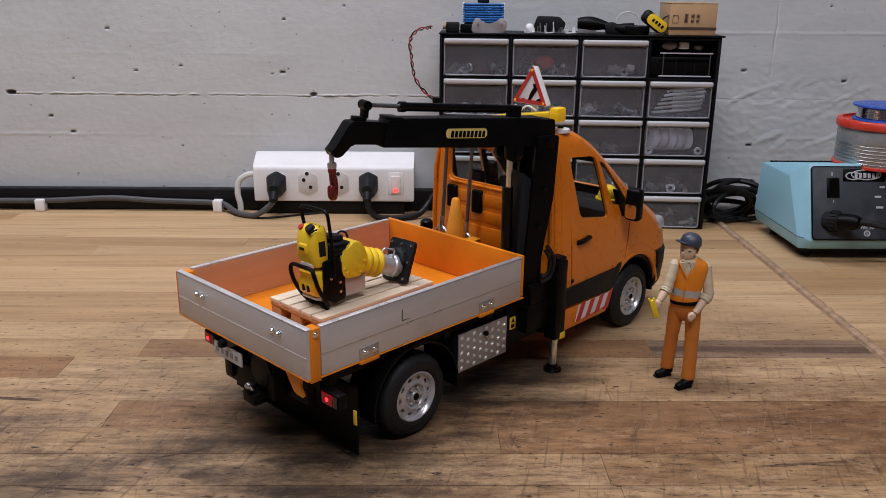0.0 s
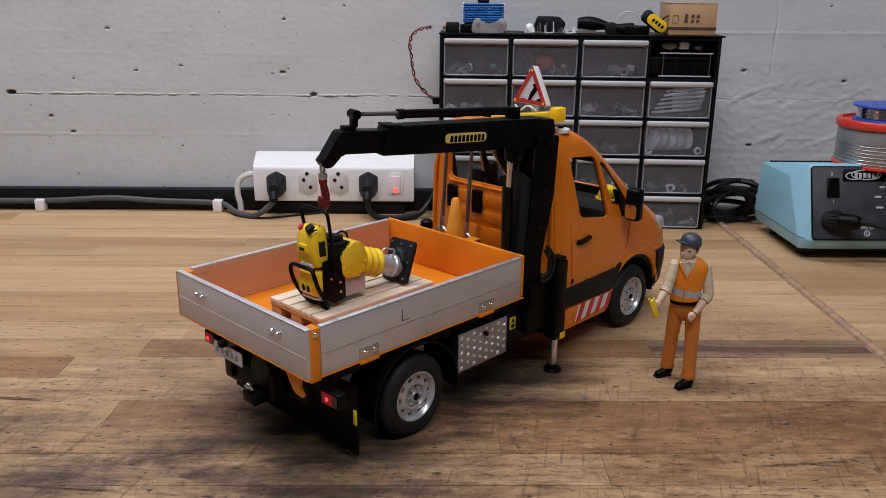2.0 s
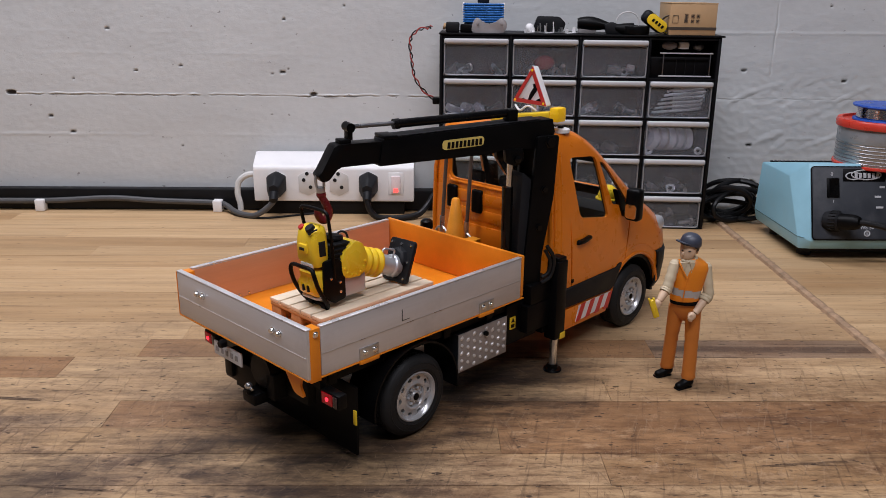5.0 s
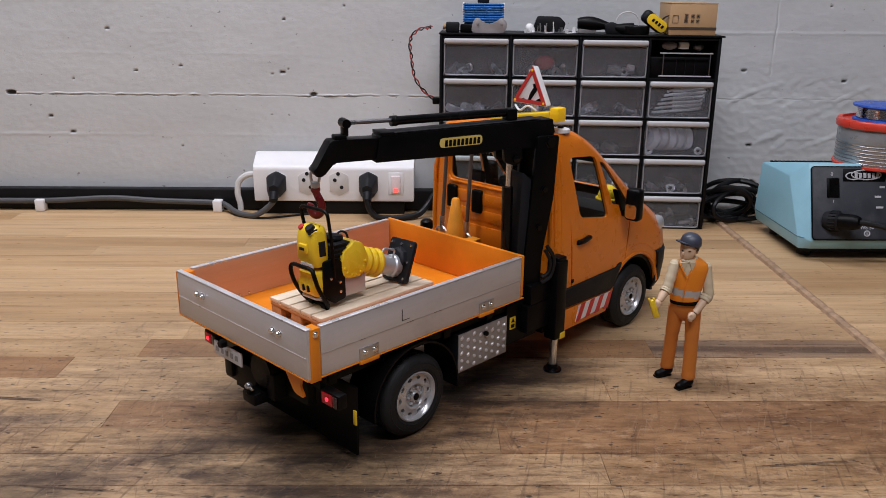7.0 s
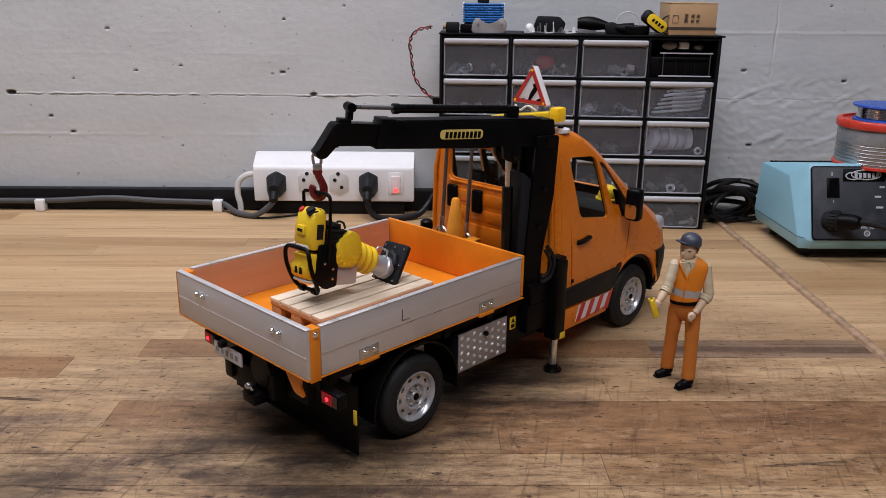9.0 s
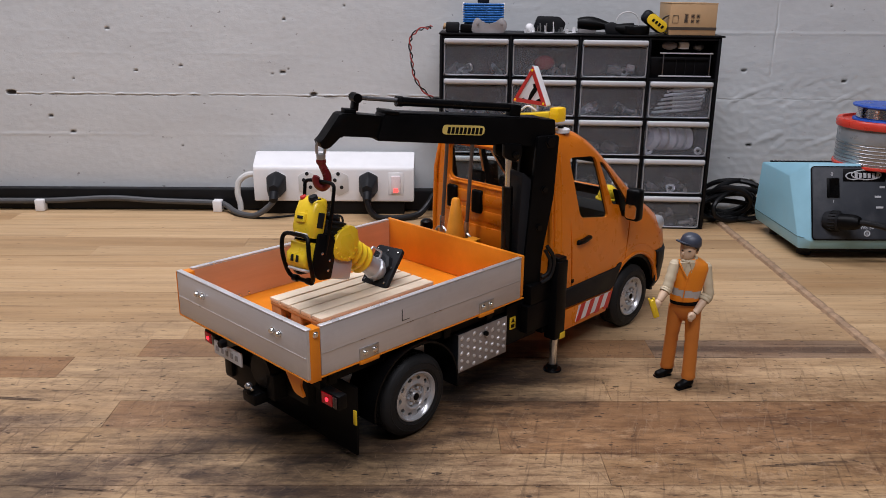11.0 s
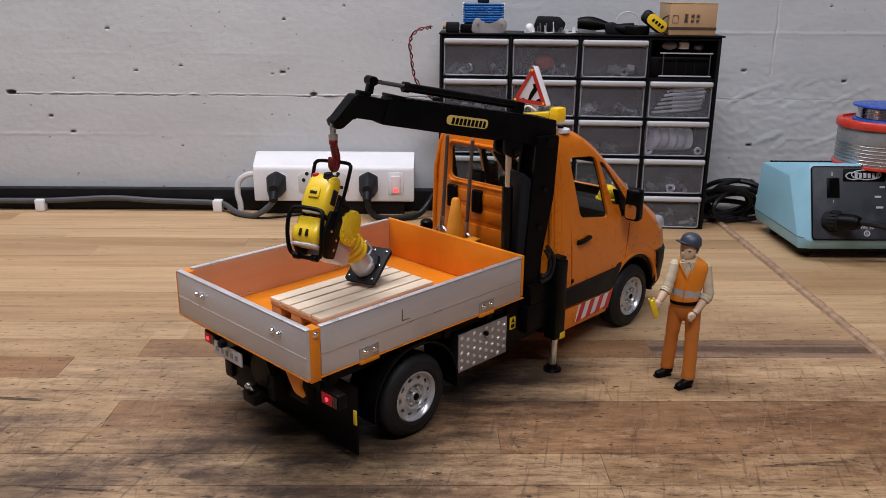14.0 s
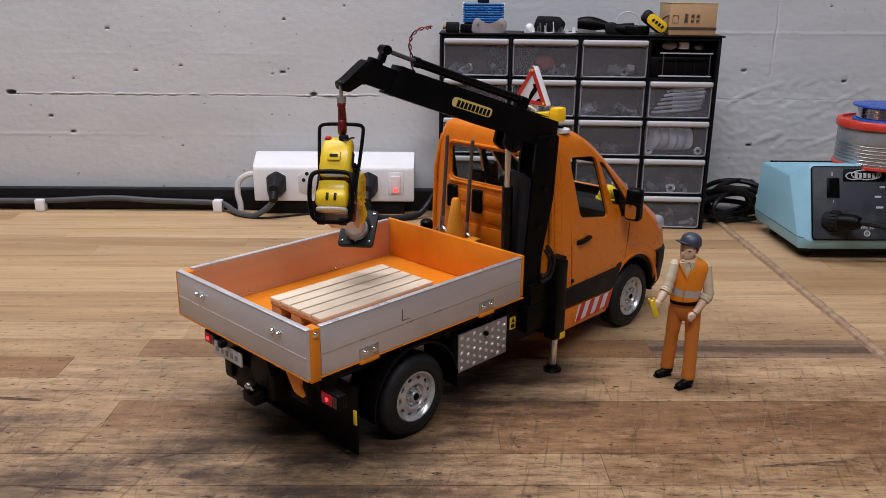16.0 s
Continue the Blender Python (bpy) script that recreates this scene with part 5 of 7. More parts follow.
def build_hook():
    hook = thing("crane_hook", pose(0, 0, 0), "dark red crane hook hanging from the boom tip", "crane hook")
    part("shackle", tube(B(), smooth_path([(-0.0022, 0, -0.0058), (-0.0024, 0, -0.001), (0, 0, 0.0022), (0.0024, 0, -0.001), (0.0022, 0, -0.0058)], 4), 0.0009, 8), "steel", hook, "grey steel shackle")
    part("swivel", lathe(B(), [(0.0026, -0.0060), (0.0028, -0.0070), (0.0026, -0.0092), (0.0016, -0.0098)], (0, 0, 0), (0, 0, 1), 14), "steel", hook)
    pts = smooth_path([(0, 0, -0.0090), (0.0004, 0, -0.0125), (0.0022, 0, -0.0165), (0.0034, 0, -0.0205), (0.0026, 0, -0.0245), (0.0002, 0, -0.0262), (-0.0024, 0, -0.0245), (-0.0034, 0, -0.0212), (-0.0026, 0, -0.0190)], 4)
    n = len(pts)
    part("hook_body", tube(B(), pts, [0.0020 + 0.0006 * math.sin(math.pi * i / n) - (0.0012 if i == n - 1 else 0) for i in range(n)], 12), "red", hook, "dark red cast hook")
    bm = B()
    ball(bm, (0, 0, -0.0105), (0.0030, 0.0026, 0.0028))
    part("hook_eye", bm, "red", hook)
    return hook


def build_sign():
    sign = thing("warning_sign", TRUCK_POSE @ pose(0, 0.0035, 0.0004), "triangular red-edged roadworks sign on yellow light bar over cab", "warning sign")
    u = 0.224
    tri = [(-0.0327, 0.2115), (-0.0150, 0.1850), (-0.0462, 0.1842)]
    part("sign_board", prism(B(), round_poly(tri, 0.0022), u, u + 0.0050, "yz", bev=0.0004), "white", sign)
    c = (sum(p[0] for p in tri) / 3, sum(p[1] for p in tri) / 3)
    inner = [(c[0] + (a - c[0]) * 0.66, c[1] + (b - c[1]) * 0.66) for a, b in tri]
    outer = [(c[0] + (a - c[0]) * 0.95, c[1] + (b - c[1]) * 0.95) for a, b in tri]
    bm = B()
    for i in range(3):
        j = (i + 1) % 3
        prism(bm, [outer[i], outer[j], inner[j], inner[i]], u - 0.0006, u - 0.0001, "yz")
    part("red_border", bm, "red_tape", sign, "red reflective border")
    bm = B()
    prism(bm, [(-0.0398, 0.1896), (-0.0424, 0.1868), (-0.0345, 0.1868)], u - 0.0005, u - 0.0001, "yz")
    part("black_mark", bm, "black", sign)
    part("black_mark", prism(B(), [(-0.0312, 0.1868), (-0.0292, 0.1868), (-0.0312, 0.1925), (-0.0340, 0.1962), (-0.0332, 0.1988), (-0.0356, 0.1990), (-0.0372, 0.1950), (-0.0345, 0.1915)], u - 0.0005, u - 0.0001, "yz"), "black", sign)
    part("black_mark", prism(B(), [(-0.0225, 0.1868), (-0.0282, 0.1868), (-0.0252, 0.1886)], u - 0.0005, u - 0.0001, "yz"), "black", sign)
    for a, b in outer:
        q = (c[0] + (a - c[0]) * 0.84, c[1] + (b - c[1]) * 0.84)
        part("amber_led", lathe(B(), [(0.0009, 0), (0.0009, 0.0006), (0, 0.0009)], (u - 0.0006, q[0], q[1]), (-1, 0, 0), 10), "yellow_lens", sign)
    part("sign_foot", tube(B(), [(u + 0.003, -0.0320, 0.1855), (u + 0.003, -0.0320, 0.1800)], 0.0018, 8), "white", sign)
    part("sign_cable", tube(B(), smooth_path([(u, -0.018, 0.1830), (u - 0.002, -0.0240, 0.1800), (u - 0.001, -0.030, 0.1835), (u + 0.001, -0.0360, 0.1805)], 5), 0.0008, 6), "white", sign)
    bar = thing("light_bar", TRUCK_POSE, "yellow warning light bar across the cab roof", "light bar")
    part("bar_body", prism(B(), [(0.0060, 0.1690), (0.0060, 0.1738), (-0.0470, 0.1822), (-0.0470, 0.1765)], u - 0.003, u + 0.009, "yz", bev=0.0008), "yellow", bar)
    part("lamp_pod", box(B(), u - 0.003, u + 0.007, -0.0540, -0.0466, 0.1752, 0.1850, 0.0014), "yellow_lens", bar, "amber lamp pod")
    for y in (-0.036, -0.008):
        part("bar_foot", box(B(), u - 0.001, u + 0.006, y - 0.003, y + 0.003, 0.1630, 0.1745, 0.0006), "black", bar)


def build_behind_headboard():
    """Tools and the cone stowed between bed and cab."""
    for y, z0, z1 in ((0.0382, 0.0700, 0.1560), (0.0128, 0.0700, 0.1558)):
        sh = thing("toy_shovel", TRUCK_POSE, "miniature long-handled tool clipped to the cab back", "shovel", "tools behind the cab")
        part("handle", tube(B(), [(0.2095, y + 0.004, z0 + 0.02), (0.2100, y, z1)], 0.0014, 10), "ash", sh, "dark brown round handle")
        part("handle_tip", tube(B(), [(0.2100, y, z1), (0.2100, y, z1 + 0.0012)], 0.0015, 10), "steel", sh)
        part("socket", tube(B(), [(0.2095, y + 0.0045, z0 + 0.008), (0.2095, y + 0.004, z0 + 0.0240)], 0.0020, 10), "steel", sh)
        bm = tube(B(), [(0.2090 + 0.0005 * math.cos(a), y + 0.0045 + 0.0062 * math.cos(a), z0 + 0.0100 + 0.0050 * math.sin(a)) for a in [2 * math.pi * i / 20 for i in range(20)]], 0.0011, 8, closed=True)
        part("blade_rim", bm, "steel", sh)
        cl = part("clip", box(B(), 0.2125, 0.2168, y - 0.0065, y + 0.0035, 0.1010, 0.1190, 0.0020, seg=3), "black", truck, "black tool clip")
    cone = thing("traffic_cone", TRUCK_POSE @ pose(0.1985, 0.0180, 0.0560), "small orange traffic cone stowed behind the bed", "traffic cone")
    part("cone_body", lathe(B(), [(0.0120, 0.0), (0.0115, 0.002), (0.0030, 0.0570), (0.0022, 0.0580), (0, 0.0580)], (0, 0, 0.0), (0, 0, 1), 24), "cone", cone)
    part("cone_base", box(B(), -0.012, 0.012, -0.0150, 0.0150, -0.0001, 0.0024, 0.0008), "cone", cone)
    part("cone_flap", box(B(), -0.0080, 0.0080, -0.0190, -0.0100, 0.0270, 0.0295, 0.0008), "cone", cone)
    part("stowage_tray", box(B(), 0.1830, 0.2140, -0.0020, 0.0560, 0.0520, 0.0558, 0.0006), "black", truck)
    part("black_knob", lathe(B(), [(0.0045, 0), (0.0050, 0.002), (0.0048, 0.006), (0.003, 0.0075), (0, 0.0078)], (0.2000, 0.0500, 0.0838), (0, 0, 1), 16), "black", truck)
    part("knob_post", tube(B(), [(0.2000, 0.0500, 0.0555), (0.2000, 0.0500, 0.0842)], 0.002, 8), "black", truck)


def build_pallet():
    pal = thing("pallet", TRUCK_POSE @ pose(0.0834, -0.0025, 0.0656), "small pale wooden pallet lying in the truck bed", "pallet")
    ln, wd = 0.0463, 0.0262
    for k in range(5):
        y = -wd + 0.0052 + k * 0.01055
        part("slat", box(B(), -ln, ln, y - 0.00445, y + 0.00445, 0.0098, 0.0122, 0.0003), "pallet", pal)
    for x in (-ln + 0.0045, 0, ln - 0.0045):
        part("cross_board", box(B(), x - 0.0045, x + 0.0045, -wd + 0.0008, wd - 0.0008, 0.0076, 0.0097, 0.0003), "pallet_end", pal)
        for y in (-wd + 0.0060, 0, wd - 0.0060):
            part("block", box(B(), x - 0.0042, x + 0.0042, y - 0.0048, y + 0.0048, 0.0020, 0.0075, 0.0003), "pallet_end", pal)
    for y in (-wd + 0.0060, 0, wd - 0.0060):
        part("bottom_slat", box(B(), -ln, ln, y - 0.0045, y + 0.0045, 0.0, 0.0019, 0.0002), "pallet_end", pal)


build_cab()
build_cab_details()
build_bed()
build_chassis()
build_crane()
BOOM, EXT, ROD = build_boom()
LIFT = build_lift_rod()
HOOK = build_hook()
build_sign()
build_behind_headboard()
build_pallet()

# ---- the rammer ----


def build_rammer():
    ram = thing("toy_rammer", pose(0, 0, 0), "yellow and black miniature trench rammer with grey foot", "rammer")
    k = Matrix(((0.928, 0, -0.373, 0), (0, 1, 0, 0), (0.373, 0, 0.928, 0), (0, 0, 0, 1)))
    # carrying handle
    pts = [(0.0045, 0.0098, -0.0420), (0.0030, 0.0118, -0.0240), (0.0006, 0.0131, -0.0050), (0.0001, 0.0124, -0.0012), (0, 0.0090, 0.0), (0, 0, 0.0002), (0, -0.0090, 0.0), (0.0001, -0.0124, -0.0012), (0.0006, -0.0131, -0.0050), (0.0030, -0.0118, -0.0240), (0.0045, -0.0098, -0.0420)]
    part("carry_handle", tube(B(), smooth_path(pts, 4), 0.0011, 10, m=k), "black", ram, "black tubular carry handle")
    # tank
    bm = B()
    v, f = [], []
    rows = ((-0.0092, 0.0062, -0.0030, 0.0015), (-0.0102, 0.0078, -0.0054, 0.0025), (-0.0130, 0.0086, -0.0074, 0.0030), (-0.0200, 0.0090, -0.0086, 0.0032), (-0.0290, 0.0092, -0.0086, 0.0030), (-0.0335, 0.0082, -0.0070, 0.0025))
    for z, hw, x0, x1 in rows:
        v += [(x, y, z) for x, y in rrect(x0, x1, -hw, hw, 0.0028, 3)]
    n = len(v) // len(rows)
    f = [(i * n + j, i * n + (j + 1) % n, (i + 1) * n + (j + 1) % n, (i + 1) * n + j) for i in range(len(rows) - 1) for j in range(n)] + [tuple(range(n)), tuple((len(rows) - 1) * n + j for j in range(n))]
    put(bm, v, f, m=k)
    tank = part("fuel_tank", bm, "yellow", ram, "yellow moulded fuel tank", 50)
    part("red_knob", lathe(B(), [(0.0020, 0), (0.0022, 0.001), (0.0018, 0.0022), (0, 0.0024)], k @ Vector((-0.0048, 0.0055, -0.0118)), k.to_3x3() @ Vector((-0.6, 0, 0.8)), 12), "red_knob", tank, "red stop knob")
    part("filler_cap", lathe(B(), [(0.0028, -0.001), (0.0030, 0.0012), (0.0026, 0.0030), (0, 0.0032)], k @ Vector((-0.0050, -0.0036, -0.0116)), k.to_3x3() @ Vector((-0.55, 0, 0.83)), 16), "dark", tank, "black fuel filler cap")
    part("cap_strap", tube(B(), smooth_path([(-0.0075, -0.0036, -0.0120), (-0.0085, -0.0062, -0.0130), (-0.0078, -0.0085, -0.0110), (-0.0050, -0.0095, -0.0100)], 4), 0.0005, 6, m=k), "dark", tank)
    bm = B()
    box(bm, -0.0100, -0.0078, -0.0036, 0.0040, -0.0252, -0.0195, 0.0006, m=k)
    part("tank_badge", bm, "yellow", tank)
    part("badge_slot", box(B(), -0.0104, -0.0098, -0.0022, 0.0026, -0.0232, -0.0215, 0.0002, m=k), "dark", tank)
    part("side_sticker", box(B(), -0.0045, 0.0000, -0.0095, -0.0086, -0.0270, -0.0180, 0.0001, m=k), "dark", tank, "dark side sticker")
    part("grey_label", box(B(), -0.0086, -0.0070, -0.0060, 0.0050, -0.0345, -0.0312, 0.0003, m=k), "socket", ram, "grey printed label")
    # air filter cover
    bm = B()
    v = []
    rows = ((-0.0362, 0.0072, -0.0068, 0.0010), (-0.0372, 0.0084, -0.0088, 0.0015), (-0.0410, 0.0086, -0.0080, 0.0020), (-0.0440, 0.0094, -0.0098, 0.0020), (-0.0500, 0.0092, -0.0088, 0.0020), (-0.0532, 0.0074, -0.0052, 0.0015))
    for z, hw, x0, x1 in rows:
        v += [(x, y, z) for x, y in rrect(x0, x1, -hw, hw, 0.0026, 3)]
    n = len(v) // len(rows)
    put(bm, v, [(i * n + j, i * n + (j + 1) % n, (i + 1) * n + (j + 1) % n, (i + 1) * n + j) for i in range(len(rows) - 1) for j in range(n)] + [tuple(range(n)), tuple((len(rows) - 1) * n + j for j in range(n))], m=k)
    cov = part("filter_cover", bm, "yellow", ram, "yellow air filter cover", 50)
    for y in (0.0018, -0.0028):
        part("vent", box(B(), -0.0105, -0.0088, y - 0.0007, y + 0.0007, -0.0485, -0.0445, 0.0002, m=k), "dark", cov)
    part("cover_trim", tube(B(), [Vector((x - 0.0003, y, -0.0528)) for x, y in rrect(-0.0066, 0.0010, -0.0084, 0.0084, 0.003, 4)], 0.0010, 6, closed=True, m=k), "socket", cov)
    # front guard loop and grips
    pts = [(-0.0110, 0.0092, -0.0332), (-0.0118, 0.0, -0.0326), (-0.0110, -0.0092, -0.0332), (-0.0112, -0.0118, -0.0365), (-0.0090, -0.0124, -0.0450), (-0.0040, -0.0118, -0.0545), (-0.0010, -0.0090, -0.0585), (0.0, 0, -0.0592), (-0.0010, 0.0090, -0.0585), (-0.0040, 0.0118, -0.0545), (-0.0090, 0.0124, -0.0450), (-0.0112, 0.0118, -0.0365)]
    guard = part("guard_frame", tube(B(), smooth_path(pts, 4, True), 0.0013, 10, closed=True, m=k), "black", ram, "black tubular guard frame")
    for y in (0.0064, -0.0064):
        part("grip", tube(B(), [(-0.0008, y - 0.0020, -0.0590), (-0.0008, y + 0.0020, -0.0590)], 0.0021, 10, m=k), "black", guard)
    # side plates
    for s in (-1, 1):
        bm = prism(B(), round_poly([(-0.0030, -0.0300), (0.0080, -0.0300), (0.0120, -0.0360), (0.0120, -0.0560), (0.0030, -0.0575), (-0.0040, -0.0520)], 0.0020), *sorted((s * 0.0088, s * 0.0106)), m=k, bev=0.0004)
        pl = part("side_plate", bm, "black", ram)
        for x, z in ((0.0080, -0.0450), (0.0080, -0.0510), (0.0015, -0.0415)):
            part("bolt", lathe(B(), [(0.0009, 0), (0.0009, 0.0006), (0, 0.0008)], k @ Vector((x, s * 0.0106, z)), (0, s, 0), 8), "chrome", pl)
    # engine with fins
    bm = B()
    box(bm, 0.0035, 0.0180, -0.0085, 0.0085, -0.0400, -0.0215, 0.0012, m=k)
    for i in range(5):
        z = -0.0220 - 0.0030 * i
        box(bm, 0.0040, 0.0180, -0.0096, 0.0096, z - 0.0010, z, 0.0003, m=k)
    lathe(bm, [(0.0062, 0), (0.0066, 0.001), (0.0060, 0.0030), (0.0030, 0.0036), (0, 0.0036)], k @ Vector((0.0120, 0, -0.0212)), k.to_3x3() @ Vector((0.2, 0, 1)), 18)
    part("engine", bm, "dark", ram, "dark finned engine block")
    bm = prism(B(), round_poly([(0.0102, -0.0300), (0.0165, -0.0238), (0.0235, -0.0222), (0.0285, -0.0275), (0.0292, -0.0390), (0.0255, -0.0448), (0.0118, -0.0440), (0.0098, -0.0390)], 0.0030), -0.0112, 0.0090, m=k, bev=0.0010)
    cover = part("engine_cover", bm, "yellow", ram, "yellow engine cover with rim of studs")
    for i in range(7):
        a = radians(200 + 25 * i)
        part("stud", lathe(B(), [(0.0008, 0), (0.0008, 0.0007), (0, 0.0009)], k @ Vector((0.0195 + 0.0082 * math.cos(a), -0.0112, -0.0345 + 0.0085 * math.sin(a))), (0, -1, 0), 8), "yellow", cover)
    part("exhaust_pipe", tube(B(), smooth_path([(0.0170, 0.003, -0.0225), (0.0190, 0.002, -0.0185), (0.0220, 0.0, -0.0190), (0.0230, -0.001, -0.0225)], 4), 0.0007, 6, m=k), "dark", ram)
    part("crankcase", box(B(), 0.0090, 0.0290, -0.0092, 0.0085, -0.0562, -0.0435, 0.0016, m=k), "silver", ram, "light grey crankcase")
    part("case_strip", box(B(), 0.0088, 0.0112, -0.0097, -0.0090, -0.0566, -0.0425, 0.0003, m=k), "white", ram)
    # bellows along the leg axis
    ax = Vector((0.938, 0, -0.346))
    o = Vector((0.0262, -0.0004, -0.0372))
    prof = [(0.0070, 0)]
    for i in range(4):
        h = 0.0010 + 0.0050 * i
        prof += [(0.0078, h), (0.0093, h + 0.0012), (0.0093, h + 0.0029), (0.0078, h + 0.0041)]
    prof += [(0.0062, 0.0212)]
    part("bellows", lathe(B(), prof, k @ o, k.to_3x3() @ ax, 28), "bellows", ram, "ribbed yellow rubber bellows", 60)
    part("leg_tube", lathe(B(), [(0.0062, 0.0206), (0.0064, 0.0216), (0.0064, 0.0310), (0.0074, 0.0320), (0.0074, 0.0360), (0.0060, 0.0380)], k @ o, k.to_3x3() @ ax, 28), "silver", ram, "silver leg tube")
    p0 = o + ax * 0.0195
    n = Vector((0.346, 0, 0.938))
    loop = [p0 + n * 0.0062 + Vector((0, -0.0035, 0)), p0 + n * 0.0100 + Vector((0, -0.0040, 0)) + ax * 0.0006, p0 + n * 0.0104 + ax * 0.0055 + Vector((0, -0.0038, 0)), p0 + n * 0.0102 + ax * 0.0095 + Vector((0, -0.0038, 0)), p0 + n * 0.0060 + ax * 0.0100 + Vector((0, -0.0035, 0))]
    part("leg_loop", tube(B(), smooth_path(loop, 4), 0.0007, 8, m=k), "silver", ram)
    # foot plate, square to the local x axis
    bm = prism(B(), rrect(-0.0116, 0.0116, -0.0336, -0.0054, 0.0024, 4), 0.0762, 0.0792, "yz", bev=0.0006)
    foot = part("foot_plate", bm, "dark", ram, "black foot plate with bright bolts")
    part("foot_boss", lathe(B(), [(0.0092, 0.0), (0.0085, 0.0030), (0.0068, 0.0042)], (0.0764, 0, -0.0195), (-1, 0, 0), 8), "dark", foot)
    for y in (-0.0090, 0.0, 0.0090):
        for z in (-0.0085, -0.0195, -0.0305):
            if y or z != -0.0195:
                part("bolt", lathe(B(), [(0.0009, 0), (0.0009, 0.0007), (0, 0.0009)], (0.0762, y, z), (-1, 0, 0), 8), "chrome", foot)
    return ram


RAM = build_rammer()


# ---- the toy figure ----


def loft(bm, rows, mi, n=20, turn=0.0):
    """A soft body of oval sections: centre x, y, height, half width, half depth, each turned by the same angle."""
    v = []
    ct, sn = math.cos(radians(turn)), math.sin(radians(turn))
    for cx, cy, z, a, b in rows:
        for j in range(n):
            p, q = a * math.cos(2 * math.pi * j / n), b * math.sin(2 * math.pi * j / n)
            v.append((cx + p * ct - q * sn, cy + p * sn + q * ct, z))
    f = [(i * n + j, i * n + (j + 1) % n, (i + 1) * n + (j + 1) % n, (i + 1) * n + j) for i in range(len(rows) - 1) for j in range(n)]
    return put(bm, v, f + [tuple(range(n)), tuple((len(rows) - 1) * n + j for j in range(n))], mi)


def build_figure():
    bm = B()
    mats = ["trousers", "vest", "shirt", "skin", "cap_blue", "black", "hair", "band", "yellow"]
    TR, VE, SH, SK, CA, BL, HA, BA, YE = range(9)
    y = 0.5248
    # trouser legs with creases at knee and hem, then the shoes
    for hip, knee, ank, toe, heel in (((0.1700, y + 0.003, 0.0560), (0.1693, y + 0.006, 0.0330), (0.1690, y + 0.0095, 0.0065), (0.1607, y + 0.0060, 0.0024), (0.1712, y + 0.0105, 0.0026)),
                                      ((0.1798, y - 0.001, 0.0560), (0.1800, y - 0.004, 0.0320), (0.1792, y - 0.0075, 0.0062), (0.1700, y - 0.0130, 0.0024), (0.1806, y - 0.0075, 0.0026))):
        mid = smooth_path([hip, knee, ank], 10)
        k = len(mid)
        rows = []
        for i, p in enumerate(mid):
            s = i / (k - 1)
            crease = 0.00022 * math.sin(i * 2.4) * (math.exp(-((s - 0.5) / 0.12) ** 2) + math.exp(-((s - 0.97) / 0.08) ** 2) + 0.7 * math.exp(-(s / 0.10) ** 2))
            w = 0.0058 - 0.0012 * min(1, s / 0.55) + 0.0002 * max(0, s - 0.55) + crease
            rows.append((p.x, p.y, p.z, w, w * 0.93 + crease))
        rows.append((mid[-1].x, mid[-1].y, mid[-1].z - 0.0003, 0.0036, 0.0034))
        loft(bm, rows, TR, 18, 20)
        h, t = Vector(heel), Vector(toe)
        d = t - h
        tube(bm, smooth_path([h - d * 0.10 + Vector((0, 0, -0.0002)), h + d * 0.05 + Vector((0, 0, 0.0012)), h + d * 0.30 + Vector((0, 0, 0.0014)), h + d * 0.62 + Vector((0, 0, 0.0002)), t + d * -0.10 + Vector((0, 0, -0.0002)), t + d * 0.04 + Vector((0, 0, -0.0006))], 3),
             [0.0016, 0.0024, 0.0030, 0.0033, 0.0034, 0.0034, 0.0033, 0.0031, 0.0029, 0.0028, 0.0028, 0.0027, 0.0025, 0.0021, 0.0016, 0.0008], 14, BL)
        box(bm, -0.0066, 0.0064, -0.0027, 0.0027, 0.0, 0.0013, 0.0010, BL, Matrix.Translation(((h + t) / 2).to_tuple()[:2] + (0,)) @ Matrix.Rotation(math.atan2(d.y, d.x), 4, "Z"))
    # seat of the trousers, belt
    loft(bm, [(0.1749, y + 0.001, 0.0458, 0.0020, 0.0022), (0.1749, y + 0.001, 0.0492, 0.0070, 0.0046), (0.1749, y + 0.001, 0.0545, 0.0103, 0.0064), (0.1742, y + 0.001, 0.0590, 0.0094, 0.0064), (0.1736, y, 0.0606, 0.0088, 0.0061)], TR, 24, -8)
    loft(bm, [(0.1738, y, 0.0590, 0.0097, 0.0067), (0.1737, y, 0.0596, 0.0099, 0.0069), (0.1735, y, 0.0618, 0.0097, 0.0068), (0.1734, y, 0.0622, 0.0092, 0.0064)], BL, 24, -8)
    # vest, wider at the chest and sloping to the neck, with its reflective band
    key = [(0.0612, 0.0094, 0.0066), (0.0620, 0.0098, 0.0070), (0.0660, 0.0100, 0.0072), (0.0720, 0.0106, 0.0076), (0.0790, 0.0115, 0.0078), (0.0840, 0.0119, 0.0074), (0.0872, 0.0108, 0.0066), (0.0895, 0.0080, 0.0056), (0.0910, 0.0050, 0.0042)]
    rows = []
    for i in range(34):
        z = 0.0612 + 0.0298 * i / 33
        a, b = lerp_table(z, key)
        rows.append((0.1733 + 0.0026 * (z - 0.061) / 0.03, y, z - 0.0, a, b))
    vs, fs = loft(bm, rows, VE, 48, -8)
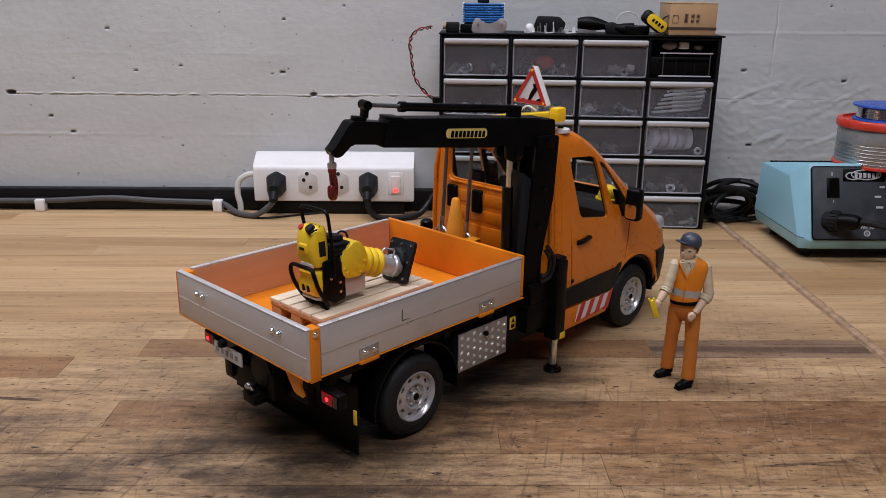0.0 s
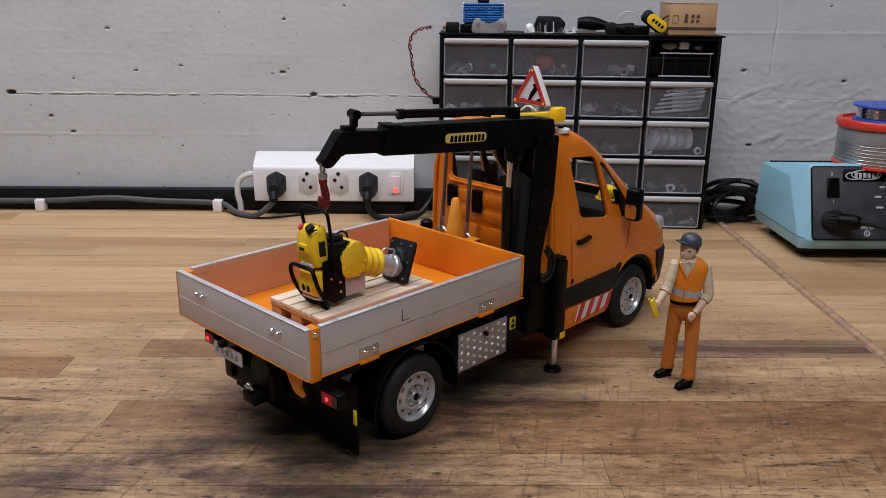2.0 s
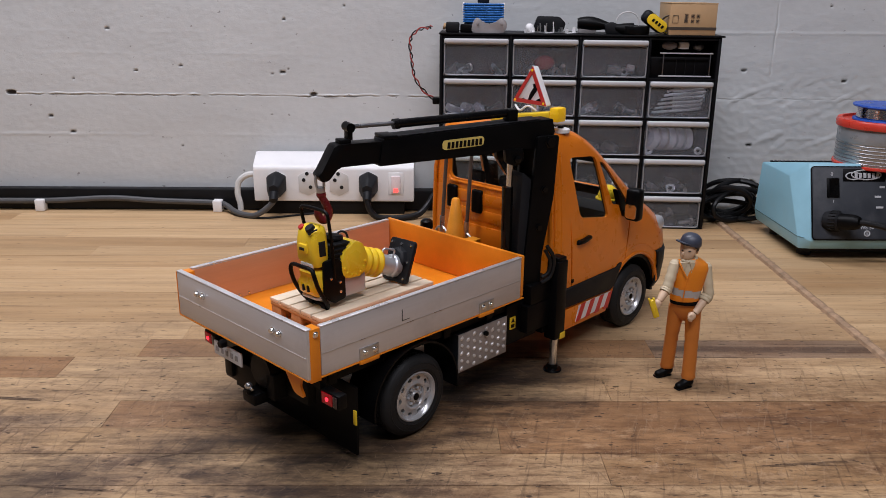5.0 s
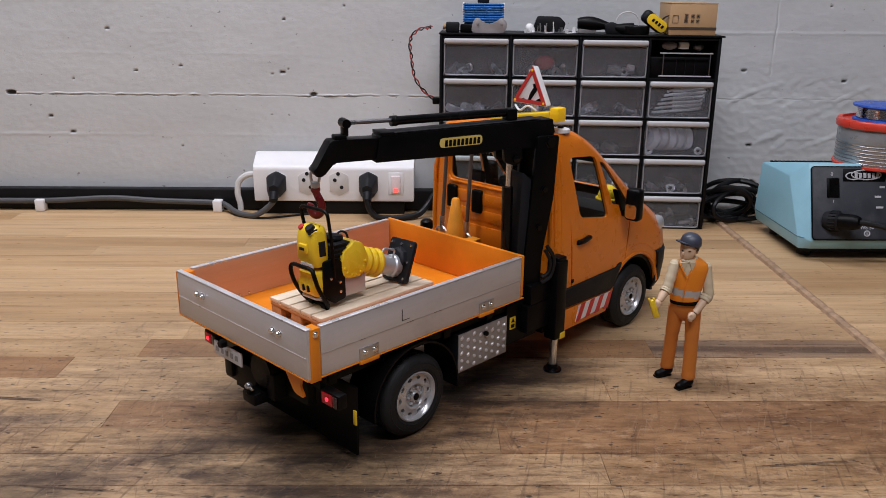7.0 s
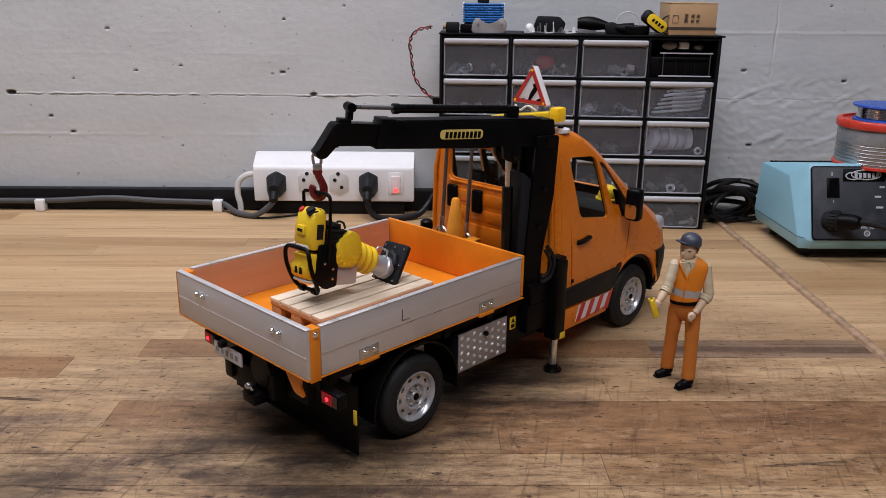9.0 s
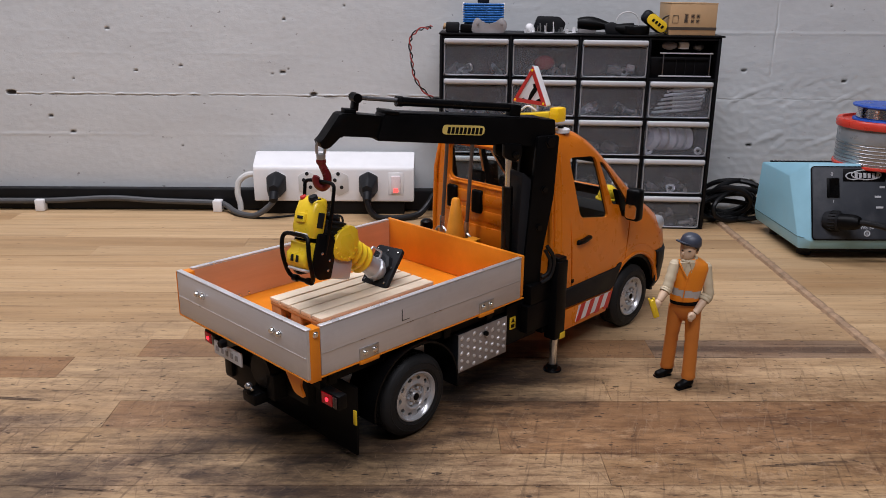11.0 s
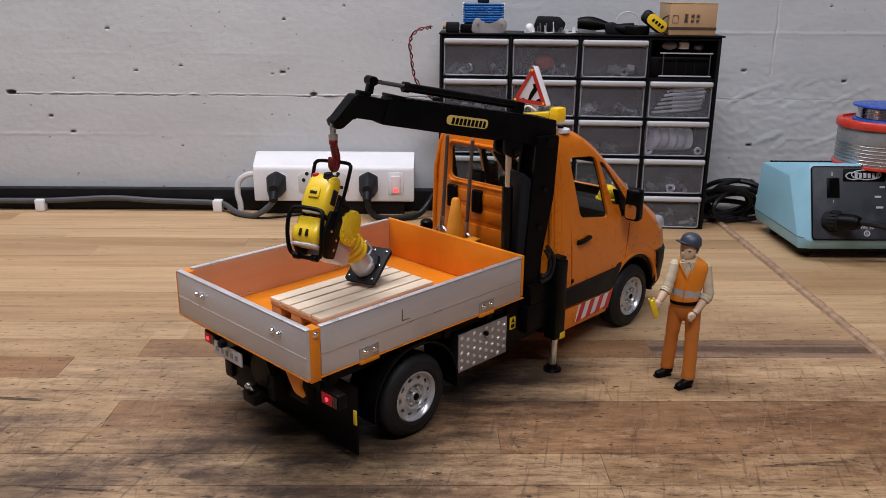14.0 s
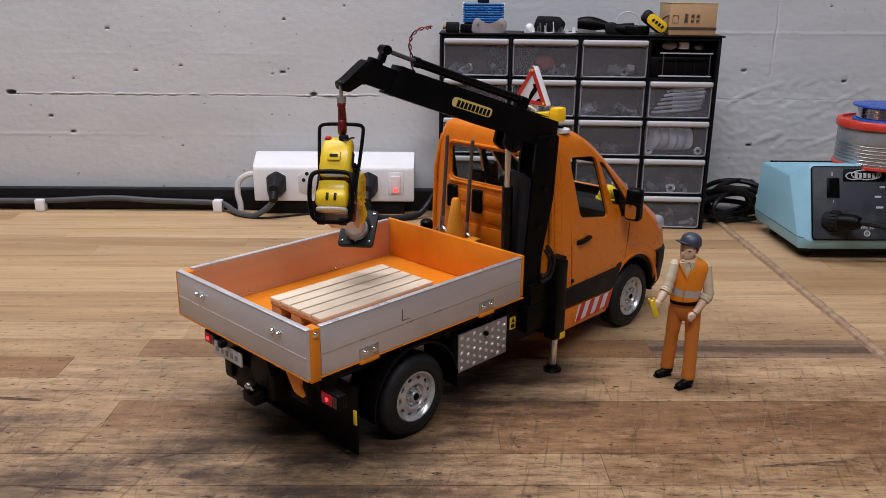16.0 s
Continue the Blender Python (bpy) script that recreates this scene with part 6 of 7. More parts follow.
    for fc in fs:
        c = fc.calc_center_median()
        if 0.0648 < c.z - 0.10 * (0.1735 - c.x) < 0.0700:
            fc.material_index = BA
        # open front: the shirt shows in a V below the neck
        if c.y < y - 0.001 and c.z > 0.0785 and abs(c.x - 0.1715 + 0.06 * (c.z - 0.0785)) < 0.46 * (c.z - 0.0780):
            fc.material_index = SH
    for sx in (-1, 1):
        tube(bm, smooth_path([(0.1710 + sx * 0.0050, y - 0.0040, 0.0898), (0.1710 + sx * 0.0030, y - 0.0066, 0.0850), (0.1714, y - 0.0077, 0.0785)], 4), 0.0006, 8, VE)
    tube(bm, smooth_path([(0.1714, y - 0.0077, 0.0785), (0.1706, y - 0.0077, 0.0720), (0.1700, y - 0.0072, 0.0622)], 4), 0.0004, 6, VE)
    # collar points
    tube(bm, [(0.1737 + 0.0046 * math.cos(a), y - 0.0004 + 0.0040 * math.sin(a), 0.0905 + 0.0012 * math.sin(a)) for a in [2 * math.pi * i / 18 for i in range(18)]], 0.0015, 8, SH, closed=True)
    for sx in (-1, 1):
        prism(bm, round_poly([(0.1716 + sx * 0.0006, 0.0902), (0.1716 + sx * 0.0046, 0.0896), (0.1716 + sx * 0.0028, 0.0838)], 0.0006), y - 0.0072, y - 0.0052, "xz", SH)
    # neck, head with a jaw, hair, peaked cap
    loft(bm, [(0.1738, y, 0.0880, 0.0036, 0.0036), (0.1734, y - 0.0002, 0.0935, 0.0033, 0.0034), (0.1732, y - 0.0002, 0.0960, 0.0030, 0.0030)], SK, 14)
    loft(bm, [(0.1712, y - 0.0016, 0.0902, 0.0016, 0.0018), (0.1714, y - 0.0014, 0.0910, 0.0030, 0.0032), (0.1720, y - 0.0010, 0.0928, 0.0045, 0.0045), (0.1725, y - 0.0006, 0.0950, 0.0053, 0.0052), (0.1729, y - 0.0003, 0.0980, 0.0057, 0.0055), (0.1731, y, 0.1010, 0.0056, 0.0055)], SK, 20, 25)
    ball(bm, (0.1678, y - 0.0046, 0.0952), (0.0008, 0.0009, 0.0013), SK)
    ball(bm, (0.1783, y - 0.0012, 0.0962), (0.0009, 0.0016, 0.0020), SK)
    loft(bm, [(0.1752, y + 0.0010, 0.0946, 0.0040, 0.0038), (0.1746, y + 0.0008, 0.0968, 0.0056, 0.0053), (0.1740, y + 0.0006, 0.1000, 0.0064, 0.0060), (0.1738, y + 0.0004, 0.1012, 0.0062, 0.0060)], HA, 18, 25)
    tilt = Matrix.Translation((0.1738, y, 0.1005)) @ Matrix.Rotation(radians(9), 4, Vector((-0.35, 0.94, 0)))
    prof = [(0.0069, -0.0004), (0.0071, 0.0004), (0.0070, 0.0026), (0.0062, 0.0050), (0.0047, 0.0067), (0.0026, 0.0077), (0.0006, 0.0080)]
    lathe(bm, prof, (0, 0, 0), (0, 0, 1), 22, CA, tilt)
    peak = tilt @ Matrix.Rotation(radians(202), 4, "Z") @ Matrix.Translation((0.0058, 0, 0.0010)) @ Matrix.Rotation(radians(-6), 4, "Y")
    prism(bm, [(0.0050 * math.cos(a), 0.0058 * math.sin(a)) for a in [2 * math.pi * i / 20 for i in range(20)]], -0.0004, 0.0004, "xy", CA, peak, 0.0002)
    # brows as plain dark marks
    for az in (-98, -150):
        ex, ey = math.cos(radians(az)), math.sin(radians(az))
        ball(bm, (0.1727 + 0.0054 * ex, y - 0.0005 + 0.0053 * ey, 0.0972), (0.0010, 0.0006, 0.0005), HA, n=8, k=5)
    # arms: sleeve with folds, rolled cuff, bare forearm, closed fist
    for sh, el, wr, hd in (((0.1642, y - 0.001, 0.0866), (0.1596, y - 0.005, 0.0716), (0.1535, y - 0.010, 0.0640), (0.1514, y - 0.011, 0.0612)), ((0.1864, y + 0.001, 0.0842), (0.1884, y - 0.003, 0.0660), (0.1786, y - 0.009, 0.0548), (0.1744, y - 0.011, 0.0520))):
        a, b, c, d = Vector(sh), Vector(el), Vector(wr), Vector(hd)
        way = smooth_path([a + Vector((0, 0, 0.0030)), a, a + (b - a) * 0.5, b, b + (c - b) * 0.22], 5)
        k = len(way)
        rad = [(0.0036 - 0.0016 * max(0, 1 - i / 4)) * (1 + 0.07 * math.sin(i * 1.9) * (i > 7)) for i in range(k)]
        tube(bm, way, rad, 14, SH)
        for j, (s0, s1, rr) in enumerate(((0.10, 0.24, 0.0041), (0.20, 0.36, 0.0039))):
            p, q = b + (c - b) * s0, b + (c - b) * s1
            tube(bm, [p, p + (q - p) * 0.2, p + (q - p) * 0.8, q], [rr * 0.9, rr, rr, rr * 0.88], 14, SH)
        tube(bm, smooth_path([b + (c - b) * 0.25, b + (c - b) * 0.6, c], 3), [0.0029, 0.0029, 0.0028, 0.0027, 0.0025, 0.0023, 0.0021], 12, SK)
        fist = c + (d - c) * 0.55
        ball(bm, fist, (0.0028, 0.0024, 0.0029), SK)
        ax = (d - c).normalized()
        side = ax.cross(Vector((0, 1, 0.2))).normalized()
        for q in range(4):
            e = fist + ax * (0.0014 - 0.0006 * abs(q - 1.5)) + side * (0.0011 * (q - 1.5)) + Vector((-0.0006, -0.0016, 0))
            tube(bm, smooth_path([e - ax * 0.0012, e + ax * 0.0010, e + ax * 0.0012 + Vector((0.0004, 0.0010, -0.0010))], 2), 0.0009, 8, SK)
    # yellow handset held in the fist
    hm = Matrix.Translation((0.1496, y - 0.0125, 0.0598)) @ Matrix.Rotation(radians(-20), 4, "Y")
    box(bm, -0.0020, 0.0020, -0.0012, 0.0012, -0.0070, 0.0062, 0.0006, YE, hm)
    box(bm, -0.0020, -0.0008, -0.0013, 0.0013, 0.0050, 0.0078, 0.0004, YE, hm)
    box(bm, 0.0010, 0.0022, -0.0013, 0.0013, 0.0048, 0.0072, 0.0004, YE, hm)
    ob = part("toy_figure", bm, mats, None, "", 50)
    tagged(ob, "plastic toy figure in orange vest and trousers, slate cap", "toy figure")


build_figure()

# ---- yellow hard hat inside the cab ----


def build_hat():
    hat = thing("hard_hat", TRUCK_POSE @ pose(0.3165, -0.0365, 0.1032), "tiny yellow hard hat on the dashboard", "hard hat")
    bm = B()
    ball(bm, (0, 0, 0.0008), (0.0088, 0.0080, 0.0105), n=18, k=8, top=math.pi / 2)
    part("shell", bm, "yellow", hat)
    part("brim", lathe(B(), [(0.0085, 0), (0.0100, 0.0002), (0.0098, 0.0010), (0.0080, 0.0014)], (0, 0, 0), (0, 0, 1), 20), "yellow", hat)


build_hat()

# ---- storage cabinet ----
CAB_POSE = pose(0.0144, 0.9289, 0, 0, 0, -3.71)
COLS = [(0.0, 0.0720), (0.0750, 0.1470), (0.1500, 0.2220), (0.2250, 0.2945)]
ROWS = [0.0400, 0.0825, 0.1250, 0.1680, 0.2110]


def build_cabinet():
    cab = thing("storage_cabinet", CAB_POSE, "black small-parts cabinet with frosted drawers against the wall", "storage cabinet")
    depth = 0.066
    part("back_board", box(B(), -0.004, 0.299, depth - 0.002, depth, 0.0, 0.2135), "cab_frame", cab)
    for x0, x1 in ((-0.0040, -0.0008), (0.0722, 0.0748), (0.1472, 0.1498), (0.2222, 0.2248), (0.2955, 0.2990)):
        part("upright", box(B(), x0, x1, 0.0, depth - 0.0021, 0.0, 0.2130, 0.0006), "cab_frame", cab)
    for c, (x0, x1) in enumerate(COLS):
        for z in [0.0] + ROWS:
            part("shelf", box(B(), x0 - 0.0007, x1 + 0.0007, 0.0006, depth - 0.0022, z - 0.0012 if z else 0.0, z + 0.0012, 0.0003), "cab_frame", cab)
    part("top_cover", box(B(), -0.0050, 0.3020, -0.0015, depth, 0.2131, 0.2150, 0.0008), "cab_frame", cab)
    rng = random.Random(5)
    first = None
    for c, (x0, x1) in enumerate(COLS):
        for r in range(5):
            z0 = 0.0014 if r == 0 else ROWS[r - 1] + 0.0014
            z1 = ROWS[r] - 0.0016
            if c == 3 and r == 4:
                bm = B()
                box(bm, x0 + 0.002, x1 - 0.002, 0.012, 0.050, z0, z0 + 0.022, 0.001)
                part("black_insert", bm, "cab_frame", cab)
                for zz in (0.1712, 0.1955):
                    part("insert_rail", box(B(), x0 + 0.010, x1 - 0.003, 0.002, 0.004, zz, zz + 0.0013, 0.0003), "lip", cab)
                for xx in (x0 + 0.0135, x1 - 0.0060):
                    part("insert_side", box(B(), xx, xx + 0.0010, 0.002, 0.0035, 0.1725, 0.1955, 0.0003), "rod", cab)
                for xx in (0.030, 0.040, 0.050):
                    part("insert_rib", box(B(), x0 + xx, x0 + xx + 0.0006, 0.0112, 0.0122, z0 + 0.002, z0 + 0.020), "dark", cab)
                bm = B()
                ball(bm, (x0 + 0.022, 0.016, 0.2035), (0.0085, 0.006, 0.0045))
                box(bm, x0 + 0.032, x0 + 0.042, 0.010, 0.022, 0.2000, 0.2075, 0.001, 1)
                ball(bm, (x0 + 0.054, 0.018, 0.2025), (0.0065, 0.006, 0.0045), 2)
                odd = part("drawer_contents", bm, ["taupe", "socket", "rod"])
                odd.matrix_basis = CAB_POSE
                tagged(odd, "grey odds and ends lying in an open black bin", "small parts", kind="stuff")
                continue
            w, h, dp = x1 - x0 - 0.0012, z1 - z0, 0.058
            bm = B()
            th = 0.0012
            box(bm, 0, w, 0, th, 0, h, 0.0004)
            box(bm, 0, th, th, dp, 0, h * 0.9)
            box(bm, w - th, w, th, dp, 0, h * 0.9)
            box(bm, th, w - th, th, dp, 0, th)
            dr = part("drawer", bm, "drawer", cab, "frosted plastic drawer with grey pull lip")
            dr.matrix_basis = pose(x0 + 0.0006, -0.0012, z0)
            part("pull_lip", box(B(), 0.0005, w - 0.0005, -0.0050, 0.0003, h - 0.0052, h, 0.0016, seg=3), "lip", dr)
            part("front_rim", tube(B(), [(a, -0.0003, b) for a, b in rrect(0.0012, w - 0.0012, 0.0012, h - 0.0058, 0.0030, 4)], 0.0006, 6, closed=True), "drawer_rim", dr)
            # what lies in it
            if c >= 1 or r >= 3:
                bm = B()
                pal = ["white", "white", "taupe", "socket", "steel"]
                if c == 3 and r == 2:
                    for i in range(5):
                        m = Matrix.Translation((0.008 + 0.0095 * i, 0.014 + 0.001 * i, 0.0180)) @ Matrix.Rotation(radians(14 - 4 * i), 4, "Y") @ Matrix.Rotation(radians(25), 4, "Z")
                        lathe(bm, [(0.0070, -0.0040), (0.0125, -0.0040), (0.0125, 0.0040), (0.0070, 0.0040)], (0, 0, 0), (1, 0, 0), 24, i % 2, m=m, ring=True)
                    for x in (0.006, 0.060):
                        lathe(bm, [(0.0022, -0.0015), (0.0042, -0.0015), (0.0042, 0.0015), (0.0022, 0.0015)], (x, 0.004, 0.0062), (0, 1, 0.1), 16, 0, ring=True)
                elif c == 3 and r == 3:
                    for i in range(6):
                        zz = 0.006 + 0.0045 * i
                        tube(bm, smooth_path([(0.006 + 0.003 * i, 0.004, zz), (0.030, 0.004 + 0.002 * (i % 2), zz + 0.002), (0.055 + 0.0012 * i, 0.004, zz + 0.0045), (0.056, 0.012, zz + 0.006), (0.030, 0.014, zz + 0.0035)], 4), 0.0014, 6, 1)
                else:
                    big = 3 + rng.randrange(5)
                    for i in range(big):
                        m = Matrix.Translation((rng.uniform(0.010, w - 0.012), rng.uniform(0.006, 0.030), 0.0035 + rng.random() * 0.005)) @ Euler((rng.uniform(-0.4, 0.4), rng.uniform(-0.7, 0.7), rng.uniform(0, 3))).to_matrix().to_4x4()
                        kind = rng.randrange(3)
                        mi = rng.randrange(5)
                        if kind == 0:
                            box(bm, -0.008, 0.008, -0.004, 0.004, -0.003, 0.004, 0.0006, mi, m)
                        elif kind == 1:
                            lathe(bm, [(0.0026, -0.007), (0.0026, 0.007), (0.0044, 0.007), (0.0044, 0.010)], (0, 0, 0), (1, 0, 0), 10, mi, m)
                        else:
                            lathe(bm, [(0.0024, -0.0012), (0.0050, -0.0012), (0.0050, 0.0012), (0.0024, 0.0012)], (0, 0, 0), (0, 0.8, 0.6), 14, mi, m, True)
                ct = part("drawer_contents", bm, pal, None)
                ct.matrix_basis = CAB_POSE @ pose(x0 + 0.0006, -0.0004, z0)
                tagged(ct, "loose small parts lying in a frosted drawer", "small parts", kind="stuff")
    bm = B()
    m = Matrix.Translation((0.1110, 0.012, 0.1850))
    ball(bm, (0, -0.004, -0.001), (0.011, 0.005, 0.008), m=m)
    red = part("red_knob_part", bm, "red_knob")
    red.matrix_basis = CAB_POSE
    tagged(red, "red plastic part seen through a frosted drawer", "small parts")


build_cabinet()


def on_top(x, y=0.012, z=0.2151):
    return CAB_POSE @ pose(x, y, z)


def build_top_clutter():
    # blue finned heat sink
    hs = thing("heat_sink", on_top(0.0430, 0.036), "blue anodised heat sink on the cabinet", "heat sink")
    part("base_block", box(B(), -0.0215, 0.0215, -0.008, 0.008, 0.0, 0.0100, 0.001), "dark", hs)
    for i in range(8):
        z = 0.0100 + 0.0026 * i
        part("fin", box(B(), -0.0225, 0.0225, -0.010, 0.010, z, z + 0.0019, 0.0005), "blue", hs)
    part("web", box(B(), -0.0205, 0.0205, -0.007, 0.007, 0.0101, 0.0300, 0.0006), "blue", hs)
    part("end_cap", box(B(), -0.0235, -0.0215, -0.009, 0.009, 0.0210, 0.0310, 0.0006), "white", hs)
    part("end_cap", box(B(), 0.0215, 0.0235, -0.009, 0.009, 0.0210, 0.0310, 0.0006), "white", hs)
    part("plug", box(B(), -0.007, 0.006, -0.005, 0.005, 0.0305, 0.0420, 0.0015), "dark", hs)
    # grey moulded saddle
    sd = thing("cable_saddle", on_top(0.0495, 0.008), "grey moulded plastic saddle on the cabinet", "plastic part")
    out = smooth_path([(-0.0175, 0.0, 0), (-0.0180, 0.010, 0), (-0.0130, 0.0155, 0), (-0.006, 0.0110, 0), (0.0, 0.0095, 0), (0.007, 0.0115, 0), (0.0140, 0.0155, 0), (0.0190, 0.0090, 0), (0.0150, 0.0, 0), (0.0, -0.0002, 0)], 4, True)
    part("saddle_body", prism(B(), [(p.x, max(0.0, p.y)) for p in out], -0.005, 0.005, "xz", bev=0.0008), "taupe", sd)
    for x in (-0.0125, 0.0135):
        part("boss", lathe(B(), [(0.0016, 0), (0.0016, 0.0008), (0, 0.001)], (x, -0.005, 0.0100), (0, -1, 0), 12), "taupe", sd)
    # black connectors and twisted wire
    cn = thing("connector", on_top(0.0150, 0.010), "black plug connectors with a red wire on cabinet", "connector")
    part("plug_body", box(B(), -0.0130, 0.0020, -0.005, 0.005, 0.0, 0.0110, 0.0020), "dark", cn)
    part("plug_body", box(B(), 0.0030, 0.0165, -0.004, 0.004, 0.0, 0.0090, 0.0015), "black", cn)
    part("plug_ring", tube(B(), [(-0.0130, 0, 0.0060), (-0.0155, 0, 0.0065)], 0.0035, 12), "card", cn)
    wr = thing("twisted_wire", pose(0, 0, 0), "red and black twisted wire hanging down the wall side", "wire")
    base = smooth_path([(0.0010, 0.940, 0.2205), (-0.0020, 0.938, 0.2195), (-0.0110, 0.936, 0.2180), (-0.0190, 0.935, 0.2120), (-0.0220, 0.935, 0.2030), (-0.0205, 0.935, 0.1900), (-0.0190, 0.935, 0.1780), (-0.0160, 0.935, 0.1650), (-0.0070, 0.936, 0.1520), (0.0040, 0.937, 0.1430)], 8)
    for q, (ph, mt) in enumerate(((0, "wire_red"), (math.pi, "cable_black"))):
        pts = [p + Vector((math.cos(i * 0.55 + ph), 0.6 * math.sin(i * 0.55 + ph), math.sin(i * 0.55 + ph))) * 0.0013 for i, p in enumerate(base)]
        part("strand", tube(B(), pts, 0.0008, 6), mt, wr)
    part("end_plug", box(B(), 0.0030, 0.0105, 0.933, 0.941, 0.1370, 0.1445, 0.0012), "black", wr)
    # silver clips and black scrap
    rng = random.Random(9)
    for i in range(8):
        x = 0.094 + 0.0075 * i + rng.uniform(-0.002, 0.002)
        cl = thing("metal_clip", on_top(x, rng.uniform(0.008, 0.022)) @ pose(0, 0, 0.0004, 0, rng.uniform(-4, 4), rng.uniform(-40, 40)), "bright bent metal clip on the cabinet", "clip", "loose clips")
        h = rng.uniform(0.005, 0.012)
        bm = prism(B(), [(-0.005, 0), (0.005, 0), (0.005, h), (0.0042, h), (0.0042, 0.0008), (-0.0042, 0.0008), (-0.0042, h * 0.7), (-0.005, h * 0.7)], -0.003, 0.003, "xz")
        part("bent_strip", bm, "steel" if i % 3 else "white", cl)
    blk = thing("plastic_clamp", on_top(0.1130, 0.030), "black plastic clamp among metal clips", "clamp")
    part("jaw", prism(B(), round_poly([(-0.016, 0.0), (0.018, 0.0), (0.021, 0.010), (0.014, 0.0170), (-0.010, 0.0175), (-0.013, 0.010)], 0.002), -0.005, 0.005, "xz", bev=0.0008), "dark", blk)
    ball_b = B()
    ball(ball_b, (-0.019, -0.01, 0.005), (0.0050, 0.0045, 0.0050))
    part("white_knob", ball_b, "white", blk)
    tl = thing("hand_tool", on_top(0.1720, 0.014), "black handled tool lying on the cabinet", "tool")
    part("tool_handle", tube(B(), smooth_path([(-0.0260, 0.006, 0.0105), (-0.010, 0.004, 0.0105), (0.006, 0.0, 0.0085), (0.018, -0.003, 0.0060), (0.0330, -0.004, 0.0045)], 4), [0.0055 + 0.002 * math.sin(i * 0.5) for i in range(17)], 12), "black", tl)
    part("tool_jaw", prism(B(), round_poly([(0.004, 0.0), (0.030, 0.0), (0.034, 0.004), (0.010, 0.0130), (0.002, 0.010)], 0.002), -0.006, -0.001, "xz", bev=0.0006), "dark", tl)
    part("tool_sleeve", box(B(), -0.0250, -0.006, 0.001, 0.010, 0.0, 0.0050, 0.001), "taupe", tl)
    # tape coil and yellow lamp
    tp = thing("tape_roll", on_top(0.2080, 0.014), "flat black tape roll on the cabinet", "tape")
    part("roll", lathe(B(), [(0.006, 0), (0.0150, 0), (0.0155, 0.001), (0.0155, 0.008), (0.0150, 0.009), (0.006, 0.009)], (0, 0, 0), (0, 0, 1), 28, ring=True), "black", tp)
    part("clear_ring", tube(B(), [(-0.008 + 0.0125 * math.cos(a), 0.004, 0.0118 + 0.0115 * math.sin(a)) for a in [2 * math.pi * i / 24 for i in range(24)]], 0.0007, 6, closed=True), "socket", tp)
    yl = thing("tape_measure", on_top(0.2230, 0.012, 0.2240) @ pose(0, 0, 0, 0, 36, 0), "yellow and black pocket tape measure tilted on a roll", "tape measure")
    part("case", box(B(), -0.0140, 0.0140, -0.006, 0.006, -0.0010, 0.0130, 0.0045, seg=3), "dark", yl)
    part("yellow_face", prism(B(), rrect(-0.0085, 0.0150, 0.0005, 0.0125, 0.005), -0.0072, -0.0058, "xz", bev=0.0004), "yellow", yl)
    for x in (-0.003, 0.001, 0.005, 0.009):
        part("print_bar", box(B(), x, x + 0.0024, -0.0075, -0.0071, 0.0048, 0.0082), "black", yl)
    cc = thing("coiled_cable", on_top(0.2440, 0.010), "small coil of yellow and black cord on the cabinet", "cord")
    for i in range(4):
        part("turn", tube(B(), [(0.004 * i / 3 - 0.002 + (0.0085 + 0.0008 * i) * math.cos(a), 0.002 * i - 0.003, 0.0105 + 0.0095 * math.sin(a)) for a in [2 * math.pi * k / 22 for k in range(22)]], 0.0007, 6, closed=True), "yellow" if i % 2 else "cable_black", cc)
    # cardboard box
    bx = thing("cardboard_box", on_top(0.2660, 0.030, 0.2152), "small brown cardboard box with dark printed band", "cardboard box")
    part("carton", box(B(), -0.0240, 0.0250, -0.030, 0.030, 0.0, 0.0325, 0.0006), "card", bx)
    part("flap", box(B(), -0.0243, 0.0004, -0.0302, 0.0302, 0.0326, 0.0333, 0.0002), "card", bx)
    part("flap", box(B(), 0.0010, 0.0253, -0.0302, 0.0302, 0.0326, 0.0333, 0.0002), "card", bx)
    part("printed_band", box(B(), -0.0242, 0.0252, -0.0304, 0.0304, 0.0055, 0.0085), "card_ink", bx)
    for x, z, w, h in ((-0.0215, 0.0125, 0.006, 0.008), (-0.0090, 0.0130, 0.0035, 0.009), (-0.0020, 0.0180, 0.0035, 0.0035), (-0.0020, 0.0130, 0.0030, 0.0030), (0.0035, 0.0180, 0.0035, 0.0035), (0.0035, 0.0130, 0.0030, 0.0030)):
        b = B()
        for (a0, a1, c0, c1) in ((x, x + w, z, z + 0.0004), (x, x + w, z + h - 0.0004, z + h), (x, x + 0.0004, z, z + h), (x + w - 0.0004, x + w, z, z + h)):
            box(b, a0, a1, -0.0303, -0.0300, c0, c1)
        if w < 0.004:
            box(b, x + 0.0008, x + w - 0.0008, -0.0303, -0.0300, z + 0.0008, z + h - 0.0008)
        part("printed_mark", b, "card_ink", bx)


build_top_clutter()

# ---- power strip, trunking and cables at the wall foot ----


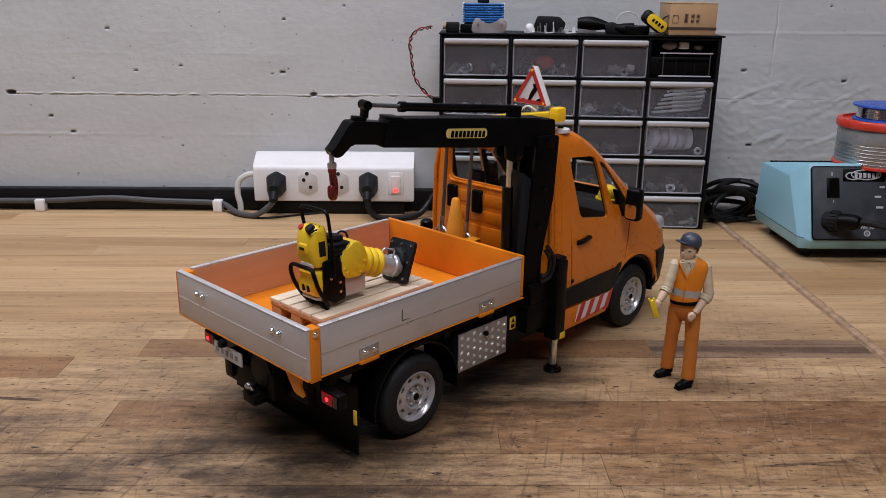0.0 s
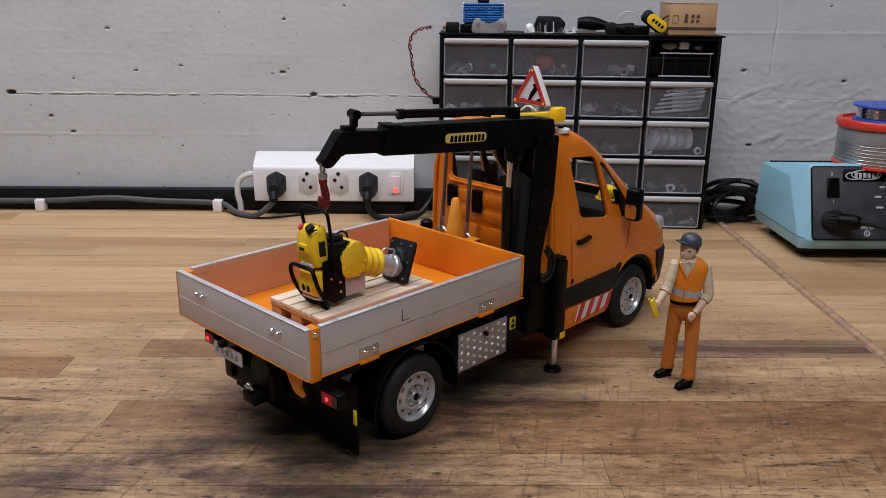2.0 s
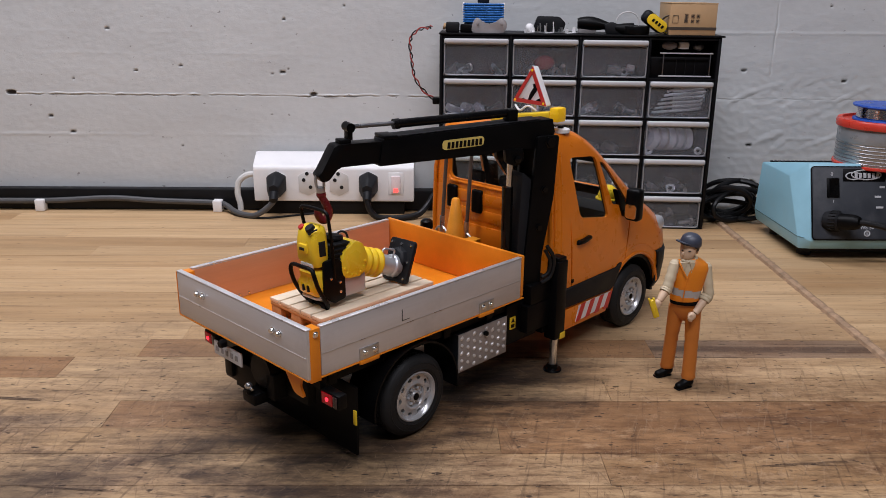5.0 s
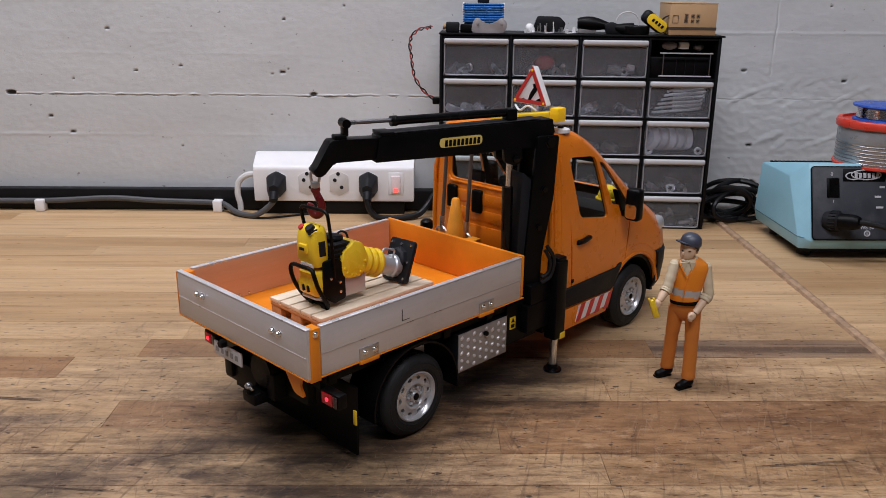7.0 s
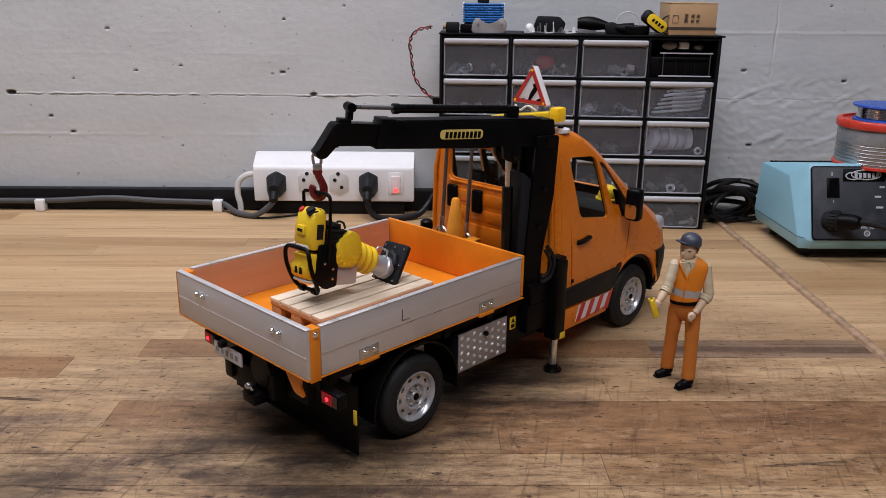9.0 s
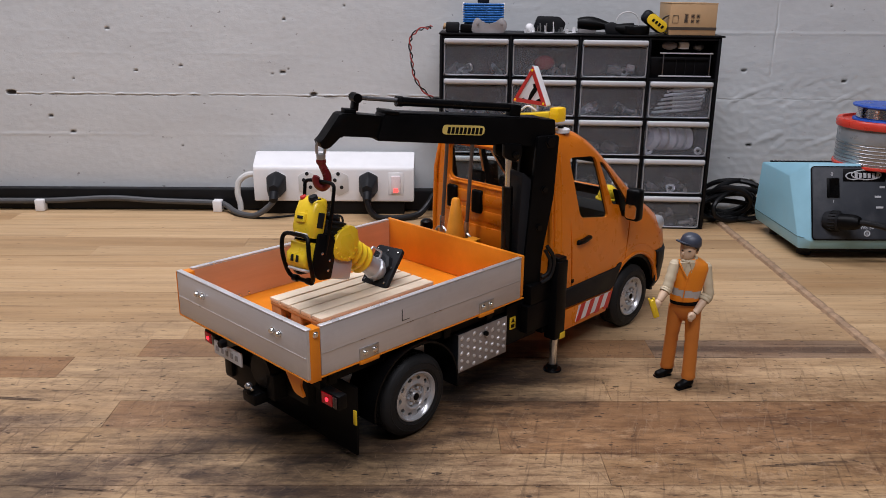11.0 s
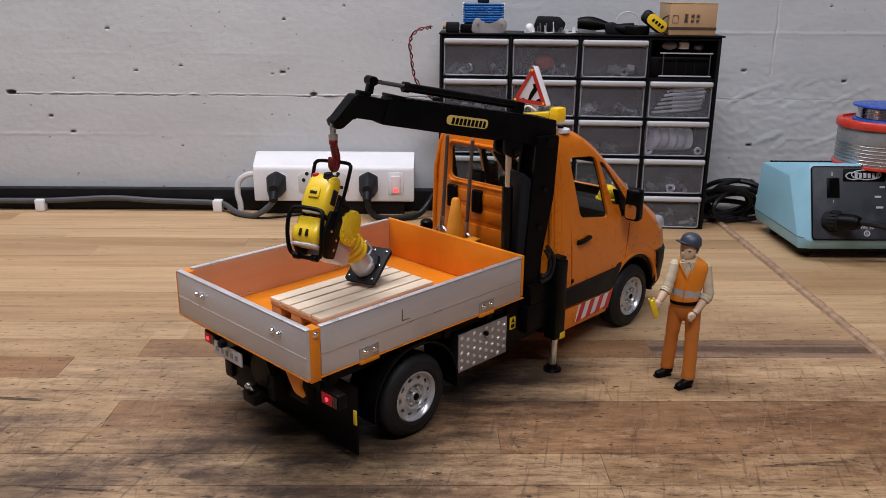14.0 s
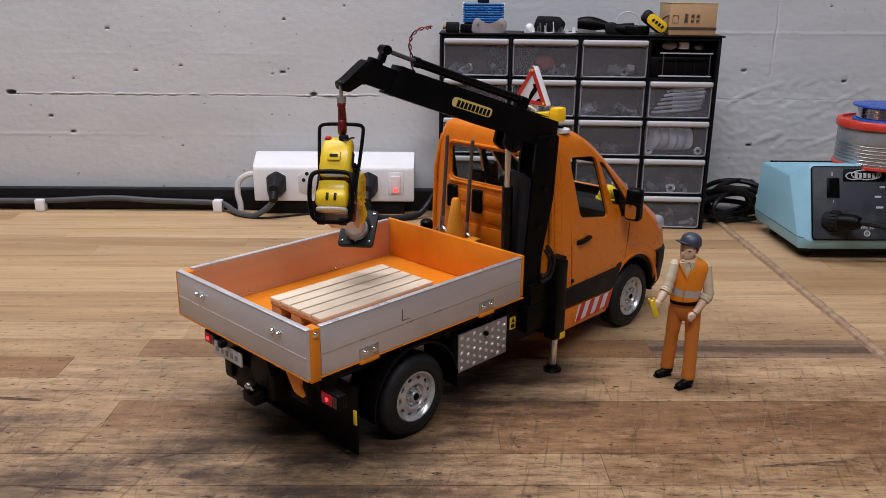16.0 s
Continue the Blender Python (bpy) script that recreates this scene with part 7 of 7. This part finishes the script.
def build_strip():
    bm = B()
    box(bm, -0.80, 0.33, 0.985, 0.9985, 0.0004, 0.0260, 0.002)
    tagged(part("trunking", bm, "trunk"), "black cable trunking along the wall foot", "trunking", kind="structure")
    st = thing("power_strip", pose(0, 0, 0), "white four-socket power strip with lit red switch", "power strip")
    # slanted profile: upright front, sloping top
    prof = [(0.9650, 0.0165), (0.9650, 0.0560), (0.9680, 0.0595), (0.9900, 0.0712), (0.9980, 0.0712), (0.9980, 0.0165)]
    bm = B()
    prism(bm, round_poly(prof, 0.0020), -0.2085, -0.0185, "yz", bev=0.0015)
    part("housing", bm, "white", st)
    part("rear_foot", box(B(), -0.200, -0.030, 0.970, 0.984, 0.0, 0.0164, 0.001), "trunk", st)
    y = 0.9650

    def hexa(x, z, w, h, d0, d1):
        return prism(B(), round_poly([(x - w, z - h * 0.62), (x, z - h), (x + w, z - h * 0.62), (x + w, z + h * 0.62), (x, z + h), (x - w, z + h * 0.62)], 0.0012), d0, d1, "xz", bev=0.0003)
    for x, used in ((-0.1811, True), (-0.1442, False), (-0.1074, False), (-0.0725, True)):
        sk = part("socket", hexa(x, 0.0385, 0.0112, 0.0150, y - 0.0006, y + 0.001), "socket", st, "grey hexagonal three-pin socket")
        if not used:
            for dx, dz in ((-0.0048, 0.0042), (0.0030, -0.0045), (-0.0008, 0.0118)):
                part("pin_hole", lathe(B(), [(0.0022, 0), (0.0022, 0.0004)], (x + dx, y - 0.0006, 0.0385 + dz), (0, -1, 0), 14), "hole", sk)
        else:
            pg = thing("mains_plug", pose(x, y - 0.0007, 0.0385), "black mains plug pushed into the power strip", "plug", "plugs in the strip")
            bm = B()
            rows = ((0, 0.0112, 0.0150), (-0.006, 0.0109, 0.0147), (-0.016, 0.0080, 0.0118), (-0.022, 0.0056, 0.0078))
            v = []
            for yy, w, h in rows:
                v += [(a, yy, b - (0.0045 if yy < -0.01 else 0)) for a, b in round_poly([(-w, -h * 0.6), (0, -h), (w, -h * 0.6), (w, h * 0.6), (0, h), (-w, h * 0.6)], 0.002)]
            n = len(v) // 4
            put(bm, v, [(i * n + j, i * n + (j + 1) % n, (i + 1) * n + (j + 1) % n, (i + 1) * n + j) for i in range(3) for j in range(n)] + [tuple(range(n)), tuple(3 * n + j for j in range(n))])
            part("plug_body", bm, "dark", pg)
            part("strain_relief", tube(B(), [(0, -0.020, -0.0075), (0, -0.027, -0.0145)], [0.0062, 0.0048], 14), "dark", pg)
    sw = part("switch_frame", box(B(), -0.0490, -0.0310, y - 0.0010, y + 0.001, 0.0250, 0.0520, 0.0008), "white", st)
    part("switch_rocker", box(B(), -0.0455, -0.0345, y - 0.0030, y - 0.0005, 0.0270, 0.0480, 0.0010), "glow", st, "lit red rocker switch")
    part("switch_glow", box(B(), -0.0428, -0.0372, y - 0.0034, y - 0.0028, 0.0285, 0.0335, 0.0010), "glow_core", st)
    # cables
    wire = thing("wall_cable", pose(0, 0, 0), "grey cable clipped along the trunking", "cable")
    part("sheath", tube(B(), smooth_path([(-0.80, 0.981, 0.012), (-0.60, 0.981, 0.011), (-0.515, 0.981, 0.0115), (-0.455, 0.981, 0.012), (-0.385, 0.981, 0.0155), (-0.33, 0.981, 0.0125), (-0.2600, 0.980, 0.0105), (-0.2450, 0.975, 0.0085), (-0.2330, 0.962, 0.0050), (-0.2200, 0.952, 0.0035), (-0.2050, 0.946, 0.0042), (-0.1920, 0.944, 0.0120), (-0.1830, 0.944, 0.0210), (-0.1811, 0.9455, 0.0300)], 6), 0.0034, 10), "cable", wire)
    part("thin_cable", tube(B(), smooth_path([(-0.2330, 0.960, 0.0015), (-0.2150, 0.948, 0.0014), (-0.1900, 0.946, 0.0014), (-0.1500, 0.962, 0.0014), (-0.12, 0.975, 0.0014)], 6), 0.0012, 8), "cable_black", wire)
    for x in (-0.4690, -0.2560):
        cl = thing("cable_clip", pose(x, 0.9795, 0), "white plastic cable clip on the bench", "cable clip", "cable clips")
        part("clip_body", box(B(), -0.0056, 0.0056, -0.006, 0.005, 0.0, 0.0145, 0.0014, seg=3), "white", cl)
    ww = thing("white_cable", pose(0, 0, 0), "white cable running into the power strip end", "cable")
    part("sheath", tube(B(), smooth_path([(-0.2080, 0.978, 0.0470), (-0.2190, 0.977, 0.0455), (-0.2280, 0.975, 0.0380), (-0.2300, 0.973, 0.0250), (-0.2275, 0.972, 0.0120), (-0.2270, 0.9715, 0.0036)], 6), 0.0036, 10), "cable_white", ww)
    bc = thing("black_cable", pose(0, 0, 0), "thick black cable from the second plug", "cable")
    part("sheath", tube(B(), smooth_path([(-0.0725, 0.9385, 0.0250), (-0.0700, 0.936, 0.0150), (-0.0620, 0.936, 0.0060), (-0.0480, 0.938, 0.0036), (-0.0280, 0.942, 0.0036), (-0.0120, 0.950, 0.0060), (-0.0020, 0.958, 0.0150), (0.0060, 0.970, 0.0240), (0.02, 0.98, 0.028)], 6), 0.0036, 10), "cable_black", bc)
    # loose coil beside the cabinet
    co = thing("cable_coil", pose(0, 0, 0), "loose coil of black cable beside the soldering station", "cable")
    rng = random.Random(3)
    for i in range(9):
        a0 = rng.uniform(0, 6)
        pts = []
        cx, rx, rz = 0.357 + rng.uniform(-0.008, 0.010), 0.030 + rng.uniform(-0.006, 0.010), 0.0160 + rng.uniform(-0.009, 0.007)
        for q in range(14):
            a = 2 * math.pi * q / 14
            pts.append((cx + rx * math.cos(a), 0.954 + 0.0030 * i - 0.012 + 0.016 * math.sin(a + a0), 0.0032 + rz * (1 + math.sin(a))))
        part("turn", tube(B(), smooth_path(pts, 4, True), 0.0030, 8, closed=True), "cable_black", co)


build_strip()

# ---- soldering station ----


def lettering(text, size, material, parent, m):
    """Flat raised letters in the built-in font."""
    cu = bpy.data.curves.new("panel_mark", "FONT")
    cu.body, cu.size, cu.extrude, cu.align_x, cu.align_y = text, size, 0.0001, "CENTER", "CENTER"
    tmp = new("panel_mark", cu)
    bpy.context.view_layer.update()
    me = bpy.data.meshes.new_from_object(tmp.evaluated_get(bpy.context.evaluated_depsgraph_get()))
    bpy.data.objects.remove(tmp)
    me.materials.clear()
    me.materials.append(M[material])
    ob = new("panel_mark", me)
    ob.parent = parent
    ob.matrix_basis = m


def build_station():
    st = thing("soldering_station", pose(0, 0, 0), "turquoise soldering station with dark front panel", "soldering station")
    # left half of the case at foot, seam and top; the other half mirrors it
    half = [[(0.3735, 0.9110, 0.0125), (0.3745, 0.7985, 0.0125), (0.3860, 0.7965, 0.0125)],
            [(0.3705, 0.9110, 0.0249), (0.3725, 0.8000, 0.0249), (0.3825, 0.7905, 0.0225)],
            [(0.3720, 0.9085, 0.0792), (0.3720, 0.8360, 0.0795), (0.3825, 0.8170, 0.0962)]]
    rows = [r + [(0.924 - x, y, z) for x, y, z in reversed(r)] for r in half]
    n = 6
    bm = B()
    put(bm, [p for r in rows for p in r], [(i * n + j, i * n + (j + 1) % n, (i + 1) * n + (j + 1) % n, (i + 1) * n + j) for i in range(2) for j in range(n)] + [tuple(range(n)), (12, 14, 15, 17), (12, 13, 14), (15, 16, 17)])
    bmesh.ops.recalc_face_normals(bm, faces=bm.faces[:])
    bmesh.ops.bevel(bm, geom=bm.edges[:], offset=0.0010, segments=2, profile=0.5, affect="EDGES")
    part("case", bm, "teal", st, "turquoise painted metal case")
    part("case_joint", tube(B(), [(0.3703, 0.9105, 0.0250), (0.3723, 0.8000, 0.0250), (0.3780, 0.7947, 0.0244)], 0.0003, 6), "teal_dark", st)
    for x in (0.392, 0.532):
        for y in (0.822, 0.895):
            part("rubber_foot", lathe(B(), [(0.007, 0), (0.008, 0.0127)], (x, y, 0), (0, 0, 1), 16), "dark", st)
    # dark inset block added in place of the shade beneath the case
    part("base_tray", box(B(), 0.3830, 0.5410, 0.8080, 0.9050, 0.0060, 0.0130, 0.001), "dark", st)
    pn = part("front_panel", prism(B(), rrect(0.3842, 0.5398, -0.0005, 0.0722, 0.003), -0.0016, 0.0030, "xz", bev=0.0006), "panel", st, "dark instrument panel with pale print")
    pn.matrix_basis = pose(0, 0.7905, 0.0249, -20.12)
    y = -0.0016
    part("panel_gasket", tube(B(), [(x, y + 0.0010, z) for x, z in rrect(0.3838, 0.5402, -0.0009, 0.0726, 0.003)], 0.0008, 6, closed=True), "black", pn)
    part("switch", box(B(), 0.3986, 0.4112, y - 0.0012, y + 0.001, 0.0415, 0.0614, 0.0006), "black", pn)
    part("rocker", prism(B(), [(y - 0.0012, 0.0435), (y - 0.0016, 0.0515), (y - 0.0040, 0.0595), (y - 0.0012, 0.0595)], 0.4008, 0.4090, "yz"), "black_gloss", pn)
    for txt, size, x, z in (("0", 0.0052, 0.4040, 0.0650), ("I", 0.0046, 0.4052, 0.0376), ("WS 50", 0.0052, 0.4385, 0.0113)):
        lettering(txt, size, "print_grey", pn, pose(x, y - 0.0002, z, 90, 0, 0))
    # badge: plain oval and bar shapes
    part("badge", box(B(), 0.4152, 0.4575, y - 0.0004, y + 0.0004, 0.0578, 0.0706, 0.0002), "black", pn)
    for cx, cz, rx, rz in ((0.4255, 0.0632, 0.0076, 0.0036), (0.4385, 0.0645, 0.0150, 0.0048)):
        bm = tube(B(), [(cx + rx * math.cos(a), y - 0.0005, cz + rz * math.sin(a)) for a in [2 * math.pi * i / 28 for i in range(28)]], 0.0007, 6, closed=True)
        part("badge_oval", bm, "print_grey", pn)
    for i in range(6):
        part("badge_bar", box(B(), 0.4268 + 0.0044 * i, 0.4298 + 0.0044 * i, y - 0.0008, y - 0.0003, 0.0612, 0.0664, 0.0002), "print_grey", pn)
    for x0, x1, z in ((0.4520, 0.4572, 0.0512), (0.4470, 0.4532, 0.0415), (0.4480, 0.4552, 0.0307), (0.4350, 0.4468, 0.0150)):
        part("print_bar", box(B(), x0, x1, y - 0.0004, y + 0.0003, z, z + 0.0020), "print_grey", pn)
    bm = tube(B(), [(0.4383 + 0.0026 * math.cos(a), y - 0.0003, 0.0054 + 0.0026 * math.sin(a)) for a in [2 * math.pi * i / 20 for i in range(20)]], 0.0006, 6, closed=True)
    part("print_ring", bm, "print_grey", pn)
    part("print_bar", box(B(), 0.4379, 0.4387, y - 0.0004, y + 0.0003, 0.0036, 0.0072), "print_grey", pn)
    part("dial", lathe(B(), [(0.0130, 0), (0.0125, 0.010), (0.0110, 0.0120), (0, 0.0120)], (0.4800, y, 0.0400), (0, -1, 0), 28), "black", pn)
    # iron lead plug
    pg = thing("round_plug", pose(0, 0, 0), "black knurled plug and lead in the front panel", "plug")
    a = Vector((0.4010, 0.7955, 0.0425))
    d = Vector((0.66, -0.74, 0.13)).normalized()
    part("plug_collar", lathe(B(), [(0.0090, -0.004), (0.0098, 0), (0.0100, 0.002), (0.0100, 0.0090), (0.0085, 0.0105)], a, d, 24), "dark", pg)
    for i in range(18):
        q = 2 * math.pi * i / 18
        x, yv, _ = basis(d)
        c = a + d * 0.0055 + (x * math.cos(q) + yv * math.sin(q)) * 0.0100
        part("rib", tube(B(), [c - d * 0.0035, c + d * 0.0035], 0.0007, 6), "black", pg)
    part("plug_sleeve", lathe(B(), [(0.0082, 0.0100), (0.0078, 0.0240), (0.0058, 0.0290), (0.0040, 0.0300)], a, d, 20), "black", pg)
    part("lead", tube(B(), smooth_path([a + d * 0.028, a + d * 0.036, (0.4400, 0.7600, 0.0452), (0.4540, 0.7600, 0.0380), (0.4640, 0.7580, 0.0210), (0.4700, 0.7500, 0.0040), (0.4900, 0.7300, 0.0034), (0.5600, 0.7200, 0.0034)], 5), 0.0030, 10), "cable_black", pg)
    # perforated top mat
    bm = B()
    for i in range(36):
        box(bm, 0.3770 + 0.0046 * i, 0.3800 + 0.0046 * i, 0.8960, 0.9000, 0.0795, 0.0826)
    t = part("top_mat_teeth", bm, "dark", st)
    t["kind"] = "stuff"
    # tin with red rims, and the solder spool on it
    tin = thing("solder_tin", pose(0.4660, 0.8440, 0.0902), "shiny metal tin with red rims on the soldering station", "tin")
    bm = B()
    lathe(bm, [(0.0420, 0.0), (0.0420, 0.0400), (0.0410, 0.0405)], (0, 0, 0), (0, 0, 1), 48)
    part("tin_body", bm, "steel", tin, "satin metal tin body")
    for z in (0.0050, 0.0085, 0.0120, 0.0155, 0.0190, 0.0225):
        part("tin_band", lathe(B(), [(0.0420, z), (0.0424, z + 0.0006), (0.0420, z + 0.0012)], (0, 0, 0), (0, 0, 1), 48), "rod", tin)
    part("lower_rim", lathe(B(), [(0.0428, 0.0), (0.0440, 0.001), (0.0438, 0.0030), (0.0424, 0.0034)], (0, 0, 0), (0, 0, 1), 48), "red_rim", tin)
    part("tin_sleeve", lathe(B(), [(0.0423, 0.0250), (0.0425, 0.0255), (0.0425, 0.0392), (0.0423, 0.0395)], (0, 0, 0), (0, 0, 1), 48), "tin_label", tin, "grey paper label round the tin")
    part("red_lid", lathe(B(), [(0.0410, 0.0395), (0.0445, 0.0398), (0.0450, 0.0410), (0.0450, 0.0460), (0.0440, 0.0475), (0.0395, 0.0478), (0.0390, 0.0455), (0, 0.0455)], (0, 0, 0), (0, 0, 1), 48), "red_rim", tin, "red plastic lid")
    sp = thing("solder_spool", pose(0.4660, 0.8440, 0.1358), "blue spool wound with silver solder wire", "solder spool")
    part("lower_flange", lathe(B(), [(0, 0.0), (0.0300, 0.0), (0.0305, 0.001), (0.0300, 0.0025), (0, 0.0026)], (0, 0, 0), (0, 0, 1), 40), "blue_spool", sp)
    prof = [(0.0200, 0.0027)]
    for i in range(7):
        prof += [(0.0262, 0.0028 + 0.0016 * i), (0.0270, 0.0036 + 0.0016 * i), (0.0262, 0.0043 + 0.0016 * i)]
    prof += [(0.0200, 0.0142)]
    part("solder_wire", lathe(B(), prof, (0, 0, 0), (0, 0, 1), 40), "chrome", sp, "silver solder wire")
    part("upper_flange", lathe(B(), [(0, 0.0143), (0.0312, 0.0143), (0.0316, 0.0152), (0.0312, 0.0165), (0.0100, 0.0168), (0, 0.0168)], (0, 0, 0), (0, 0, 1), 40), "blue_spool", sp)


build_station()
build_scratches()
build_staves(BENCH)


# ---- what moves ----
def motions():
    # seconds, boom pitch, boom bearing, reach of the extension
    boom = [(0, 6.1, 208.4, 0.0), (0.5, 6.1, 208.4, 0.0017), (1, 6.1, 208.4, 0.0036), (1.5, 4.3, 208.3, 0.0056), (2, 3.7, 208.25, 0.0057), (2.5, 3.15, 208.2, 0.0057), (3, 2.2, 208.0, 0.0057), (3.5, 1.26, 207.7, 0.0058), (4, 0.2, 207.2, 0.0060),
            (4.6, 0.1, 206.8, 0.0062), (5.6, 0.8, 205.2, 0.0066), (6.5, 1.0, 204.2, 0.0069), (7, 0.92, 203.9, 0.0069), (7.5, 1.3, 203.6, 0.0068), (8, 2.15, 203.4, 0.0064), (8.5, 3.45, 203.4, 0.0058), (9, 4.9, 203.7, 0.0048), (10, 6.6, 204.4, 0.0040),
            (11.5, 7.66, 205.4, 0.0030), (12, 7.75, 205.8, 0.0019), (12.5, 9.0, 206.1, 0.0009), (13, 10.3, 206.4, 0.0), (13.5, 11.4, 206.7, -0.0007), (14, 12.4, 207.0, -0.0014), (14.5, 14.1, 207.1, -0.0019), (15, 16.3, 207.1, -0.0022), (15.5, 18.7, 207.0, -0.0024), (16, 21.0, 207.0, -0.0025)]
    frames = [(t, pose(*PIVOT, 0, -p, b - 44.81), e) for t, p, b, e in boom]
    walk(BOOM, [(t, m) for t, m, e in frames])
    for ob in (EXT, ROD):
        walk(ob, [(t, pose(e, 0, 0)) for t, m, e in frames])
    foot = crane_at() @ Vector((0.0240, 0, 0.0620))
    rows = []
    for t, m, e in frames:
        top = m @ Vector((0.0232, 0, -0.0100))
        q = (top - foot).to_track_quat("Z", "Y").to_matrix().to_4x4()
        rows.append((t, Matrix.Translation(top) @ q))
    walk(LIFT, rows)
    # the hook hangs upright under the tip
    turn = {0: 82, 1: 82, 2: 76, 3: 64, 3.5: 56, 4: 46, 4.6: 34, 5.6: 14, 6.5: 4, 7: 0, 8: -5, 9: -5, 10: -3, 11.5: 8, 12: 12, 12.5: 34, 13: 56, 13.5: 66, 14: 74, 14.5: 80, 15: 84, 15.5: 88, 16: 92}
    lean = {0: 0, 2: 0, 3: -4, 3.5: -6, 4: -8, 4.6: -6, 5.6: -2, 6.5: 0, 7: 0}
    hook = []
    for t, m, e in frames:
        if t in turn:
            tip = TRUCK_POSE @ m @ Vector((0.1479 + e, 0, -0.0118))
            hook.append((t, Matrix.Translation(tip) @ pose(0, 0, 0, 0, lean.get(t, 0), 0) @ pose(0, 0, 0, 0, 0, turn[t])))
    walk(HOOK, hook)
    lying = pose(-0.0679, 0.4715, 0.1377, -2.2, 21.1, 42.7)
    walk(RAM, [(0, lying), (4, lying), (7.3, lying), (8, pose(-0.0683, 0.4793, 0.1412, -4.5, 25.6, 41.5)), (8.5, pose(-0.0677, 0.4810, 0.1429, -3.8, 28.3, 41.9)), (9, pose(-0.0671, 0.4819, 0.1450, -2.9, 31.3, 42.7)),
               (10.2, pose(-0.0660, 0.4808, 0.1495, -3.5, 36.0, 44.2)), (11.5, pose(-0.0645, 0.4805, 0.1526, -4.1, 40.3, 45.5)), (12.0, pose(-0.0640, 0.4806, 0.1528, -4.1, 40.6, 45.6)), (12.5, pose(-0.0602, 0.4836, 0.1550, -4.3, 43.6, 46.8)), (13, pose(-0.0593, 0.4838, 0.1578, -4.6, 48.8, 49.7)),
               (13.5, pose(-0.0581, 0.4835, 0.1606, -3.3, 52.0, 52.8)), (14, pose(-0.0569, 0.4848, 0.1629, -2.2, 52.3, 58.0)), (14.5, pose(-0.0560, 0.4869, 0.1672, -2.2, 52.3, 63.8)), (15, pose(-0.0549, 0.4869, 0.1731, -2.2, 52.5, 70.2)),
               (15.5, pose(-0.0532, 0.4875, 0.1784, -2.0, 52.6, 75.8)), (16, pose(-0.0517, 0.4875, 0.1846, -1.0, 51.6, 80.7))])


motions()
